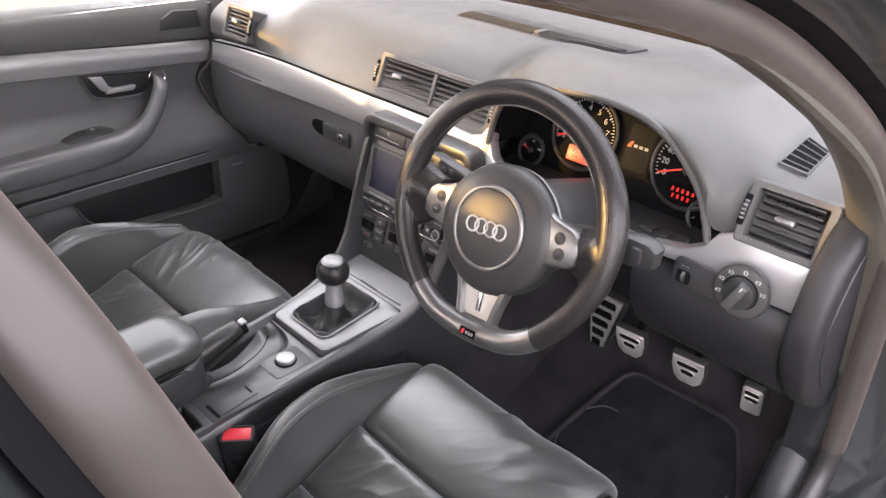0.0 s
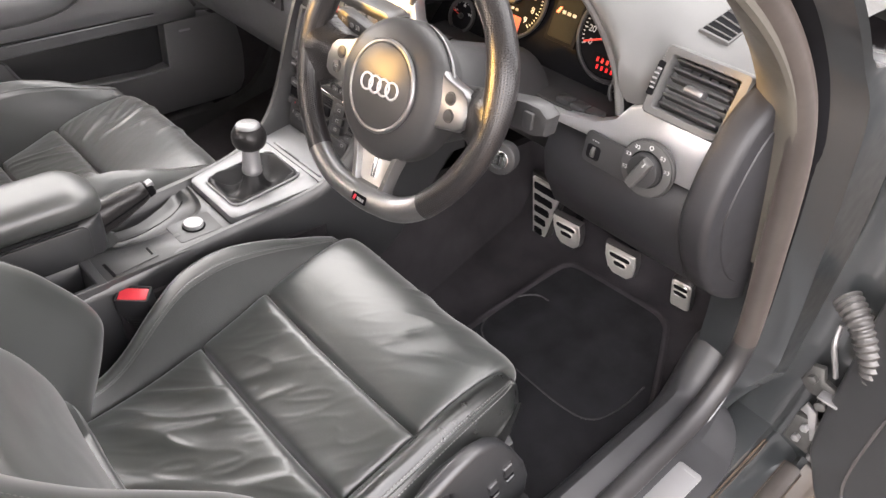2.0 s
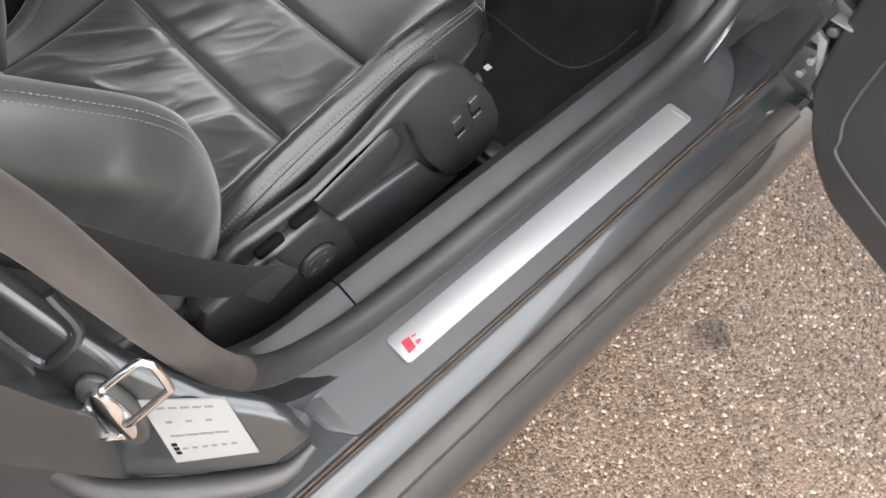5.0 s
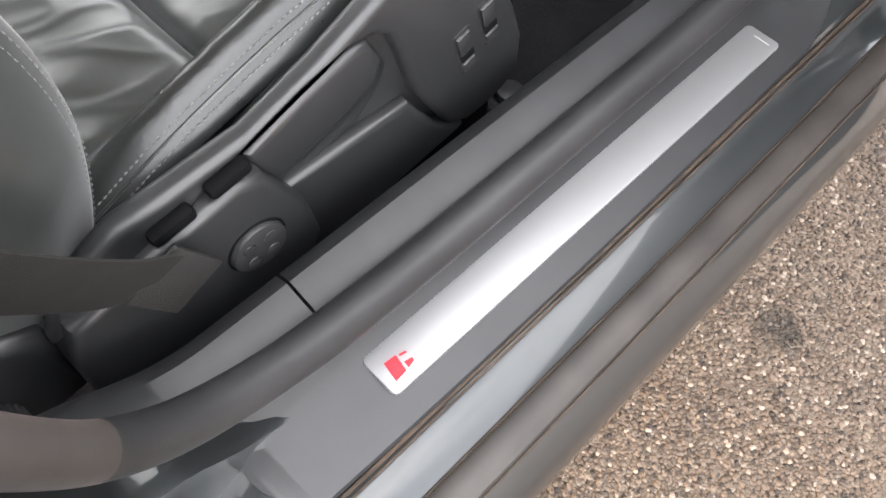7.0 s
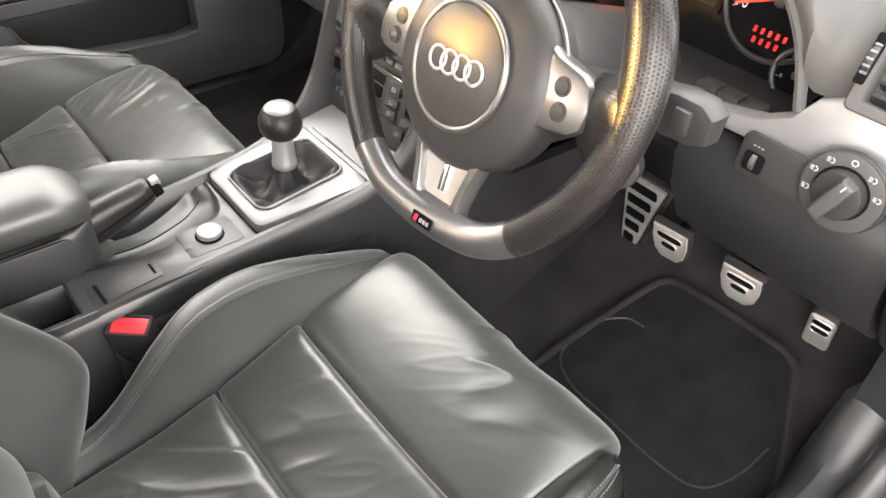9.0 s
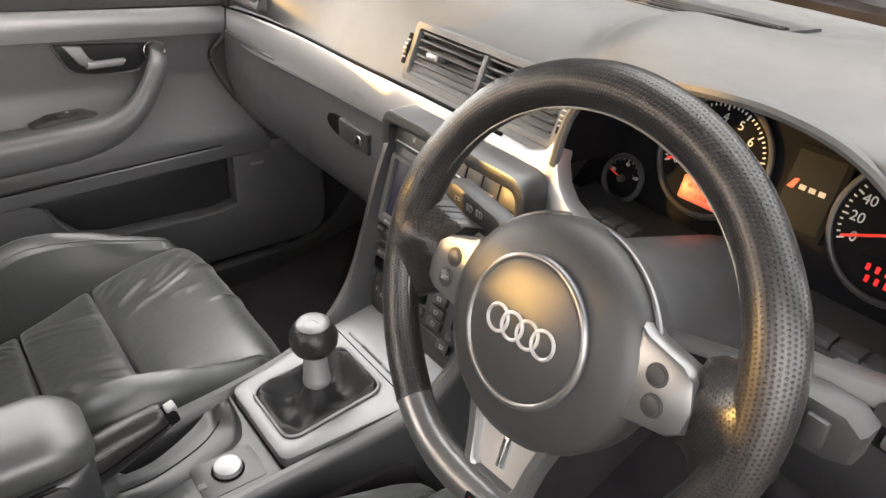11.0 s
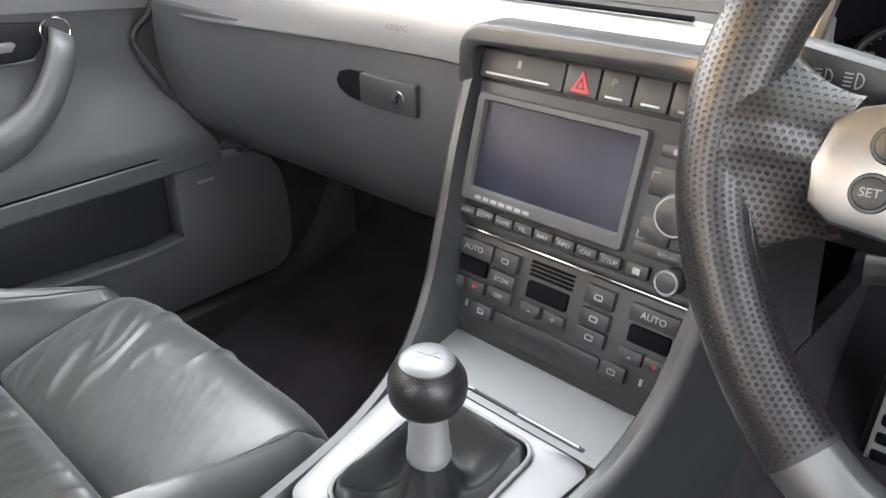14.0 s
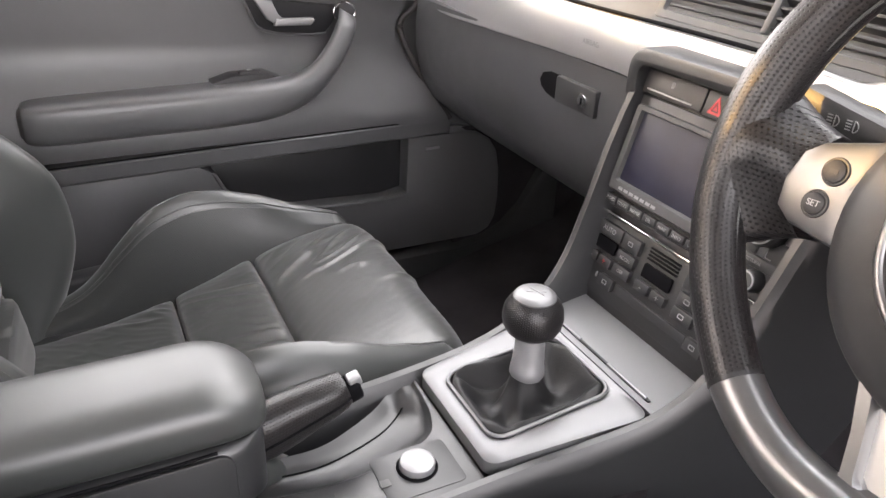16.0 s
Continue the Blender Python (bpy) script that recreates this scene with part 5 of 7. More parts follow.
def build_radio():
    r = thing("radio_navigation_unit", "dark grey radio and navigation unit with a switched-off screen", "car radio", (0, 0.16, 0.79))
    f = lambda z: (z - 0.830) / 0.963
    part("body", plate(-0.120, f(0.728), 0.120, f(0.843), -0.02, 0.0, 0.003), PANEL, r, m=SM)
    bo, bi = rrect(-0.114, f(0.744), 0.047, f(0.834), 0.004), rrect(-0.104, f(0.757), 0.040, f(0.828), 0.002)
    part("screen_bezel", ring_frame(bo, bi, -0.002, 0.007, 0.003), DASH, r, m=SM)
    part("screen", plate(-0.105, f(0.756), 0.041, f(0.829), -0.001, 0.0025, 0.001), SCREEN, r, "blank dark blue screen", m=SM)
    part("name_mark", join(*[rbox((-0.093 + k * 0.0085, f(0.7495), 0.0072), (0.006, 0.003, 0.0005), 0) for k in range(7)]), PRINT, r, m=SM)
    words = ["RADIO", "CD/TV", "NAME", "TEL", "NAV", "INFO", "CAR", "SETUP"]
    for k, wd in enumerate(words):
        x = -0.1045 + 0.0205 * k
        b = part("button", rbox((x, f(0.7355), 0.002), (0.0185, 0.0095, 0.007), 0.0015), PANEL, r, m=SM)
        letters(wd, 0.0052, SM @ Matrix.Translation((x, f(0.7355), 0.0057)), PRINT, b)
    kn = part("selector_knob", cyl((0.085, f(0.783), 0.008), 0.0165, 0.020, n=36, bev=0.003), PANEL, r, m=SM)
    part("knob_face", cyl((0.085, f(0.783), 0.018), 0.0135, 0.003, n=36), PANEL, kn, "dark knob face", m=SM)
    part("knob_ring", tube([(0.085 + 0.0140 * math.cos(a), f(0.783) + 0.0140 * math.sin(a), 0.0185) for a in np.linspace(0, 2 * math.pi, 32, endpoint=False)], 0.0009, 6, closed=True), SILVER, kn, m=SM)
    for k, (x, y) in enumerate(((0.067, 0.801), (0.103, 0.801), (0.067, 0.765), (0.103, 0.765))):
        part("corner_button", rbox((x, f(y), 0.001), (0.026, 0.022, 0.004), 0.002), PANEL, r, m=SM)
        part("symbol", join(rbox((x - 0.009, f(y) + (0.006 if k < 2 else -0.006), 0.0033), (0.006, 0.0008, 0.0004), 0), rbox((x - 0.012, f(y) + (0.0035 if k < 2 else -0.0035), 0.0033), (0.0008, 0.006, 0.0004), 0)), PRINT, r, m=SM)
    for x in (0.070, 0.100):
        part("skip_button", rbox((x, f(0.823), 0.001), (0.027, 0.010, 0.005), 0.002), PANEL, r, m=SM)
        part("symbol", rbox((x, f(0.823), 0.0037), (0.007, 0.004, 0.0004), 0), PRINT, r, m=SM)
    b = part("return_button", rbox((0.083, f(0.7525), 0.002), (0.058, 0.0105, 0.006), 0.002), PANEL, r, m=SM)
    letters("RETURN", 0.0044, SM @ Matrix.Translation((0.083, f(0.7525), 0.0053)), PRINT, b)
    b = part("button", rbox((0.0625, f(0.7355), 0.002), (0.0185, 0.0110, 0.007), 0.0015), PANEL, r, m=SM)
    part("symbol", rbox((0.0625, f(0.7355), 0.0057), (0.006, 0.005, 0.0004), 0), PRINT, b, m=SM)
    vk = part("volume_knob", cyl((0.090, f(0.737), 0.006), 0.0100, 0.016, n=30, bev=0.002), PANEL, r, m=SM)
    part("knob_face", cyl((0.090, f(0.737), 0.0140), 0.0078, 0.002, n=30), PANEL, vk, m=SM)
    part("knob_ring", tube([(0.090 + 0.0082 * math.cos(a), f(0.737) + 0.0082 * math.sin(a), 0.0145) for a in np.linspace(0, 2 * math.pi, 28, endpoint=False)], 0.0008, 6, closed=True), SILVER, vk, m=SM)
    part("bright_line", rbox((0, f(0.7215), 0.000), (0.238, 0.0022, 0.006), 0.001), CHROME, r, "thin chrome line", m=SM)
    # row of switches above
    s = thing("switch_row", "row of dark grey switches with a red hazard triangle", "switch row", (0, 0.17, 0.86))
    for x0, x1 in ((-0.1185, -0.036), (-0.034, -0.0045), (-0.0025, 0.0245), (0.0265, 0.0535), (0.0555, 0.0825), (0.0845, 0.1185)):
        part("switch", plate(x0, f(0.8455), x1, f(0.868), -0.008, 0.004, 0.002), PANEL, s, m=SM)
    for x0, x1 in ((-0.112, -0.048), (0.003, 0.018), (0.033, 0.048), (0.062, 0.077)):
        part("light_bar", rbox(((x0 + x1) / 2, f(0.8495), 0.0042), (x1 - x0, 0.0018, 0.0008), 0.0003), WHITE, s, m=SM)
    part("symbol", rbox((-0.079, f(0.860), 0.0043), (0.004, 0.006, 0.0005), 0), PRINT, s, m=SM)
    letters("P", 0.008, SM @ Matrix.Translation((0.009, f(0.860), 0.0042)), PRINT, s)
    part("hazard_triangle", ring_frame([(-0.0275, f(0.8485)), (-0.0105, f(0.8485)), (-0.019, f(0.8650))], [(-0.0235, f(0.8508)), (-0.0145, f(0.8508)), (-0.019, f(0.8600))], 0.0038, 0.0046), RED, s, "red warning triangle", m=SM)
    part("hazard_centre", prism([(-0.0215, f(0.8520)), (-0.0165, f(0.8520)), (-0.019, f(0.8572))], "z", 0.0038, 0.0045), RED, s, m=SM)
    # climate panel
    c = thing("climate_panel", "dark grey climate control panel with three small displays", "climate control", (0, 0.13, 0.67))
    part("body", plate(-0.116, f(0.636), 0.116, f(0.718), -0.02, -0.003, 0.003), PANEL, c, m=SM)

    def btn(x, z, w, h, text="", size=0.006, dz=0.002, col=PRINT):
        b = part("button", rbox((x, f(z), dz - 0.003), (w, h, 0.007), 0.0012), PANEL, c, m=SM)
        if text in ("AUTO", "ECON", "OFF", "+", "-"):
            letters(text, size, SM @ Matrix.Translation((x, f(z), dz + 0.0007)), col, b)
        elif text:
            part("symbol", ring_frame(rrect(x - 0.0036, f(z) - 0.0024, x + 0.0036, f(z) + 0.0024, 0.001), rrect(x - 0.0028, f(z) - 0.0016, x + 0.0028, f(z) + 0.0016, 0.001), dz, dz + 0.0009), col, b, m=SM)
        return b

    def disp(x, z, w, h):
        d = part("display", plate(x - w / 2, f(z) - h / 2, x + w / 2, f(z) + h / 2, -0.003, 0.0006), GLASS_FACE, c, "blank black display", m=SM)
    for x in (-0.090, 0.084):
        btn(x, 0.7055, 0.040, 0.014, "AUTO", 0.0075)
        disp(x - 0.001, 0.689, 0.034, 0.014)
    btn(-0.055, 0.7045, 0.026, 0.016, "car")
    btn(-0.055, 0.688, 0.026, 0.013, "ECON", 0.0055)
    btn(-0.055, 0.674, 0.026, 0.012, "OFF", 0.0055)
    btn(-0.082, 0.673, 0.020, 0.011, "+", 0.009, col=RED)
    btn(-0.103, 0.673, 0.018, 0.011, "-", 0.009)
    for k in range(4):
        part("grille_slot", rbox((-0.010, f(0.7125 - 0.0036 * k), -0.002), (0.042, 0.0019, 0.003), 0.0005), DARK, c, m=SM)
    disp(-0.010, 0.690, 0.040, 0.015)
    btn(-0.022, 0.6735, 0.020, 0.011, "-", 0.009)
    btn(0.002, 0.6735, 0.020, 0.011, "+", 0.009)
    btn(0.037, 0.7055, 0.026, 0.016, "up")
    btn(0.037, 0.688, 0.026, 0.013, "box")
    btn(0.037, 0.673, 0.026, 0.013, "down")
    btn(0.073, 0.672, 0.020, 0.011, "-", 0.009)
    btn(0.094, 0.672, 0.019, 0.011, "+", 0.009, col=RED)
    for x in (-0.104, 0.101):
        part("thumb_wheel", cyl((x, f(0.654), -0.004), 0.010, 0.006, "x", 20), PANEL, c, m=SM)
        part("symbol", rbox((x + (0.014 if x < 0 else -0.016), f(0.655), -0.0026), (0.0025, 0.006, 0.0006), 0), PRINT, c, m=SM)
    btn(-0.070, 0.655, 0.022, 0.013, "heat")
    btn(0.062, 0.655, 0.022, 0.013, "rear")
    part("cd_slot", rbox((-0.004, f(0.655), -0.002), (0.106, 0.010, 0.004), 0.001), PANEL, c, m=SM)


build_radio()


def build_gear_lever():
    g = thing("gear_lever", "gear lever with a black leather and silver knob and leather gaiter", "gear lever", (0, -0.02, 0.6))
    rings = []
    prof = spline([(1.0, 0.604, 0), (0.985, 0.6115, 0), (0.93, 0.6145, 0), (0.86, 0.610, 0), (0.74, 0.598, 0), (0.60, 0.591, 0), (0.46, 0.592, 0), (0.36, 0.602, 0), (0.29, 0.616, 0), (0.27, 0.630, 0)], 26)
    for i, q in enumerate(prof):
        t = i / 25
        sx, sy = 0.0515 * q.x, 0.0645 * (0.235 + (q.x - 0.27) * 0.765 / 0.73)
        ring = []
        for k in range(64):
            a = 2 * math.pi * k / 64
            e = 0.42 + 0.58 * smooth01((t - 0.25) / 0.6)
            c_, s_ = math.cos(a), math.sin(a)
            fold = 1 + (0.05 * math.sin(5 * a + 4 * t) + 0.025 * math.sin(11 * a + 2)) * math.sin(math.pi * smooth01(t * 1.05)) * (0.35 + t)
            dz = 0.0035 * math.sin(7 * a + 9 * t) * math.sin(math.pi * t)
            y = -0.017 + 0.004 * t + math.copysign(abs(s_) ** e, s_) * sy * fold
            ring.append((-0.006 * t + math.copysign(abs(c_) ** e, c_) * sx * fold, y, q.y + dz + 0.115 * (y + 0.017) * (1 - t)))
        rings.append(ring)
    part("gaiter", loft(rings, True, False), GAITER, g, "creased black leather gaiter")
    m = Matrix.Translation((-0.006, -0.013, 0.0))
    part("collar", loft([[(r * math.cos(a), r * math.sin(a), zz) for a in np.linspace(0, 2 * math.pi, 28, endpoint=False)] for zz, r in ((0.618, 0.0150), (0.622, 0.0168), (0.628, 0.0166), (0.630, 0.0158), (0.650, 0.0143), (0.668, 0.0140))]), SILVER, g, "satin metal collar", m=m)
    K = Matrix.Translation((-0.006, -0.013, 0.687)) @ Matrix.Scale(0.79, 4) @ Matrix.Translation((0, 0, -0.690))
    prof = [(0.662, 0.014), (0.664, 0.024), (0.670, 0.0305), (0.678, 0.0345), (0.688, 0.0358), (0.698, 0.0345), (0.707, 0.0300), (0.713, 0.0240)]
    part("knob", loft([[(r * math.cos(a), r * math.sin(a), zz) for a in np.linspace(0, 2 * math.pi, 40, endpoint=False)] for zz, r in prof], uv=True), RIM, g, "perforated black leather knob", m=K)
    part("cap", loft([[(r * math.cos(a), r * math.sin(a), zz) for a in np.linspace(0, 2 * math.pi, 40, endpoint=False)] for zz, r in ((0.710, 0.0245), (0.7140, 0.0250), (0.7170, 0.0225), (0.7190, 0.016), (0.7196, 0.006))]), TRAYMETAL, g, "polished silver cap", m=K)
    part("cap_mark", join(tube([(-0.010, -0.002, 0.7199), (0.012, 0.004, 0.7199)], 0.0004, 5), tube([(-0.004, -0.010, 0.7197), (0.006, 0.010, 0.7197)], 0.0004, 5)), PRINT, g, m=K)


build_gear_lever()


def build_handbrake():
    h = thing("handbrake", "handbrake lever with a perforated leather grip and silver button", "handbrake", (-0.04, -0.3, 0.55))
    axis = spline([(-0.031, -0.36, 0.588), (-0.031, -0.30, 0.605), (-0.031, -0.255, 0.617), (-0.032, -0.215, 0.629), (-0.033, -0.184, 0.6375)], 30)
    tall = curve1([0, 8, 17, 24, 28, 29], [0.027, 0.0265, 0.0235, 0.0180, 0.0150, 0.0135])
    wide = curve1([0, 12, 24, 28, 29], [0.0205, 0.0200, 0.0180, 0.0160, 0.0135])
    rings, seam = [], []
    for i, p in enumerate(axis):
        t = (axis[min(i + 1, 29)] - axis[max(i - 1, 0)]).normalized()
        up = Vector((1, 0, 0)).cross(t).normalized()
        up = up if up.z > 0 else -up
        rings.append([p + Vector((wide(i) * math.copysign(abs(math.cos(a)) ** 0.75, math.cos(a)), 0, 0)) + up * tall(i) * math.copysign(abs(math.sin(a)) ** 0.75, math.sin(a)) for a in np.linspace(0, 2 * math.pi, 28, endpoint=False)])
        seam.append(p + Vector((wide(i) + 0.0004, 0, 0)) - up * tall(i) * 0.10)
    part("grip", loft(rings, uv=True), RIM, h, "perforated leather grip", sharp=60)
    part("grip_seam", tube(seam, 0.0012, 6), DARK, h)
    tip = Matrix.Translation((-0.033, -0.184, 0.6375)) @ Matrix.Rotation(radians(17), 4, 'X')
    part("end_cap", rbox((0, 0.004, -0.004), (0.022, 0.016, 0.018), 0.004, tip, 3), DARK, h, "black end cap")
    part("button", rbox((0.001, 0.009, 0.0048), (0.0125, 0.012, 0.0100), 0.0022, tip, 3), SILVER, h, "silver release button")
    part("boot", loft([[(-0.032 + sx * math.cos(a), y, z + sz * math.sin(a)) for a in np.linspace(0, 2 * math.pi, 20, endpoint=False)] for y, z, sx, sz in ((-0.235, 0.560, 0.014, 0.012), (-0.26, 0.570, 0.024, 0.025), (-0.29, 0.575, 0.028, 0.03), (-0.36, 0.56, 0.030, 0.03))]), LEATHER, h)


build_handbrake()


def build_armrest():
    a = thing("storage_box", "black leather topped armrest box between the seats", "armrest box", (-0.03, -0.45, 0.6))

    def shell(x0, x1, y0, y1, z0, z1, nose, up, e, drop):
        """A long body with a rounded nose: super-elliptic in section and in plan."""
        rings = []
        cx, hw, cz, hh = (x0 + x1) / 2, (x1 - x0) / 2, (z0 + z1) / 2, (z1 - z0) / 2
        for s in [nose * (k / 14) ** 1.6 for k in range(1, 15)] + [nose + (abs(y1 - y0) - nose) * k / 10 for k in range(1, 11)]:
            f = max(1 - (max(1 - s / nose, 0.0)) ** 2.6, 0.0) ** (1 / 2.6)
            g = 1 - drop * max(1 - s / nose, 0.0) ** 2.2
            ring = []
            for k in range(44):
                t = 2 * math.pi * k / 44
                c, q = math.cos(t), math.sin(t)
                zz = hh * math.copysign(abs(q) ** (2 / (up if q > 0 else e)), q)
                ring.append((cx + hw * (0.30 + 0.70 * f) * math.copysign(abs(c) ** (2 / e), c), y0 - s, cz - hh + (zz + hh) * g))
            rings.append(ring)
        return loft(rings)
    part("pad", shell(-0.084, 0.020, -0.258, -0.66, 0.6475, 0.697, 0.052, 2.7, 3.6, 0.42), LEATHER_SOFT, a, "padded black leather top", sharp=70)
    part("box", shell(-0.081, 0.0175, -0.262, -0.66, 0.580, 0.6500, 0.040, 6.0, 6.0, 0.0), PLASTIC, a, "moulded black box", sharp=70)
    part("pad_seam", tube([(0.0170, -0.302, 0.6488), (0.0180, -0.33, 0.6488), (0.0180, -0.66, 0.6488)], 0.0014, 6), DARK, a)
    part("side_panel", prism(rrect(-0.66, 0.586, -0.290, 0.6445, 0.012), "x", 0.0145, 0.0190, 0.0012), PLASTIC, a)


build_armrest()

# ---------------------------------------------------------------- seats
CUSH = [(-0.45, 0.450), (-0.38, 0.452), (-0.30, 0.462), (-0.225, 0.481), (-0.165, 0.500), (-0.108, 0.521), (-0.05, 0.538), (0.0, 0.548), (0.035, 0.550), (0.058, 0.541), (0.072, 0.515), (0.070, 0.462)]
CZ = curve1([p[0] for p in CUSH[:9]], [p[1] for p in CUSH[:9]])
RECLINE = radians(21)
PB = curve1([-0.03, 0.03, 0.08, 0.15, 0.20, 0.27, 0.35, 0.45, 0.66], [0.03, 0.085, 0.118, 0.138, 0.132, 0.104, 0.070, 0.045, 0.02])


def wrinkle(x, y, seed, amount, ang, stretch=0.22, dense=1.0):
    """Sparse, curving folds that run roughly along the direction ang, with slack hollows between them."""
    wx = x + 0.016 * noise.noise(Vector((x * 6, y * 6, seed + 31)))
    wy = y + 0.016 * noise.noise(Vector((x * 6, y * 6, seed + 47)))
    c, s = math.cos(ang), math.sin(ang)
    u, v = wx * c + wy * s, -wx * s + wy * c
    n1 = noise.noise(Vector((u * 17 * dense * stretch, v * 17 * dense, seed)))
    n2 = noise.noise(Vector((u * 40 * dense * stretch + 5, v * 40 * dense, seed + 3)))
    mask = smooth01((noise.noise(Vector((x * 6, y * 6, seed + 11))) + 0.10) / 0.5)
    fold = (1 - min(1.0, 2.6 * abs(n1))) ** 2
    fine = (1 - min(1.0, 3.2 * abs(n2))) ** 2
    slack = noise.noise(Vector((x * 9, y * 9, seed + 5)))
    return amount * (1.0 * fold * mask + 0.10 * fine + 0.6 * slack)


def build_seat(x0, y0, outer, seed, name_side):
    s = thing("front_seat", "black leather sports seat with raised bolsters" + name_side, "car seat", (x0, y0, 0.28), "front seats")
    curve = [(p[0], p[1]) for p in CUSH]
    crown = 0.30 if outer > 0 else -0.22  # the driver's cushion is sat hollow, the other still domed

    def on_curve(t):
        f = t * (len(curve) - 1)
        i = min(int(f), len(curve) - 2)
        u = f - i
        q = [curve[max(i - 1, 0)], curve[i], curve[i + 1], curve[min(i + 2, len(curve) - 1)]]
        return [0.5 * (2 * q[1][k] + (q[2][k] - q[0][k]) * u + (2 * q[0][k] - 5 * q[1][k] + 4 * q[2][k] - q[3][k]) * u * u + (3 * q[1][k] - q[0][k] - 3 * q[2][k] + q[3][k]) * u ** 3) for k in (0, 1)]

    def panel(name, t0, t1, w0, w1, puff, wr, nu, nv, mat_, ang, label=""):
        def f(u, v):
            t = t0 + (t1 - t0) * v
            y, z = on_curve(t)
            w = w0 + (w1 - w0) * v
            x = (2 * u - 1) * w
            ed = (1 - abs(2 * u - 1) ** 8) * (1 - abs(2 * v - 1) ** 10)
            a = on_curve(min(t + 0.01, 1))
            b = on_curve(max(t - 0.01, 0))
            ny, nz = -(a[1] - b[1]), (a[0] - b[0])
            l = math.hypot(ny, nz) or 1
            k = puff * (ed ** 0.5) - 0.006 * (1 - ed ** 0.3) + wrinkle(x, y, seed, wr, ang, 0.22, 1.2 if outer > 0 else 2.1) * ed
            return (x0 + x, y0 + y + ny / l * k, z + crown * x * x + nz / l * k)
        part(name, sheet(f, nu, nv, (0, 0, -0.05)), mat_, s, label, sharp=60)
    T1, T2 = 5 / 11, 3 / 11
    panel("thigh_panel", T1 + 0.003, 1.0, 0.176, 0.188, 0.008, 0.0030 if outer > 0 else 0.0038, 150, 84, LEATHER, radians(32 if outer > 0 else 118), "creased leather thigh panel")
    panel("middle_panel", T2 + 0.003, T1 - 0.003, 0.172, 0.176, 0.009, 0.0052, 110, 56, LEATHER, radians(58), "creased leather cushion panel")
    panel("rear_panel", 0.0, T2 - 0.003, 0.166, 0.172, 0.009, 0.0095, 110, 76, LEATHER, radians(48), "wrinkled leather cushion panel")
    # bolsters
    for side in (-1, 1):
        low = (side == outer and outer > 0)
        h = curve1([-0.45, -0.37, -0.33, -0.27, -0.225, -0.165, -0.09, -0.02, 0.03, 0.06], [0.015, 0.022, 0.040, 0.092, 0.116, 0.110, 0.068, 0.024, 0.004, 0.0]) if not low else curve1([-0.45, -0.37, -0.30, -0.225, -0.165, -0.09, -0.02, 0.03, 0.06], [0.02, 0.035, 0.058, 0.064, 0.058, 0.042, 0.022, 0.006, 0.0])
        wd = curve1([-0.45, -0.30, -0.15, 0.0, 0.06], [0.236 if outer * side < 0 else 0.258, 0.240 if outer * side < 0 else 0.262, 0.246 if outer * side < 0 else 0.260, 0.240, 0.212]) if not low else curve1([-0.45, -0.30, -0.15, 0.0, 0.06], [0.255, 0.262, 0.258, 0.235, 0.208])
        rings, seam, seam2, pipe = [], [], [], []
        N = 52
        for i in range(N + 1):
            y = 0.062 - 0.50 * i / N
            zc = CZ(min(y, 0.035)) - (0.03 * smooth01((y - 0.03) / 0.035))
            hh, W = h(y), wd(y)
            base = 0.168
            zp = zc + hh + 0.006
            rough = 0.0018 * noise.noise(Vector((y * 30, side * 3.0, seed))) + 0.0012 * noise.noise(Vector((y * 80, side, seed)))
            pts = spline([(base, y, zc - 0.02), (base + 0.004, y, zc - 0.002), (base + 0.010 + 0.01 * hh / 0.13, y, zc + hh * 0.5), (base + (W - base) * 0.42, y, zp + rough), (base + (W - base) * 0.72, y, zp - 0.010 - 0.12 * hh), (W - 0.004, y, zp - 0.035 - 0.35 * hh),
                          (W, y, zc - 0.03), (W - 0.008, y, 0.42)], 26)
            rings.append([(x0 + side * p.x, y0 + p.y, p.z) for p in pts] + [(x0 + side * base, y0 + y, 0.42)])
            k = 9 if not low else 13
            seam.append(Vector(rings[-1][k]) + Vector((-side * 0.0006 if not low else side * 0.0012, 0, 0.0012)))
            seam2.append(Vector(rings[-1][k]).lerp(Vector(rings[-1][k + 2]), 0.55) + Vector((side * 0.0014, 0, 0.0010)))
            pipe.append(Vector(rings[-1][k]).lerp(Vector(rings[-1][k + 1]), 0.55) + Vector((0, 0, 0.0004)))
        part("bolster", loft(rings, uv=True), LEATHER if not low else LEATHER_WORN, s, "padded side bolster" if not low else "worn and creased side bolster", sharp=60)
        if not low:
            face = [[Vector(q) + Vector((-side * 0.0012, 0, 0.0006)) for q in r[2:10]] for r in rings[4:-3]]
            part("bolster_inlay", loft(face, False, False, uv=True), PERF, s, "finely perforated leather inlay", sharp=60)
        part("stitching", dashes(seam[3:-2], r=0.00042 if not low else 0.0006), STITCH, s, kind="stuff")
        if low:
            part("stitching", dashes(seam2[3:-2], r=0.0006), STITCH, s, kind="stuff")
        part("seam_piping", tube(pipe[1:-1], 0.0013, 6), LEATHER, s)
    # backrest
    up = Vector((0, -math.sin(RECLINE), math.cos(RECLINE)))
    fw = Vector((0, math.cos(RECLINE), math.sin(RECLINE)))
    O = Vector((x0, y0 - 0.425, 0.455))

    def bpanel(name, h0, h1, w0, w1, puff, wr, nu, nv, mat_):
        def f(u, v):
            hh = h0 + (h1 - h0) * v
            x = (2 * u - 1) * (w0 + (w1 - w0) * v)
            ed = (1 - abs(2 * u - 1) ** 8) * (1 - abs(2 * v - 1) ** 10)
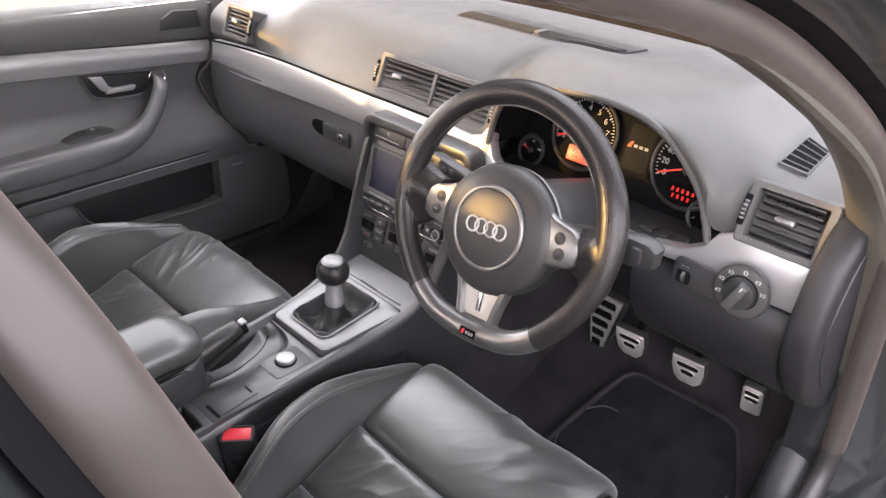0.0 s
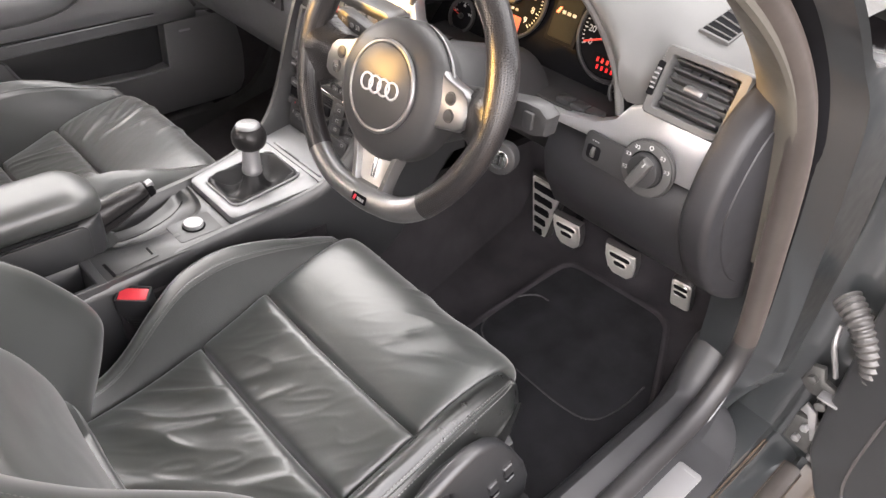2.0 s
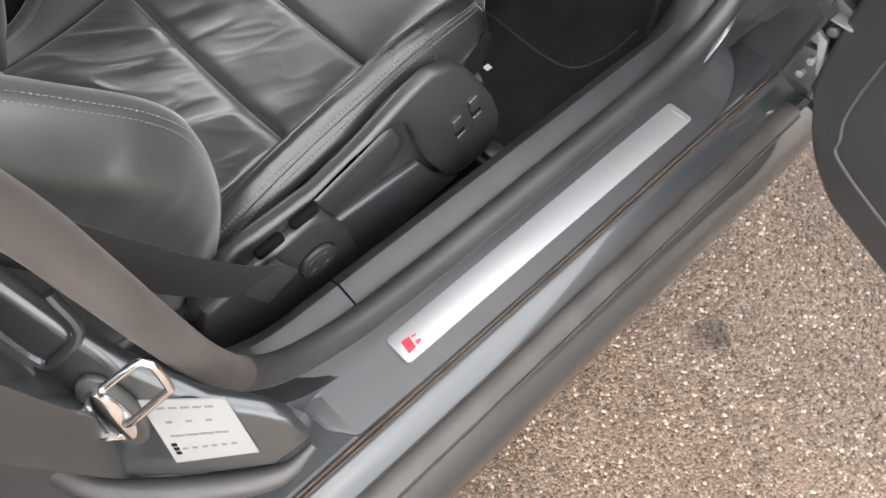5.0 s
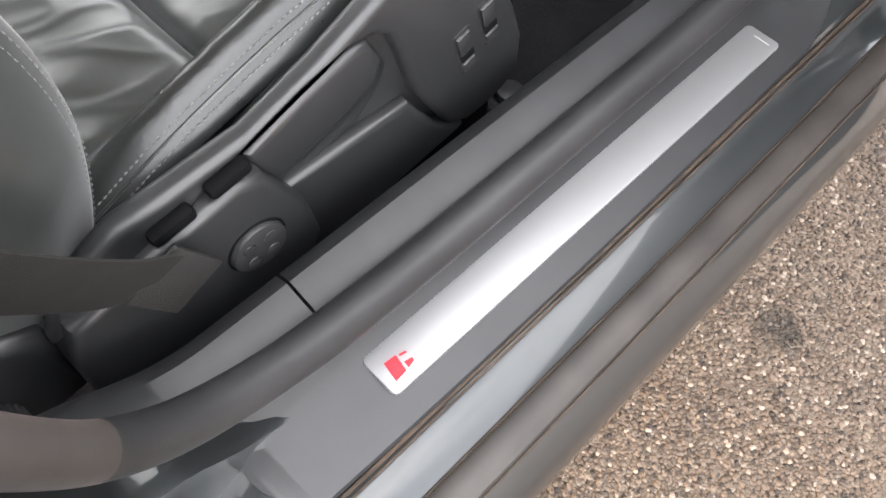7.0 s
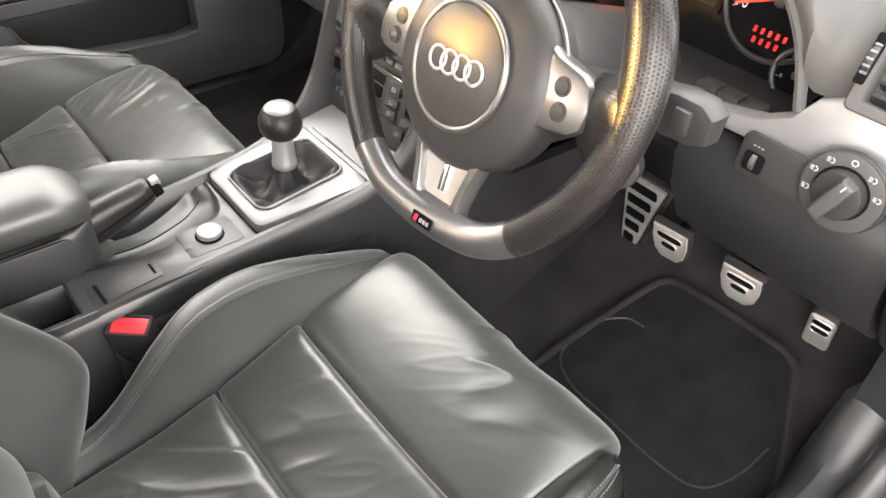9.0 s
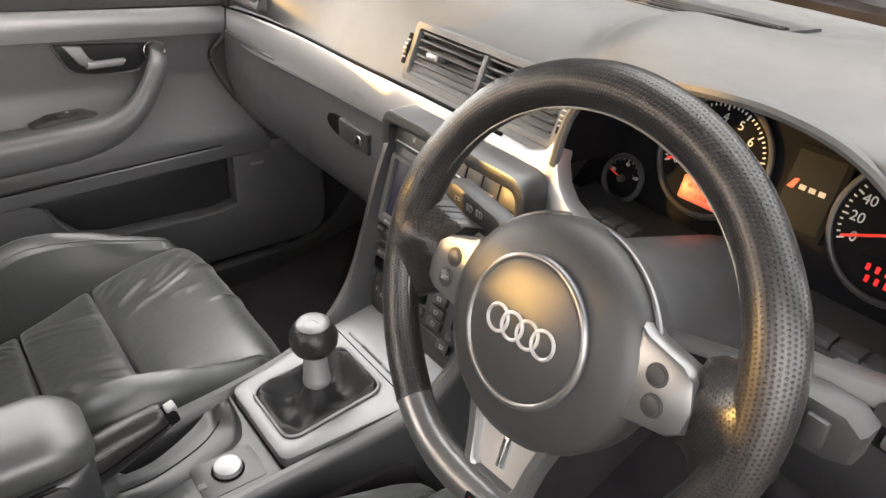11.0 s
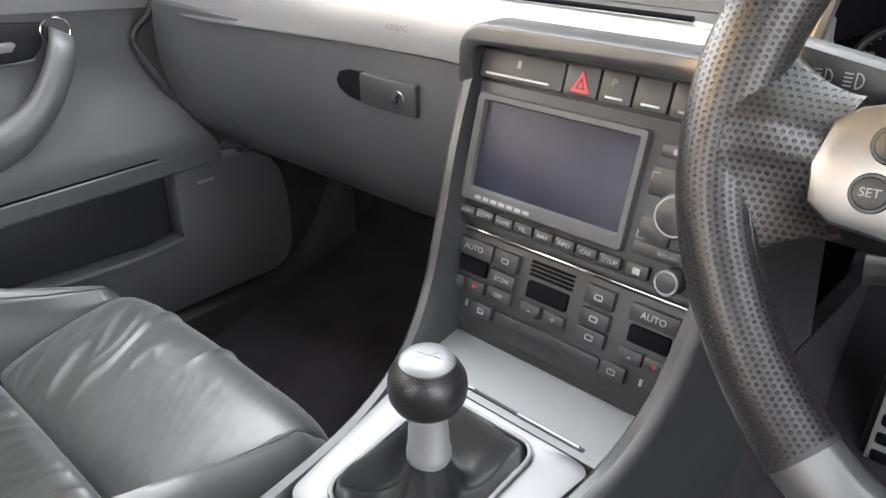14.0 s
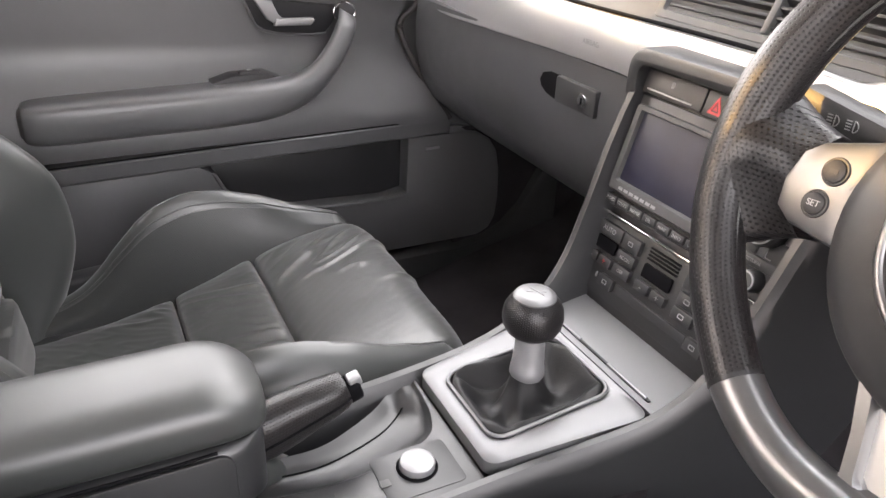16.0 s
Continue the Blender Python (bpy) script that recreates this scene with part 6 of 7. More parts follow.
            d = 0.03 * math.sin(min(hh / 0.3, 1) * math.pi) + puff * ed ** 0.5 - 0.006 * (1 - ed) + wrinkle(x, hh, seed + 9, wr, 0.2) * ed + 0.4 * x * x
            return O + Vector((x, 0, 0)) + up * hh + fw * d
        part(name, sheet(f, nu, nv, -fw * 0.05), mat_, s, sharp=60)
    bpanel("lumbar_roll", -0.02, 0.075, 0.165, 0.16, 0.016, 0.002, 30, 14, LEATHER)
    bpanel("back_panel", 0.080, 0.30, 0.16, 0.158, 0.010, 0.003, 30, 30, LEATHER)
    bpanel("back_panel", 0.305, 0.60, 0.158, 0.14, 0.010, 0.003, 30, 30, LEATHER)
    for side in (-1, 1):
        rings, sm, sm2 = [], [], []
        N = 88
        for i in range(N + 1):
            t = i / N
            hh = -0.02 + 0.66 * t
            p = PB(hh) - (0.030 * smooth01((hh - 0.06) / 0.12) if side != outer else 0.0)
            W = 0.262 - 0.05 * smooth01((hh - 0.40) / 0.25) - 0.02 * (1 - smooth01((hh + 0.02) / 0.10))
            prof = spline([(0.158, 0, -0.03), (0.160, 0, 0.006), (0.172, 0, 0.35 * p + 0.012), (0.205, 0, p + 0.004), (0.232, 0, p + 0.006), (W - 0.006, 0, p - 0.025), (W, 0, p - 0.07), (W - 0.012, 0, -0.09)], 24)
            for j, q in enumerate(prof):
                q.x += wrinkle(hh, q.z + q.x, seed + 20 + side, 0.0075, 0.9, 0.3) * smooth01((j - 15) / 2) * smooth01((23 - j) / 3)
            rings.append([O + Vector((side * q.x, 0, 0)) + up * hh + fw * q.z for q in prof] + [O + Vector((side * 0.158, 0, 0)) + up * hh - fw * 0.09])
            sm.append(rings[-1][13] + fw * 0.001)
            sm2.append(rings[-1][13].lerp(rings[-1][15], 0.35) + fw * 0.001)
        part("back_bolster", loft(rings, uv=True), LEATHER, s, "padded backrest bolster", sharp=60)
        part("stitching", dashes(sm2[2:-2]), STITCH, s, kind="stuff")
        part("stitching", dashes(sm[2:-2]), STITCH, s, kind="stuff")
    # headrest out of view, added so its shadow falls on the wheel hub
    hr = part("headrest", loft([[O + Vector((w * math.cos(a), 0, 0)) + up * hh + fw * (0.045 + d * math.sin(a)) for a in np.linspace(0, 2 * math.pi, 28, endpoint=False)] for hh, w, d in ((0.645, 0.085, 0.030), (0.655, 0.112, 0.045), (0.70, 0.128, 0.055), (0.76, 0.130, 0.052), (0.81, 0.122, 0.045), (0.835, 0.100, 0.034), (0.845, 0.06, 0.015))]), LEATHER, s, "padded leather headrest, added out of view")
    for k in (-1, 1):
        part("headrest_post", tube([O + Vector((k * 0.06, 0, 0)) + up * 0.60 + fw * 0.04, O + Vector((k * 0.06, 0, 0)) + up * 0.70 + fw * 0.04], 0.006, 10), CHROME, hr)
    part("back_shell", loft([[O + Vector((k * w, 0, 0)) + up * hh + fw * d for k, d in ((-1, -0.03), (-0.9, -0.085), (0.9, -0.085), (1, -0.03))] for hh, w in ((-0.06, 0.24), (0.2, 0.25), (0.45, 0.23), (0.64, 0.16))]), PLASTIC, s)
    # frame and outer side trim
    part("base_frame", prism([(-0.42, 0.29), (-0.42, 0.45), (0.03, 0.46), (0.045, 0.40), (0.0, 0.31)], "x", x0 - 0.235, x0 + 0.235, 0.012), PLASTIC, s).location = (0, y0, 0)
    xa, xb = (x0 + outer * 0.235, x0 + outer * 0.272)
    tr = [(-0.43, 0.43), (-0.41, 0.47), (-0.355, 0.495), (-0.257, 0.503), (-0.195, 0.522), (-0.137, 0.550), (-0.084, 0.552), (-0.045, 0.535), (-0.016, 0.490), (0.016, 0.435), (0.018, 0.397), (-0.006, 0.362), (-0.068, 0.345), (-0.227, 0.325), (-0.37, 0.322), (-0.43, 0.36)]
    deep = 0.016 if outer > 0 else 0.0
    part("side_trim", prism([(y0 + a, b) for a, b in tr], "x", min(xa, xb - outer * deep), max(xa, xb - outer * deep), 0.008, 3), PLASTIC, s, "matt black plastic side trim")
    if outer > 0:
        X = xb

        def raised(name, pts, h, r, mat_=PLASTIC, label="", lo=0.02):
            part(name, prism([(y0 + a, b) for a, b in pts], "x", X - lo, X + h, r, 4), mat_, s, label)
        raised("upper_rail", [(-0.425, 0.455), (-0.405, 0.496), (-0.355, 0.520), (-0.257, 0.526), (-0.195, 0.546), (-0.137, 0.572), (-0.100, 0.582), (-0.070, 0.574), (-0.048, 0.556), (-0.022, 0.520), (0.008, 0.470), (0.024, 0.430), (0.027, 0.395), (0.014, 0.372), (-0.012, 0.363), (-0.040, 0.362), (-0.066, 0.376), (-0.106, 0.448), (-0.124, 0.508), (-0.133, 0.530), (-0.148, 0.541), (-0.166, 0.543), (-0.212, 0.531), (-0.262, 0.513), (-0.30, 0.500), (-0.345, 0.480)], -0.002, 0.007, lo=0.022, label="long moulded rail that ends in a nose with the seat switches")
        raised("lower_rail", [(-0.245, 0.450), (-0.183, 0.448), (-0.113, 0.444), (-0.079, 0.388), (-0.040, 0.356), (-0.227, 0.328)], -0.003, 0.007)
        raised("grip_recess", [(-0.270, 0.512), (-0.212, 0.533), (-0.164, 0.545), (-0.146, 0.542), (-0.131, 0.512), (-0.137, 0.488), (-0.19, 0.468), (-0.239, 0.453)], -0.0145, 0.0, SHROUD)
        raised("grip_handle", [(-0.262, 0.508), (-0.212, 0.527), (-0.164, 0.539), (-0.150, 0.536), (-0.138, 0.512), (-0.144, 0.491), (-0.19, 0.473), (-0.245, 0.456), (-0.256, 0.479)], -0.004, 0.008, label="long moulded height lever")
        raised("lumbar_cover", [(-0.425, 0.44), (-0.412, 0.476), (-0.383, 0.484), (-0.324, 0.497), (-0.279, 0.505), (-0.257, 0.495), (-0.230, 0.436), (-0.222, 0.385), (-0.238, 0.352), (-0.302, 0.332), (-0.371, 0.329), (-0.405, 0.345), (-0.428, 0.39)], 0.010, 0.008)
        kb = part("lumbar_switch", cyl((X + 0.011, y0 - 0.280, 0.432), 0.0235, 0.010, "x", 36, 0.003), PANEL, s, "round four-way lumbar switch")
        part("switch_gap", tube([(X + 0.0102, y0 - 0.280 + 0.0245 * math.cos(a), 0.432 + 0.0245 * math.sin(a)) for a in np.linspace(0, 2 * math.pi, 30, endpoint=False)], 0.0012, 6, closed=True), DARK, kb)
        for k in range(4):
            a = radians(45 + 90 * k)
            part("pad", cyl((X + 0.0155, y0 - 0.280 + 0.0125 * math.cos(a), 0.432 + 0.0125 * math.sin(a)), 0.0055, 0.003, "x", 16), PANEL, kb)
        for yy, zz in ((-0.0535, 0.464), (-0.0285, 0.480)):
            m = Matrix.Translation((X - 0.0016, y0 + yy, zz)) @ Matrix.Rotation(radians(17), 4, 'X')
            sw = part("seat_switch", prism(rrect(-0.0088, -0.0265, 0.0088, 0.0265, 0.003), "x", -0.004, 0.0004), SHROUD, s, "small dark rocker switch", m=m)
            part("rocker", rbox((0.0010, 0.0, 0.0115), (0.0050, 0.0150, 0.0240), 0.0020), PLASTIC, sw, m=m)
            part("rocker", rbox((0.0004, 0.0, -0.0065), (0.0036, 0.0150, 0.0090), 0.0015), DARK, sw, m=m)
            part("rocker", rbox((0.0010, 0.0, -0.0180), (0.0050, 0.0150, 0.0120), 0.0020), PLASTIC, sw, m=m)
        for a, b in ((-0.326, 0.5045), (-0.281, 0.5125)):
            part("slot", rbox((0, 0, 0), (0.012, 0.034, 0.011), 0.004, Matrix.Translation((X + 0.0035, y0 + a, b)) @ Matrix.Rotation(radians(8), 4, 'X')), DARK, s)
        part("recliner_cover", prism([(y0 + a, b) for a, b in ((-0.425, 0.37), (-0.425, 0.455), (-0.45, 0.478), (-0.50, 0.478), (-0.58, 0.455), (-0.60, 0.40), (-0.57, 0.36))], "x", X - 0.045, X - 0.012, 0.010, 3), PLASTIC, s)
        wl = part("recline_wheel", cyl((X - 0.006, y0 - 0.505, 0.405), 0.036, 0.026, "x", 40, 0.004), SHROUD, s, "ribbed recline wheel")
        for k in range(30):
            a = 2 * math.pi * k / 30
            part("rib", rbox((0, 0.0365, 0), (0.022, 0.003, 0.0035), 0.001, Matrix.Translation((X - 0.006, y0 - 0.505, 0.405)) @ Matrix.Rotation(a, 4, 'X')), SHROUD, wl)
        part("seat_rail", rbox((0.585, y0 - 0.20, 0.318), (0.025, 0.44, 0.035), 0.004), DARK, s)
    return s


build_seat(0.350, 0.0, 1, 2.0, ", creased by use")
build_seat(-0.350, -0.055, -1, 7.0, "")


def build_buckle():
    b = thing("seat_belt_buckle", "black seat belt buckle with a red release button", "seat belt buckle", (0.095, -0.28, 0.45))
    m = Matrix.Translation((0.098, -0.274, 0.530)) @ Matrix.Rotation(radians(50), 4, 'Z') @ Matrix.Rotation(radians(10), 4, 'X')
    part("housing", ring_frame(rrect(-0.0245, -0.0145, 0.0245, 0.0145, 0.004), rrect(-0.0205, -0.0110, 0.0205, 0.0110, 0.002), -0.062, 0.040, 0.0018), KNEE_SHADE, b, "black plastic housing", m=m)
    part("release_button", rbox((0, 0, 0.0345), (0.0405, 0.0215, 0.010), 0.002, m), RED, b, "red release button")
    part("label_edge", tube([(x, -0.0147, z) for x, z in rrect(-0.0135, -0.028, 0.0135, 0.002, 0.002)], 0.0006, 6, closed=True), PANEL, b, m=m)
    for k in range(4):
        part("label_bar", rbox((-0.001 + 0.002 * (k % 2), -0.0146, -0.003 - 0.0062 * k), (0.019 - 0.003 * (k % 3), 0.0006, 0.0022), 0, m), PANEL, b)
    part("stalk", rbox((0, 0, -0.095), (0.022, 0.010, 0.08), 0.003, m), DARK, b)


build_buckle()


def build_belt():
    b = thing("seat_belt", "black woven seat belt strap by the driver's seat", "seat belt", (0.66, -0.4, 0.5))
    strap = material("woven strap", (0.017, 0.016, 0.015), 0.7, grain=0.8, scale=600, kind="cells")
    pth = spline([(0.652, -0.352, 0.505), (0.656, -0.385, 0.545), (0.668, -0.44, 0.65), (0.690, -0.53, 0.86), (0.700, -0.63, 1.14)], 40)
    rings = []
    for i, p in enumerate(pth):
        t = (pth[min(i + 1, 39)] - pth[max(i - 1, 0)]).normalized()
        w = Vector((0.25, t.z, -t.y)).normalized() * 0.024
        n = Vector((0.0012, 0, 0))
        rings.append([p - w - n, p + w - n, p + w + n, p - w + n])
    part("strap", loft(rings), strap, b)
    part("anchor_web", rbox((0, 0, 0), (0.004, 0.046, 0.05), 0.001, Matrix.Translation((0.650, -0.345, 0.488)) @ Matrix.Rotation(radians(25), 4, 'X')), strap, b)


build_belt()

# ---------------------------------------------------------------- pedals, carpets and mats


def build_pedals():
    def pad(c, w, h, tilt, slots, shape):
        p = thing("pedal", "brushed steel pedal with black rubber inserts" if slots else "brushed steel accelerator pedal", "pedal", c, "pedals")
        m = face_frame(c, (1, 0.1, 0), (0.05, math.sin(radians(tilt)), math.cos(radians(tilt))))
        part("pad", prism(shape(w, h), "z", -0.004, 0.004, 0.0025, 3), STEEL, p, m=m)
        part("rubber_back", prism([(x * 1.10, y * 1.08 - 0.002) for x, y in shape(w, h)], "z", -0.014, 0.0006, 0.003), RUBBER, p, m=m)
        for yy, ww in slots:
            part("rubber_insert", prism(rrect(-ww / 2, yy - 0.0072, ww / 2, yy + 0.0072, 0.006), "z", 0.003, 0.0055, 0.001), DARK, p, m=m)
            part("slot_rim", tube([(x, y, 0.0045) for x, y in rrect(-ww / 2 - 0.001, yy - 0.0082, ww / 2 + 0.001, yy + 0.0082, 0.007)], 0.0012, 6, closed=True), STEEL, p, m=m)
        part("arm", tube([Vector(c) + Vector((0, 0.02, 0)), Vector(c) + Vector((0, 0.10, 0.12)), Vector(c) + Vector((0, 0.14, 0.24))], 0.008, 10), DARK, p)
    sh = lambda w, h: [(-w * 0.5, h * 0.5), (-w * 0.52, h * 0.1), (-w * 0.44, -h * 0.3), (-w * 0.24, -h * 0.5), (w * 0.24, -h * 0.5), (w * 0.44, -h * 0.3), (w * 0.52, h * 0.1), (w * 0.5, h * 0.5)]
    sa = lambda w, h: rrect(-w / 2, -h / 2, w / 2, h / 2, 0.008)
    pad((0.316, 0.466, 0.466), 0.058, 0.080, -22, ((0.022, 0.042), (0.000, 0.025)), sh)
    pad((0.440, 0.468, 0.470), 0.060, 0.080, -22, ((0.022, 0.042), (0.000, 0.025)), sh)
    pad((0.557, 0.492, 0.460), 0.037, 0.088, -25, ((0.030, 0.027), (0.010, 0.025)), sa)
    f = thing("foot_rest", "tapered brushed steel foot rest with dark slots", "foot rest", (0.23, 0.51, 0.45))
    m = face_frame((0.20, 0.509, 0.43), (1, 0, 0), (0, -0.256, 0.967))
    part("plate", prism([(0.002, 0.104), (0.076, 0.104), (0.012, -0.108), (0.000, -0.112), (-0.006, -0.104)], "z", -0.004, 0.004, 0.002), STEEL, f, m=m)
    for k in range(6):
        y = 0.090 - k * 0.0325
        part("slot", prism(rrect(0.007 - 0.0013 * k, y - 0.0125, 0.0625 - 0.0098 * k, y + 0.0075, 0.0045), "z", 0.003, 0.0055, 0.001), DARK, f, m=m)
    part("rubber_back", prism([(-0.005, 0.110), (0.086, 0.110), (0.018, -0.116), (0.000, -0.122), (-0.014, -0.112)], "z", -0.016, -0.003, 0.003), RUBBER, f, m=m)


build_pedals()


def floor_z(y):
    return 0.298 + 0.25 * max(y - 0.2, 0) + 0.9 * max(y - 0.535, 0)


def build_floor():
    c = thing("footwell_carpet", "black carpet lining the driver's footwell", "carpet", (0.36, 0.3, 0.29))
    part("toe_board", sheet(lambda u, v: (0.10 + 0.60 * u, -0.05 + 0.80 * v, floor_z(-0.05 + 0.80 * v)), 12, 80), CARPET, c)
    part("tunnel_side", sheet(lambda u, v: (0.096 + 0.075 * (1 - v) ** 1.6 + 0.035 * u * v, -0.30 + 0.95 * u, 0.285 + 0.265 * v), 20, 10, (-0.02, 0, 0)), CARPET, c)
    part("kick_panel", sheet(lambda u, v: (0.660 + 0.02 * v, 0.40 + 0.29 * u, 0.29 + 0.36 * v), 10, 6, (0.006, 0, 0)), CARPET, c)
    p = thing("footwell_carpet", "black carpet lining the passenger's footwell", "carpet", (-0.4, 0.3, 0.29))
    part("toe_board", sheet(lambda u, v: (-0.72 + 0.60 * u, -0.05 + 0.80 * v, floor_z(-0.05 + 0.80 * v)), 12, 40, (0, 0.02, -0.02)), CARPET, p)
    part("kick_panel", sheet(lambda u, v: (-0.735 - 0.01 * v + 0.08 * smooth01((u - 0.55) / 0.4), 0.29 + 0.41 * u, 0.29 + 0.30 * v), 14, 8, (-0.02, 0, 0)), CARPET, p)
    mt = thing("floor_mat", "black carpet floor mat with a stitched heel pad", "floor mat", (0.45, 0.3, 0.29))
    out = [(0.275, 0.06), (0.285, 0.22), (0.297, 0.345), (0.311, 0.45), (0.320, 0.478), (0.342, 0.493), (0.42, 0.498), (0.50, 0.501), (0.530, 0.499), (0.553, 0.486), (0.570, 0.460), (0.600, 0.405), (0.628, 0.350), (0.643, 0.31), (0.648, 0.27), (0.644, 0.15), (0.632, 0.05), (0.60, 0.025), (0.30, 0.025)]
    zf = lambda y: floor_z(y) + 0.012
    sm = spline([(x, y, 0) for x, y in out + out[:1]], 110)[:-1]
    rows = 24
    cx, cy = 0.45, 0.28
    rings = [[(cx + (p.x - cx) * k, cy + (p.y - cy) * k, zf(cy + (p.y - cy) * k)) for p in sm] for k in [1.0 - 0.998 * i / rows for i in range(rows + 1)]]
    part("mat_body", loft([[(x, y, z - 0.008) for x, y, z in rings[0]]] + rings, True, False), MATPILE, mt)
    part("edging", tube([(p.x, p.y, zf(p.y) + 0.001) for p in sm], 0.0062, 8, closed=True), CARPET, mt, "bound black edge")
    heel = spline([(x, y, 0) for x, y in ((0.355, 0.392), (0.325, 0.385), (0.298, 0.345), (0.30, 0.27), (0.345, 0.243), (0.42, 0.240), (0.52, 0.238), (0.575, 0.252), (0.598, 0.30), (0.602, 0.36))], 80)
    part("heel_pad_seam", tube([(p.x, p.y, zf(p.y) + 0.001) for p in heel], 0.0016, 6), PANEL, mt)
    part("embroidery", join(*[rbox((0.462 + 0.016 * k, 0.150 + 0.012 * k, zf(0.15) + 0.001), (0.010, 0.011, 0.001), 0) for k in range(2)]), WHITE, mt, "white embroidered mark")
    part("mat_fixing", cyl((0.600, 0.050, zf(0.05) + 0.004), 0.015, 0.010, bev=0.003), PLASTIC, mt)


build_floor()

# ---------------------------------------------------------------- doors


def build_passenger_door():
    d = thing("passenger_door", "closed passenger door with black trim and a silver strip", "car door", (-0.77, 0, 0.4))
    part("door_skin", prism([(0.42, 0.30), (0.42, 0.97), (-0.66, 0.99), (-0.60, 0.30)], "x", -0.83, -0.792), DOORTRIM_LIT, d)
    part("upper_pad", loft([[(-0.80, y, 0.885 - 0.075 * (y - 0.2)), (-0.768, y, 0.885 - 0.075 * (y - 0.2)), (-0.764, y, 0.905 - 0.075 * (y - 0.2)), (-0.770, y, 0.945 - 0.06 * (y - 0.2)), (-0.782, y, 0.968 - 0.05 * (y - 0.2)), (-0.80, y, 0.975 - 0.05 * (y - 0.2))] for y in np.linspace(0.225, -0.70, 16)]), DASH, d, "soft dark grey upper trim")
    part("tweeter_cover", prism([(0.20, 0.913), (0.10, 0.917), (0.105, 0.94), (0.135, 0.957), (0.195, 0.953)], "x", -0.77, -0.762, 0.002), PANEL, d, "dark speaker cover")
    part("silver_strip", loft([[(-0.80, y, 0.831 - 0.075 * (y - 0.2)), (-0.770, y, 0.831 - 0.075 * (y - 0.2)), (-0.764, y, 0.850 - 0.08 * (y - 0.2)), (-0.765, y, 0.870 - 0.085 * (y - 0.2)), (-0.772, y, 0.880 - 0.085 * (y - 0.2)), (-0.80, y, 0.880 - 0.085 * (y - 0.2))] for y in np.linspace(0.222, -0.70, 14)]), STRIPMETAL_LIT, d, "brushed silver door strip")
    # middle panel, swelling into the shelf above the pocket
    front = curve1([0.60, 0.626, 0.66, 0.73, 0.775, 0.80, 0.82, 0.835], [0.264, 0.258, 0.237, 0.197, 0.180, 0.183, 0.192, 0.212])

    def mid(u, v):
        z = 0.832 - 0.212 * v
        y = front(z) - (front(z) + 0.665) * u
        z -= 0.075 * (y - 0.2) * (1 - v)
        x = -0.782 + 0.046 * smooth01((v - 0.35) / 0.6) + 0.018 * smooth01((0.22 - u) / 0.22) * smooth01((v - 0.3) * 1.6)
        return (x, y, z)
    part("middle_trim", sheet(mid, 40, 24, (-0.02, 0, -0.004)), DOORTRIM_LIT, d, "matt black middle trim")
    band = spline([(0, 0.266, 0.6230), (0, 0.16, 0.6225), (0, -0.1, 0.6190), (0, -0.45, 0.6130), (0, -0.66, 0.6120)], 30)
    part("shelf_edge", loft([[(-0.775, p.y, p.z), (-0.7285, p.y, p.z), (-0.7255, p.y, p.z - 0.003), (-0.7265, p.y, p.z - 0.026), (-0.7300, p.y, p.z - 0.030), (-0.775, p.y, p.z - 0.030)] for p in band]), DOORTRIM_LIT, d, "rounded shelf edge over the pocket")
    part("shelf_line", tube([(-0.7275, p.y, p.z + 0.0008) for p in band], 0.0014, 6), DARK, d)
    # lower trim with the pocket
    part("lower_trim", prism([(0.262, 0.600), (-0.66, 0.605), (-0.66, 0.34), (0.40, 0.34), (0.40, 0.52), (0.34, 0.585)], "x", -0.800, -0.778, 0.004), PLASTIC, d, "matt black pocket lining")
    part("pocket_front", prism([(0.262, 0.592), (0.185, 0.590), (0.183, 0.482), (0.14, 0.474), (-0.07, 0.484), (-0.12, 0.497), (-0.150, 0.53), (-0.170, 0.572), (-0.20, 0.590), (-0.40, 0.590), (-0.44, 0.56), (-0.43, 0.40), (-0.40, 0.36), (0.345, 0.36), (0.372, 0.372), (0.386, 0.398), (0.390, 0.44), (0.388, 0.50), (0.380, 0.540), (0.362, 0.568), (0.332, 0.586), (0.30, 0.592)], "x", -0.776, -0.735, 0.005), DOORTRIM_LIT, d, "raised pocket front")
    part("pocket_rim", tube(spline([(-0.736, 0.183, 0.480), (-0.734, 0.10, 0.476), (-0.734, -0.07, 0.485), (-0.735, -0.125, 0.500), (-0.736, -0.152, 0.532), (-0.738, -0.172, 0.572)], 30), 0.004, 8), DOORTRIM_LIT, d)
    part("speaker_mark", rbox((-0.7335, 0.235, 0.566), (0.002, 0.030, 0.006), 0.001), SILVER, d, "small metal badge")
    # armrest that turns up into the pull handle
    ctr = spline([(-0.745, -0.437, 0.684), (-0.744, -0.415, 0.684), (-0.742, -0.30, 0.685), (-0.739, -0.15, 0.687), (-0.734, -0.07, 0.692), (-0.729, -0.02, 0.704), (-0.727, 0.02, 0.730), (-0.732, 0.052, 0.768), (-0.744, 0.072, 0.800), (-0.766, 0.082, 0.816)], 64)
    wide_ = curve1([0, 1, 2, 3, 4, 5, 6, 7, 8, 9], [0.022, 0.036, 0.037, 0.036, 0.033, 0.027, 0.021, 0.018, 0.017, 0.016])
    tall = curve1([0, 1, 2, 3, 4, 5, 6, 7, 8, 9], [0.018, 0.031, 0.033, 0.033, 0.031, 0.026, 0.020, 0.018, 0.017, 0.016])
    rings = []
    for i, p in enumerate(ctr):
        t = (ctr[min(i + 1, 63)] - ctr[max(i - 1, 0)]).normalized()
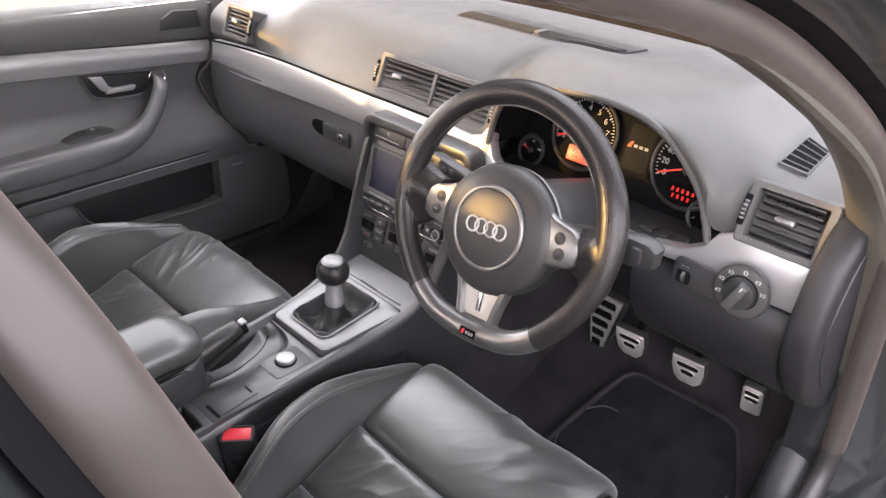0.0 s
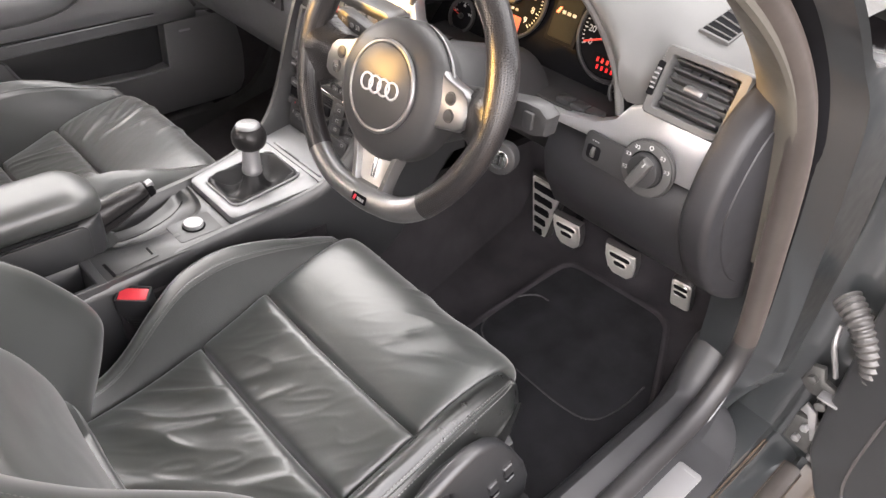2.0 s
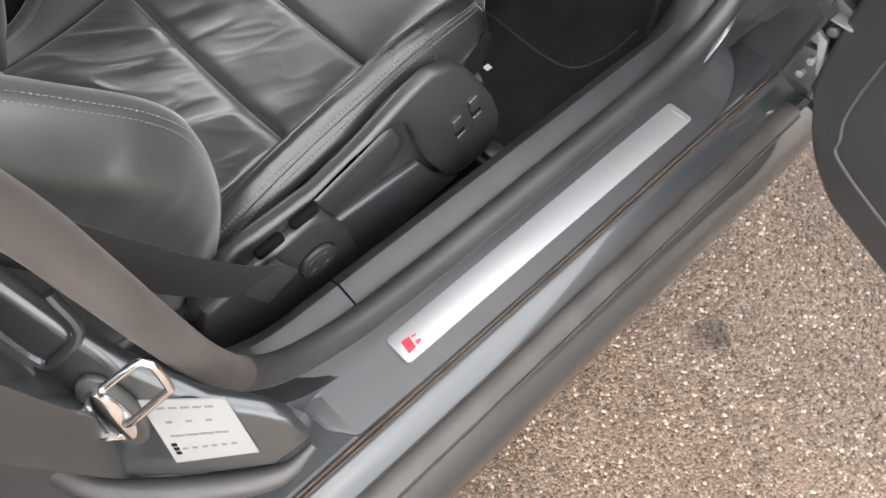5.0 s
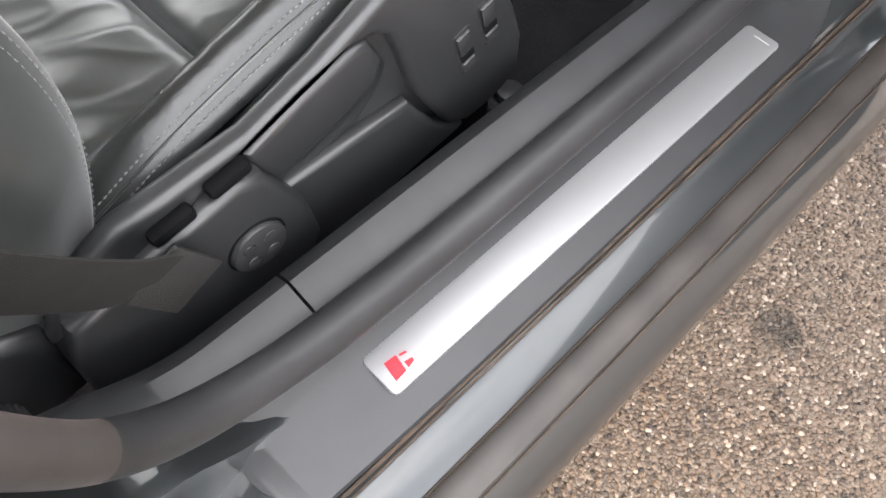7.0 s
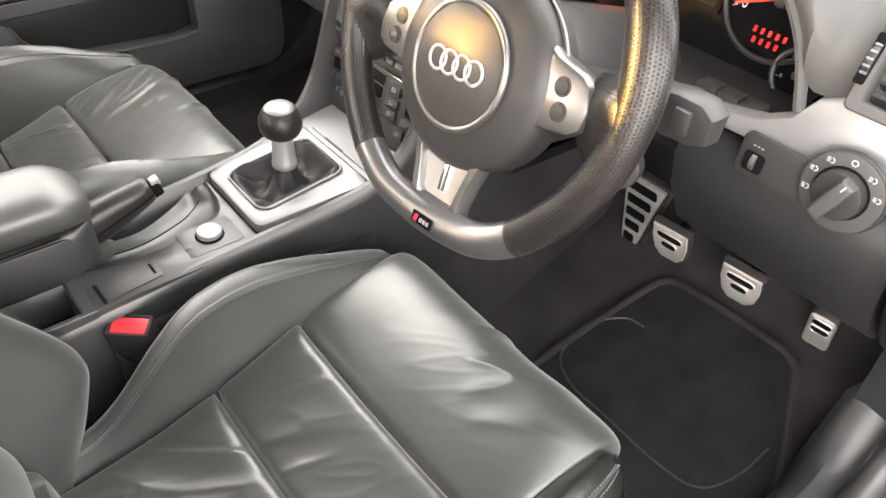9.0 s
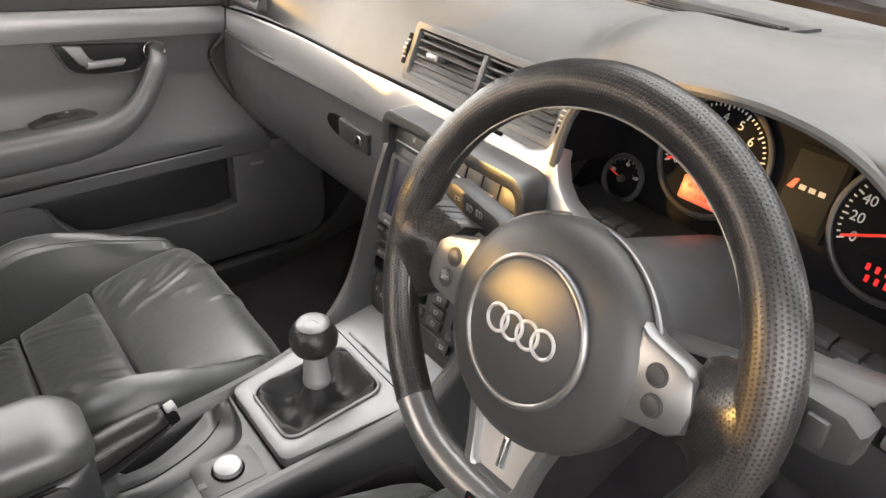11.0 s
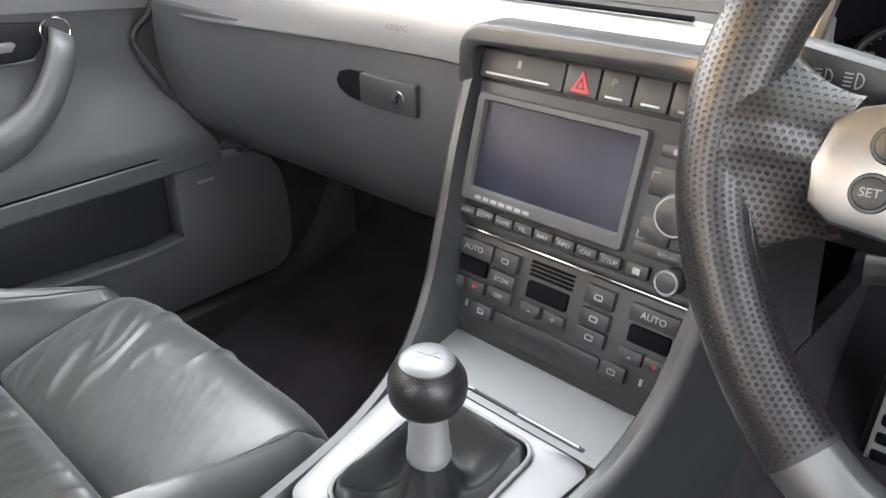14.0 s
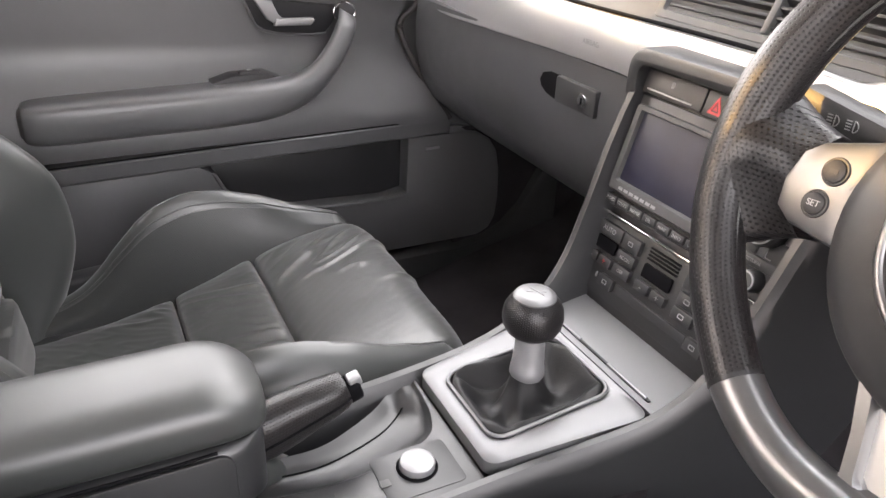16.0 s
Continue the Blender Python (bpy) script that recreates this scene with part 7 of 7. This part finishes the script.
        up = Vector((1, 0, 0)).cross(t).normalized()
        k = i / 63 * 9
        e = 0.52 + 0.48 * smooth01((k - 3) / 3)
        rings.append([p + Vector((1, 0, 0)) * wide_(k) * math.copysign(abs(math.cos(a)) ** e, math.cos(a)) + up * tall(k) * math.copysign(abs(math.sin(a)) ** e, math.sin(a)) for a in np.linspace(0, 2 * math.pi, 28, endpoint=False)])
    part("armrest", loft(rings), DOORTRIM_LIT, d, "padded black armrest that turns up into the pull handle", sharp=70)
    rg = [(-0.768 + 0.006, 0.075 + 0.019 * math.cos(a), 0.818 + 0.017 * math.sin(a)) for a in np.linspace(0, 2 * math.pi, 24, endpoint=False)]
    part("handle_ring", tube(rg, 0.0014, 6, closed=True), CHROME, d)
    part("handle_bowl", prism([(0.070, 0.828), (-0.090, 0.846), (-0.082, 0.828), (-0.072, 0.804), (-0.060, 0.794), (-0.035, 0.787), (0.02, 0.783), (0.044, 0.784), (0.058, 0.797)], "x", -0.786, -0.774, 0.004), KNEE_SHADE, d, "black handle bowl")
    part("bowl_rim", tube(spline([(-0.778, -0.091, 0.847), (-0.776, -0.083, 0.827), (-0.776, -0.073, 0.803), (-0.776, -0.060, 0.7925), (-0.776, -0.03, 0.7855), (-0.776, 0.02, 0.7815), (-0.776, 0.046, 0.783)], 40), 0.0022, 8), DOORTRIM_LIT, d)
    part("door_handle", join(prism([(-0.076, 0.845), (-0.047, 0.841), (-0.037, 0.819), (-0.030, 0.813), (-0.040, 0.802), (-0.056, 0.812)], "x", -0.772, -0.761, 0.003), prism([(-0.042, 0.813), (0.020, 0.8115), (0.023, 0.808), (0.016, 0.800), (-0.046, 0.8015)], "x", -0.770, -0.758, 0.003)), SILVER, d, "satin silver inner door handle")
    ws = part("window_switch_panel", prism([(-0.045, 0.722), (-0.070, 0.732), (-0.125, 0.731), (-0.158, 0.722), (-0.14, 0.700), (-0.06, 0.698)], "x", -0.79, -0.738, 0.005), SHROUD, d, "black window switch plate")
    part("window_switch", rbox((-0.750, -0.095, 0.7325), (0.016, 0.034, 0.008), 0.003), PANEL, ws)
    part("switch_mark", rbox((-0.7500, -0.095, 0.7368), (0.005, 0.006, 0.0006), 0), WHITE, ws)
    # speaker grille at the back and front edge strip
    part("edge_strip", tube(spline([(-0.760, 0.225, 0.965), (-0.762, 0.216, 0.84), (-0.774, 0.186, 0.80), (-0.772, 0.184, 0.775), (-0.762, 0.201, 0.73), (-0.742, 0.241, 0.66), (-0.728, 0.266, 0.622)], 24), 0.006, 8), RUBBER, d)


build_passenger_door()


def build_driver_door():
    th = radians(68)
    o = Vector((0.885, 0.43, 0))
    m = face_frame(o, (math.sin(th), -math.cos(th), 0), (0, 0, 1))
    d = thing("driver_door", "open driver's door with dark grey inner trim", "car door", o)
    low = spline([(-0.035, 0.75, 0), (-0.03, 0.55, 0), (-0.022, 0.42, 0), (0.000, 0.375, 0), (0.035, 0.330, 0), (0.09, 0.295, 0), (0.16, 0.285, 0), (0.45, 0.285, 0)], 40)
    out = [(p.x, p.y) for p in low] + [(0.95, 0.30), (0.95, 0.96), (-0.03, 0.94)]
    part("inner_trim", prism(out, "z", 0.0, 0.035, 0.012, 3), PLASTIC, d, "smooth dark grey door trim", m=m)
    part("door_shell", prism([(x * 0.99 + 0.02, y + 0.015) for x, y in out], "z", -0.10, -0.002, 0.01), PAINT, d, m=m)
    ins = spline([(0.055, 0.62, 0.036), (0.05, 0.45, 0.036), (0.065, 0.385, 0.036), (0.12, 0.35, 0.036), (0.5, 0.345, 0.036)], 40)
    part("pocket_line", tube(ins, 0.003, 8), RUBBER, d, m=m)
    # hinge, check strap and cable boot at the pillar
    part("hinge_leaf", prism([(0.815, 0.385), (0.862, 0.378), (0.872, 0.40), (0.868, 0.43), (0.845, 0.445), (0.818, 0.438)], "y", 0.418, 0.432, 0.003), HINGE, d)
    part("hinge_pin", cyl((0.866, 0.421, 0.408), 0.0075, 0.070, "z", 16, 0.002), HINGE_METAL, d, "worn metal hinge pin")
    part("hinge_knuckle", cyl((0.866, 0.421, 0.402), 0.0115, 0.026, "z", 18, 0.002), HINGE, d)
    for bx, bz in ((0.834, 0.402), (0.838, 0.428)):
        part("bolt", cyl((bx, 0.414, bz), 0.0065, 0.010, "y", 6, 0.001), HINGE_METAL, d, "hexagon bolt")
    part("check_strap", prism([(0.820, 0.452), (0.832, 0.450), (0.852, 0.408), (0.858, 0.412), (0.842, 0.462), (0.824, 0.470)], "y", 0.416, 0.424, 0.002), HINGE_METAL, d, "grey metal door check arm")
    part("bracket", prism([(0.800, 0.500), (0.806, 0.535), (0.822, 0.540), (0.830, 0.520), (0.852, 0.514), (0.866, 0.496), (0.860, 0.468), (0.842, 0.472), (0.836, 0.490), (0.818, 0.486)], "y", 0.420, 0.432, 0.003), HINGE, d, "grey metal check bracket")
    part("roller", cyl((0.842, 0.412, 0.486), 0.008, 0.016, "y", 18, 0.002), HINGE, d)
    part("bolt", cyl((0.815, 0.416, 0.516), 0.0075, 0.010, "y", 6, 0.001), HINGE, d)
    part("bracket_flange", rbox((0.848, 0.410, 0.505), (0.030, 0.022, 0.004), 0.001), HINGE_METAL, d)
    part("cable", tube(spline([(0.812, 0.425, 0.618), (0.818, 0.415, 0.59), (0.830, 0.418, 0.56), (0.838, 0.424, 0.535)], 16), 0.0042, 8), HINGE_METAL, d, "grey cable sleeve")
    part("hinge_pillar", prism([(0.70, 0.30), (0.876, 0.30), (0.876, 0.95), (0.70, 1.0)], "y", 0.452, 0.475, 0.006), PAINT, car_body, "dark painted hinge pillar")
    b = thing("cable_boot", "ribbed black rubber cable boot between pillar and door", "cable boot", (0.85, 0.42, 0.62))
    pb = spline([(0.80, 0.43, 0.66), (0.835, 0.41, 0.645), (0.865, 0.405, 0.61), (0.885, 0.415, 0.56)], 90)
    part("bellows", tube(pb, [0.0185 + 0.0020 * math.sin(k * 1.05) - 0.004 * (k / 90) for k in range(90)], 18), BOOT, b)


build_driver_door()


PILLAR = Matrix(((0.643, -0.195, 0.740, 0.785), (0.765, 0.172, -0.620, -0.480), (-0.006, 0.966, 0.260, 0.600), (0, 0, 0, 1)))  # the jamb face: along, up, out


def build_striker():
    part("pillar_jamb", prism([(-0.100, 0.215), (-0.092, 0.182), (-0.070, 0.142), (-0.038, 0.088), (0.006, 0.044), (0.040, 0.032), (0.058, 0.018), (0.070, -0.012), (0.044, -0.044), (-0.028, -0.055), (-0.089, -0.046), (-0.118, 0.013), (-0.122, 0.08), (-0.146, 0.215)], "z", -0.018, 0.0, 0.008, 4), PAINT, car_body, "glossy dark painted door jamb", m=PILLAR)
    rim = spline([(0.072, -0.034, -0.012), (0.042, -0.056, 0.000), (-0.028, -0.064, 0.004), (-0.094, -0.054, 0.004), (-0.126, 0.010, 0.004), (-0.130, 0.08, 0.004), (-0.163, 0.27, 0.004)], 60)
    part("jamb_flange", tube(rim, [0.004 + 0.007 * smooth01(k / 14) for k in range(60)], 12, up=(0, 0, 1)), RUBBER, car_body, m=PILLAR)
    part("jamb_pressing", tube(spline([(-0.105, 0.135, 0), (-0.085, 0.10, 0.002), (-0.070, 0.105, 0.002), (-0.052, 0.130, 0.002), (-0.060, 0.16, 0)], 24), 0.004, 8), PAINT, car_body, m=PILLAR)
    s = thing("door_striker", "bright metal striker loop on the door pillar", "door striker", (0.75, -0.51, 0.63))
    pl = [(-0.054 + 0.018 * math.cos(a) - 0.006 * math.sin(a), 0.046 + 0.040 * math.sin(a)) for a in np.linspace(0, 2 * math.pi, 28, endpoint=False)]
    part("plate", prism(pl, "z", 0.0, 0.006, 0.002), HINGE, s, "dull oval plate", m=PILLAR)
    part("washer", prism([(-0.054 + (x + 0.054) * 0.7, 0.046 + (y - 0.046) * 0.7) for x, y in pl], "z", 0.005, 0.010, 0.002), CHROME, s, m=PILLAR)
    lp = spline([(-0.056, 0.066, 0.004), (-0.036, 0.110, 0.033), (-0.031, 0.118, 0.035), (-0.010, 0.1365, 0.035), (-0.004, 0.137, 0.035), (0.000, 0.132, 0.035), (0.003, 0.114, 0.035), (0.000, 0.108, 0.035), (-0.027, 0.079, 0.034), (-0.033, 0.072, 0.030), (-0.048, 0.036, 0.004)], 60)
    part("loop", tube(lp, 0.0028, 10), CHROME, s, "polished wire loop", m=PILLAR)
    for x, y in ((-0.086, 0.052), (-0.074, 0.016)):
        part("bolt", tube([(x, y, 0.004), (x + 0.022, y + 0.008, 0.008)], 0.0036, 8), CHROME, s, m=PILLAR)
    l = thing("tyre_label", "silver information sticker on the door pillar", "sticker", (0.785, -0.48, 0.61))
    q = [(-0.037, 0.054), (0.020, 0.052), (0.033, -0.018), (-0.029, -0.027)]
    part("backing", prism(q, "z", 0.0005, 0.0016), LABEL, l, m=PILLAR)

    def at(a, b):
        top = (q[0][0] + (q[1][0] - q[0][0]) * a, q[0][1] + (q[1][1] - q[0][1]) * a)
        bot = (q[3][0] + (q[2][0] - q[3][0]) * a, q[3][1] + (q[2][1] - q[3][1]) * a)
        return (top[0] + (bot[0] - top[0]) * b, top[1] + (bot[1] - top[1]) * b)
    for r, (w, cnt) in enumerate(((0.10, 5), (0.07, 3), (0.16, 4), (0.06, 6))):
        for k in range(cnt):
            x, y = at(0.2 + 0.7 * k / cnt, 0.12 + 0.22 * r)
            part("print_bar", rbox((x, y, 0.0017), (w * 0.06, 0.0022, 0.0004), 0), INK, l, m=PILLAR)
    for k in range(3):
        x, y = at(0.10, 0.70 + 0.07 * k)
        part("print_bar", rbox((x, y, 0.0017), (0.004, 0.004, 0.0004), 0), DARK, l, m=PILLAR)


build_striker()

# ---------------------------------------------------------------- outside
def stone_material(name, island):
    m = bpy.data.materials.new(name)
    m.use_nodes = True
    nt = m.node_tree
    bs = nt.nodes["Principled BSDF"]
    bs.inputs["Roughness"].default_value = 0.75
    if island:
        src = nt.nodes.new("ShaderNodeNewGeometry").outputs["Random Per Island"]
    else:
        v = nt.nodes.new("ShaderNodeTexVoronoi")
        v.inputs["Scale"].default_value = 170
        co = nt.nodes.new("ShaderNodeTexCoord")
        nt.links.new(co.outputs["Object"], v.inputs["Vector"])
        sp = nt.nodes.new("ShaderNodeSeparateColor")
        nt.links.new(v.outputs["Color"], sp.inputs[0])
        src = sp.outputs[0]
        bp = nt.nodes.new("ShaderNodeBump")
        bp.inputs["Distance"].default_value = 0.004
        nt.links.new(v.outputs["Distance"], bp.inputs["Height"])
        bp.invert = True
        nt.links.new(bp.outputs[0], bs.inputs["Normal"])
    r = nt.nodes.new("ShaderNodeValToRGB")
    r.color_ramp.interpolation = 'CONSTANT'
    cols = [(0.0, (0.100, 0.070, 0.050)), (0.25, (0.125, 0.090, 0.066)), (0.45, (0.062, 0.045, 0.033)), (0.6, (0.150, 0.112, 0.083)), (0.78, (0.095, 0.073, 0.056)), (0.9, (0.26, 0.212, 0.171)), (0.96, (0.030, 0.022, 0.018))]
    r.color_ramp.elements[0].color = (*cols[0][1], 1)
    r.color_ramp.elements[1].position, r.color_ramp.elements[1].color = cols[1][0], (*cols[1][1], 1)
    for p, c in cols[2:]:
        r.color_ramp.elements.new(p).color = (*c, 1)
    nt.links.new(src, r.inputs[0])
    # an oil spot with a ragged edge, and broad worn patches
    g = nt.nodes.new("ShaderNodeNewGeometry")
    n = nt.nodes.new("ShaderNodeTexNoise")
    n.inputs["Scale"].default_value = 38
    nt.links.new(g.outputs["Position"], n.inputs["Vector"])
    off = nt.nodes.new("ShaderNodeVectorMath")
    off.operation = 'DISTANCE'
    nt.links.new(g.outputs["Position"], off.inputs[0])
    off.inputs[1].default_value = (0.978, 0.243, 0.0)
    ad = nt.nodes.new("ShaderNodeMath")
    ad.operation = 'MULTIPLY_ADD'
    nt.links.new(n.outputs["Fac"], ad.inputs[0])
    ad.inputs[1].default_value = -0.062
    nt.links.new(off.outputs["Value"], ad.inputs[2])
    mr = nt.nodes.new("ShaderNodeMapRange")
    mr.inputs["From Min"].default_value, mr.inputs["From Max"].default_value = -0.012, 0.012
    mr.inputs["To Min"].default_value = 0.42
    nt.links.new(ad.outputs[0], mr.inputs["Value"])
    n2 = nt.nodes.new("ShaderNodeTexNoise")
    n2.inputs["Scale"].default_value = 4
    nt.links.new(g.outputs["Position"], n2.inputs["Vector"])
    m2 = nt.nodes.new("ShaderNodeMapRange")
    m2.inputs["From Min"].default_value, m2.inputs["From Max"].default_value = 0.3, 0.7
    m2.inputs["To Min"].default_value, m2.inputs["To Max"].default_value = 0.82, 1.12
    nt.links.new(n2.outputs["Fac"], m2.inputs["Value"])
    mm = nt.nodes.new("ShaderNodeMath")
    mm.operation = 'MULTIPLY'
    nt.links.new(mr.outputs[0], mm.inputs[0])
    nt.links.new(m2.outputs[0], mm.inputs[1])
    sc = nt.nodes.new("ShaderNodeVectorMath")
    sc.operation = 'SCALE'
    nt.links.new(r.outputs[0], sc.inputs[0])
    nt.links.new(mm.outputs[0], sc.inputs["Scale"])
    nt.links.new(sc.outputs[0], bs.inputs["Base Color"])
    return m


def build_ground():
    g = part("ground", sheet(lambda u, v: ((u - 0.5) * 400, (v - 0.5) * 400, 0), 2, 2), stone_material("bound gravel", False))
    tagged(g, "pale brown resin-bound gravel driveway", "ground", "", "structure")
    ico = bmesh.new()
    bmesh.ops.create_icosphere(ico, subdivisions=1, radius=1.0)
    ico.verts.ensure_lookup_table()
    bv = np.array([v.co[:] for v in ico.verts])
    bf = np.array([[v.index for v in f.verts] for f in ico.faces])
    ico.free()
    rng = np.random.default_rng(5)
    st = 0.0056
    gx, gy = np.meshgrid(np.arange(0.84, 1.46, st), np.arange(-0.62, 1.02, st))
    n = gx.size
    px = gx.ravel() + rng.uniform(-0.45, 0.45, n) * st
    py = gy.ravel() + rng.uniform(-0.45, 0.45, n) * st
    sz = rng.uniform(0.0022, 0.0042, n)[:, None] * rng.uniform(0.75, 1.3, (n, 3)) * np.array([1, 1, 0.75])
    a = rng.uniform(0, 6.28, n)
    v = bv[None] * sz[:, None, :] * rng.uniform(0.85, 1.15, (n, len(bv), 1))
    c, s = np.cos(a)[:, None], np.sin(a)[:, None]
    w = np.stack([v[..., 0] * c - v[..., 1] * s + px[:, None], v[..., 0] * s + v[..., 1] * c + py[:, None], v[..., 2] + rng.uniform(-0.0005, 0.0012, n)[:, None]], -1)
    f = (bf[None] + (np.arange(n) * len(bv))[:, None, None]).reshape(-1, 3)
    me = bpy.data.meshes.new("gravel")
    me.from_pydata(w.reshape(-1, 3).tolist(), [], f.tolist())
    me.materials.append(stone_material("gravel stones", True))
    ob = new("gravel", me)
    tagged(ob, "small brown and grey stones bound in resin", "gravel", "", "stuff")


build_ground()
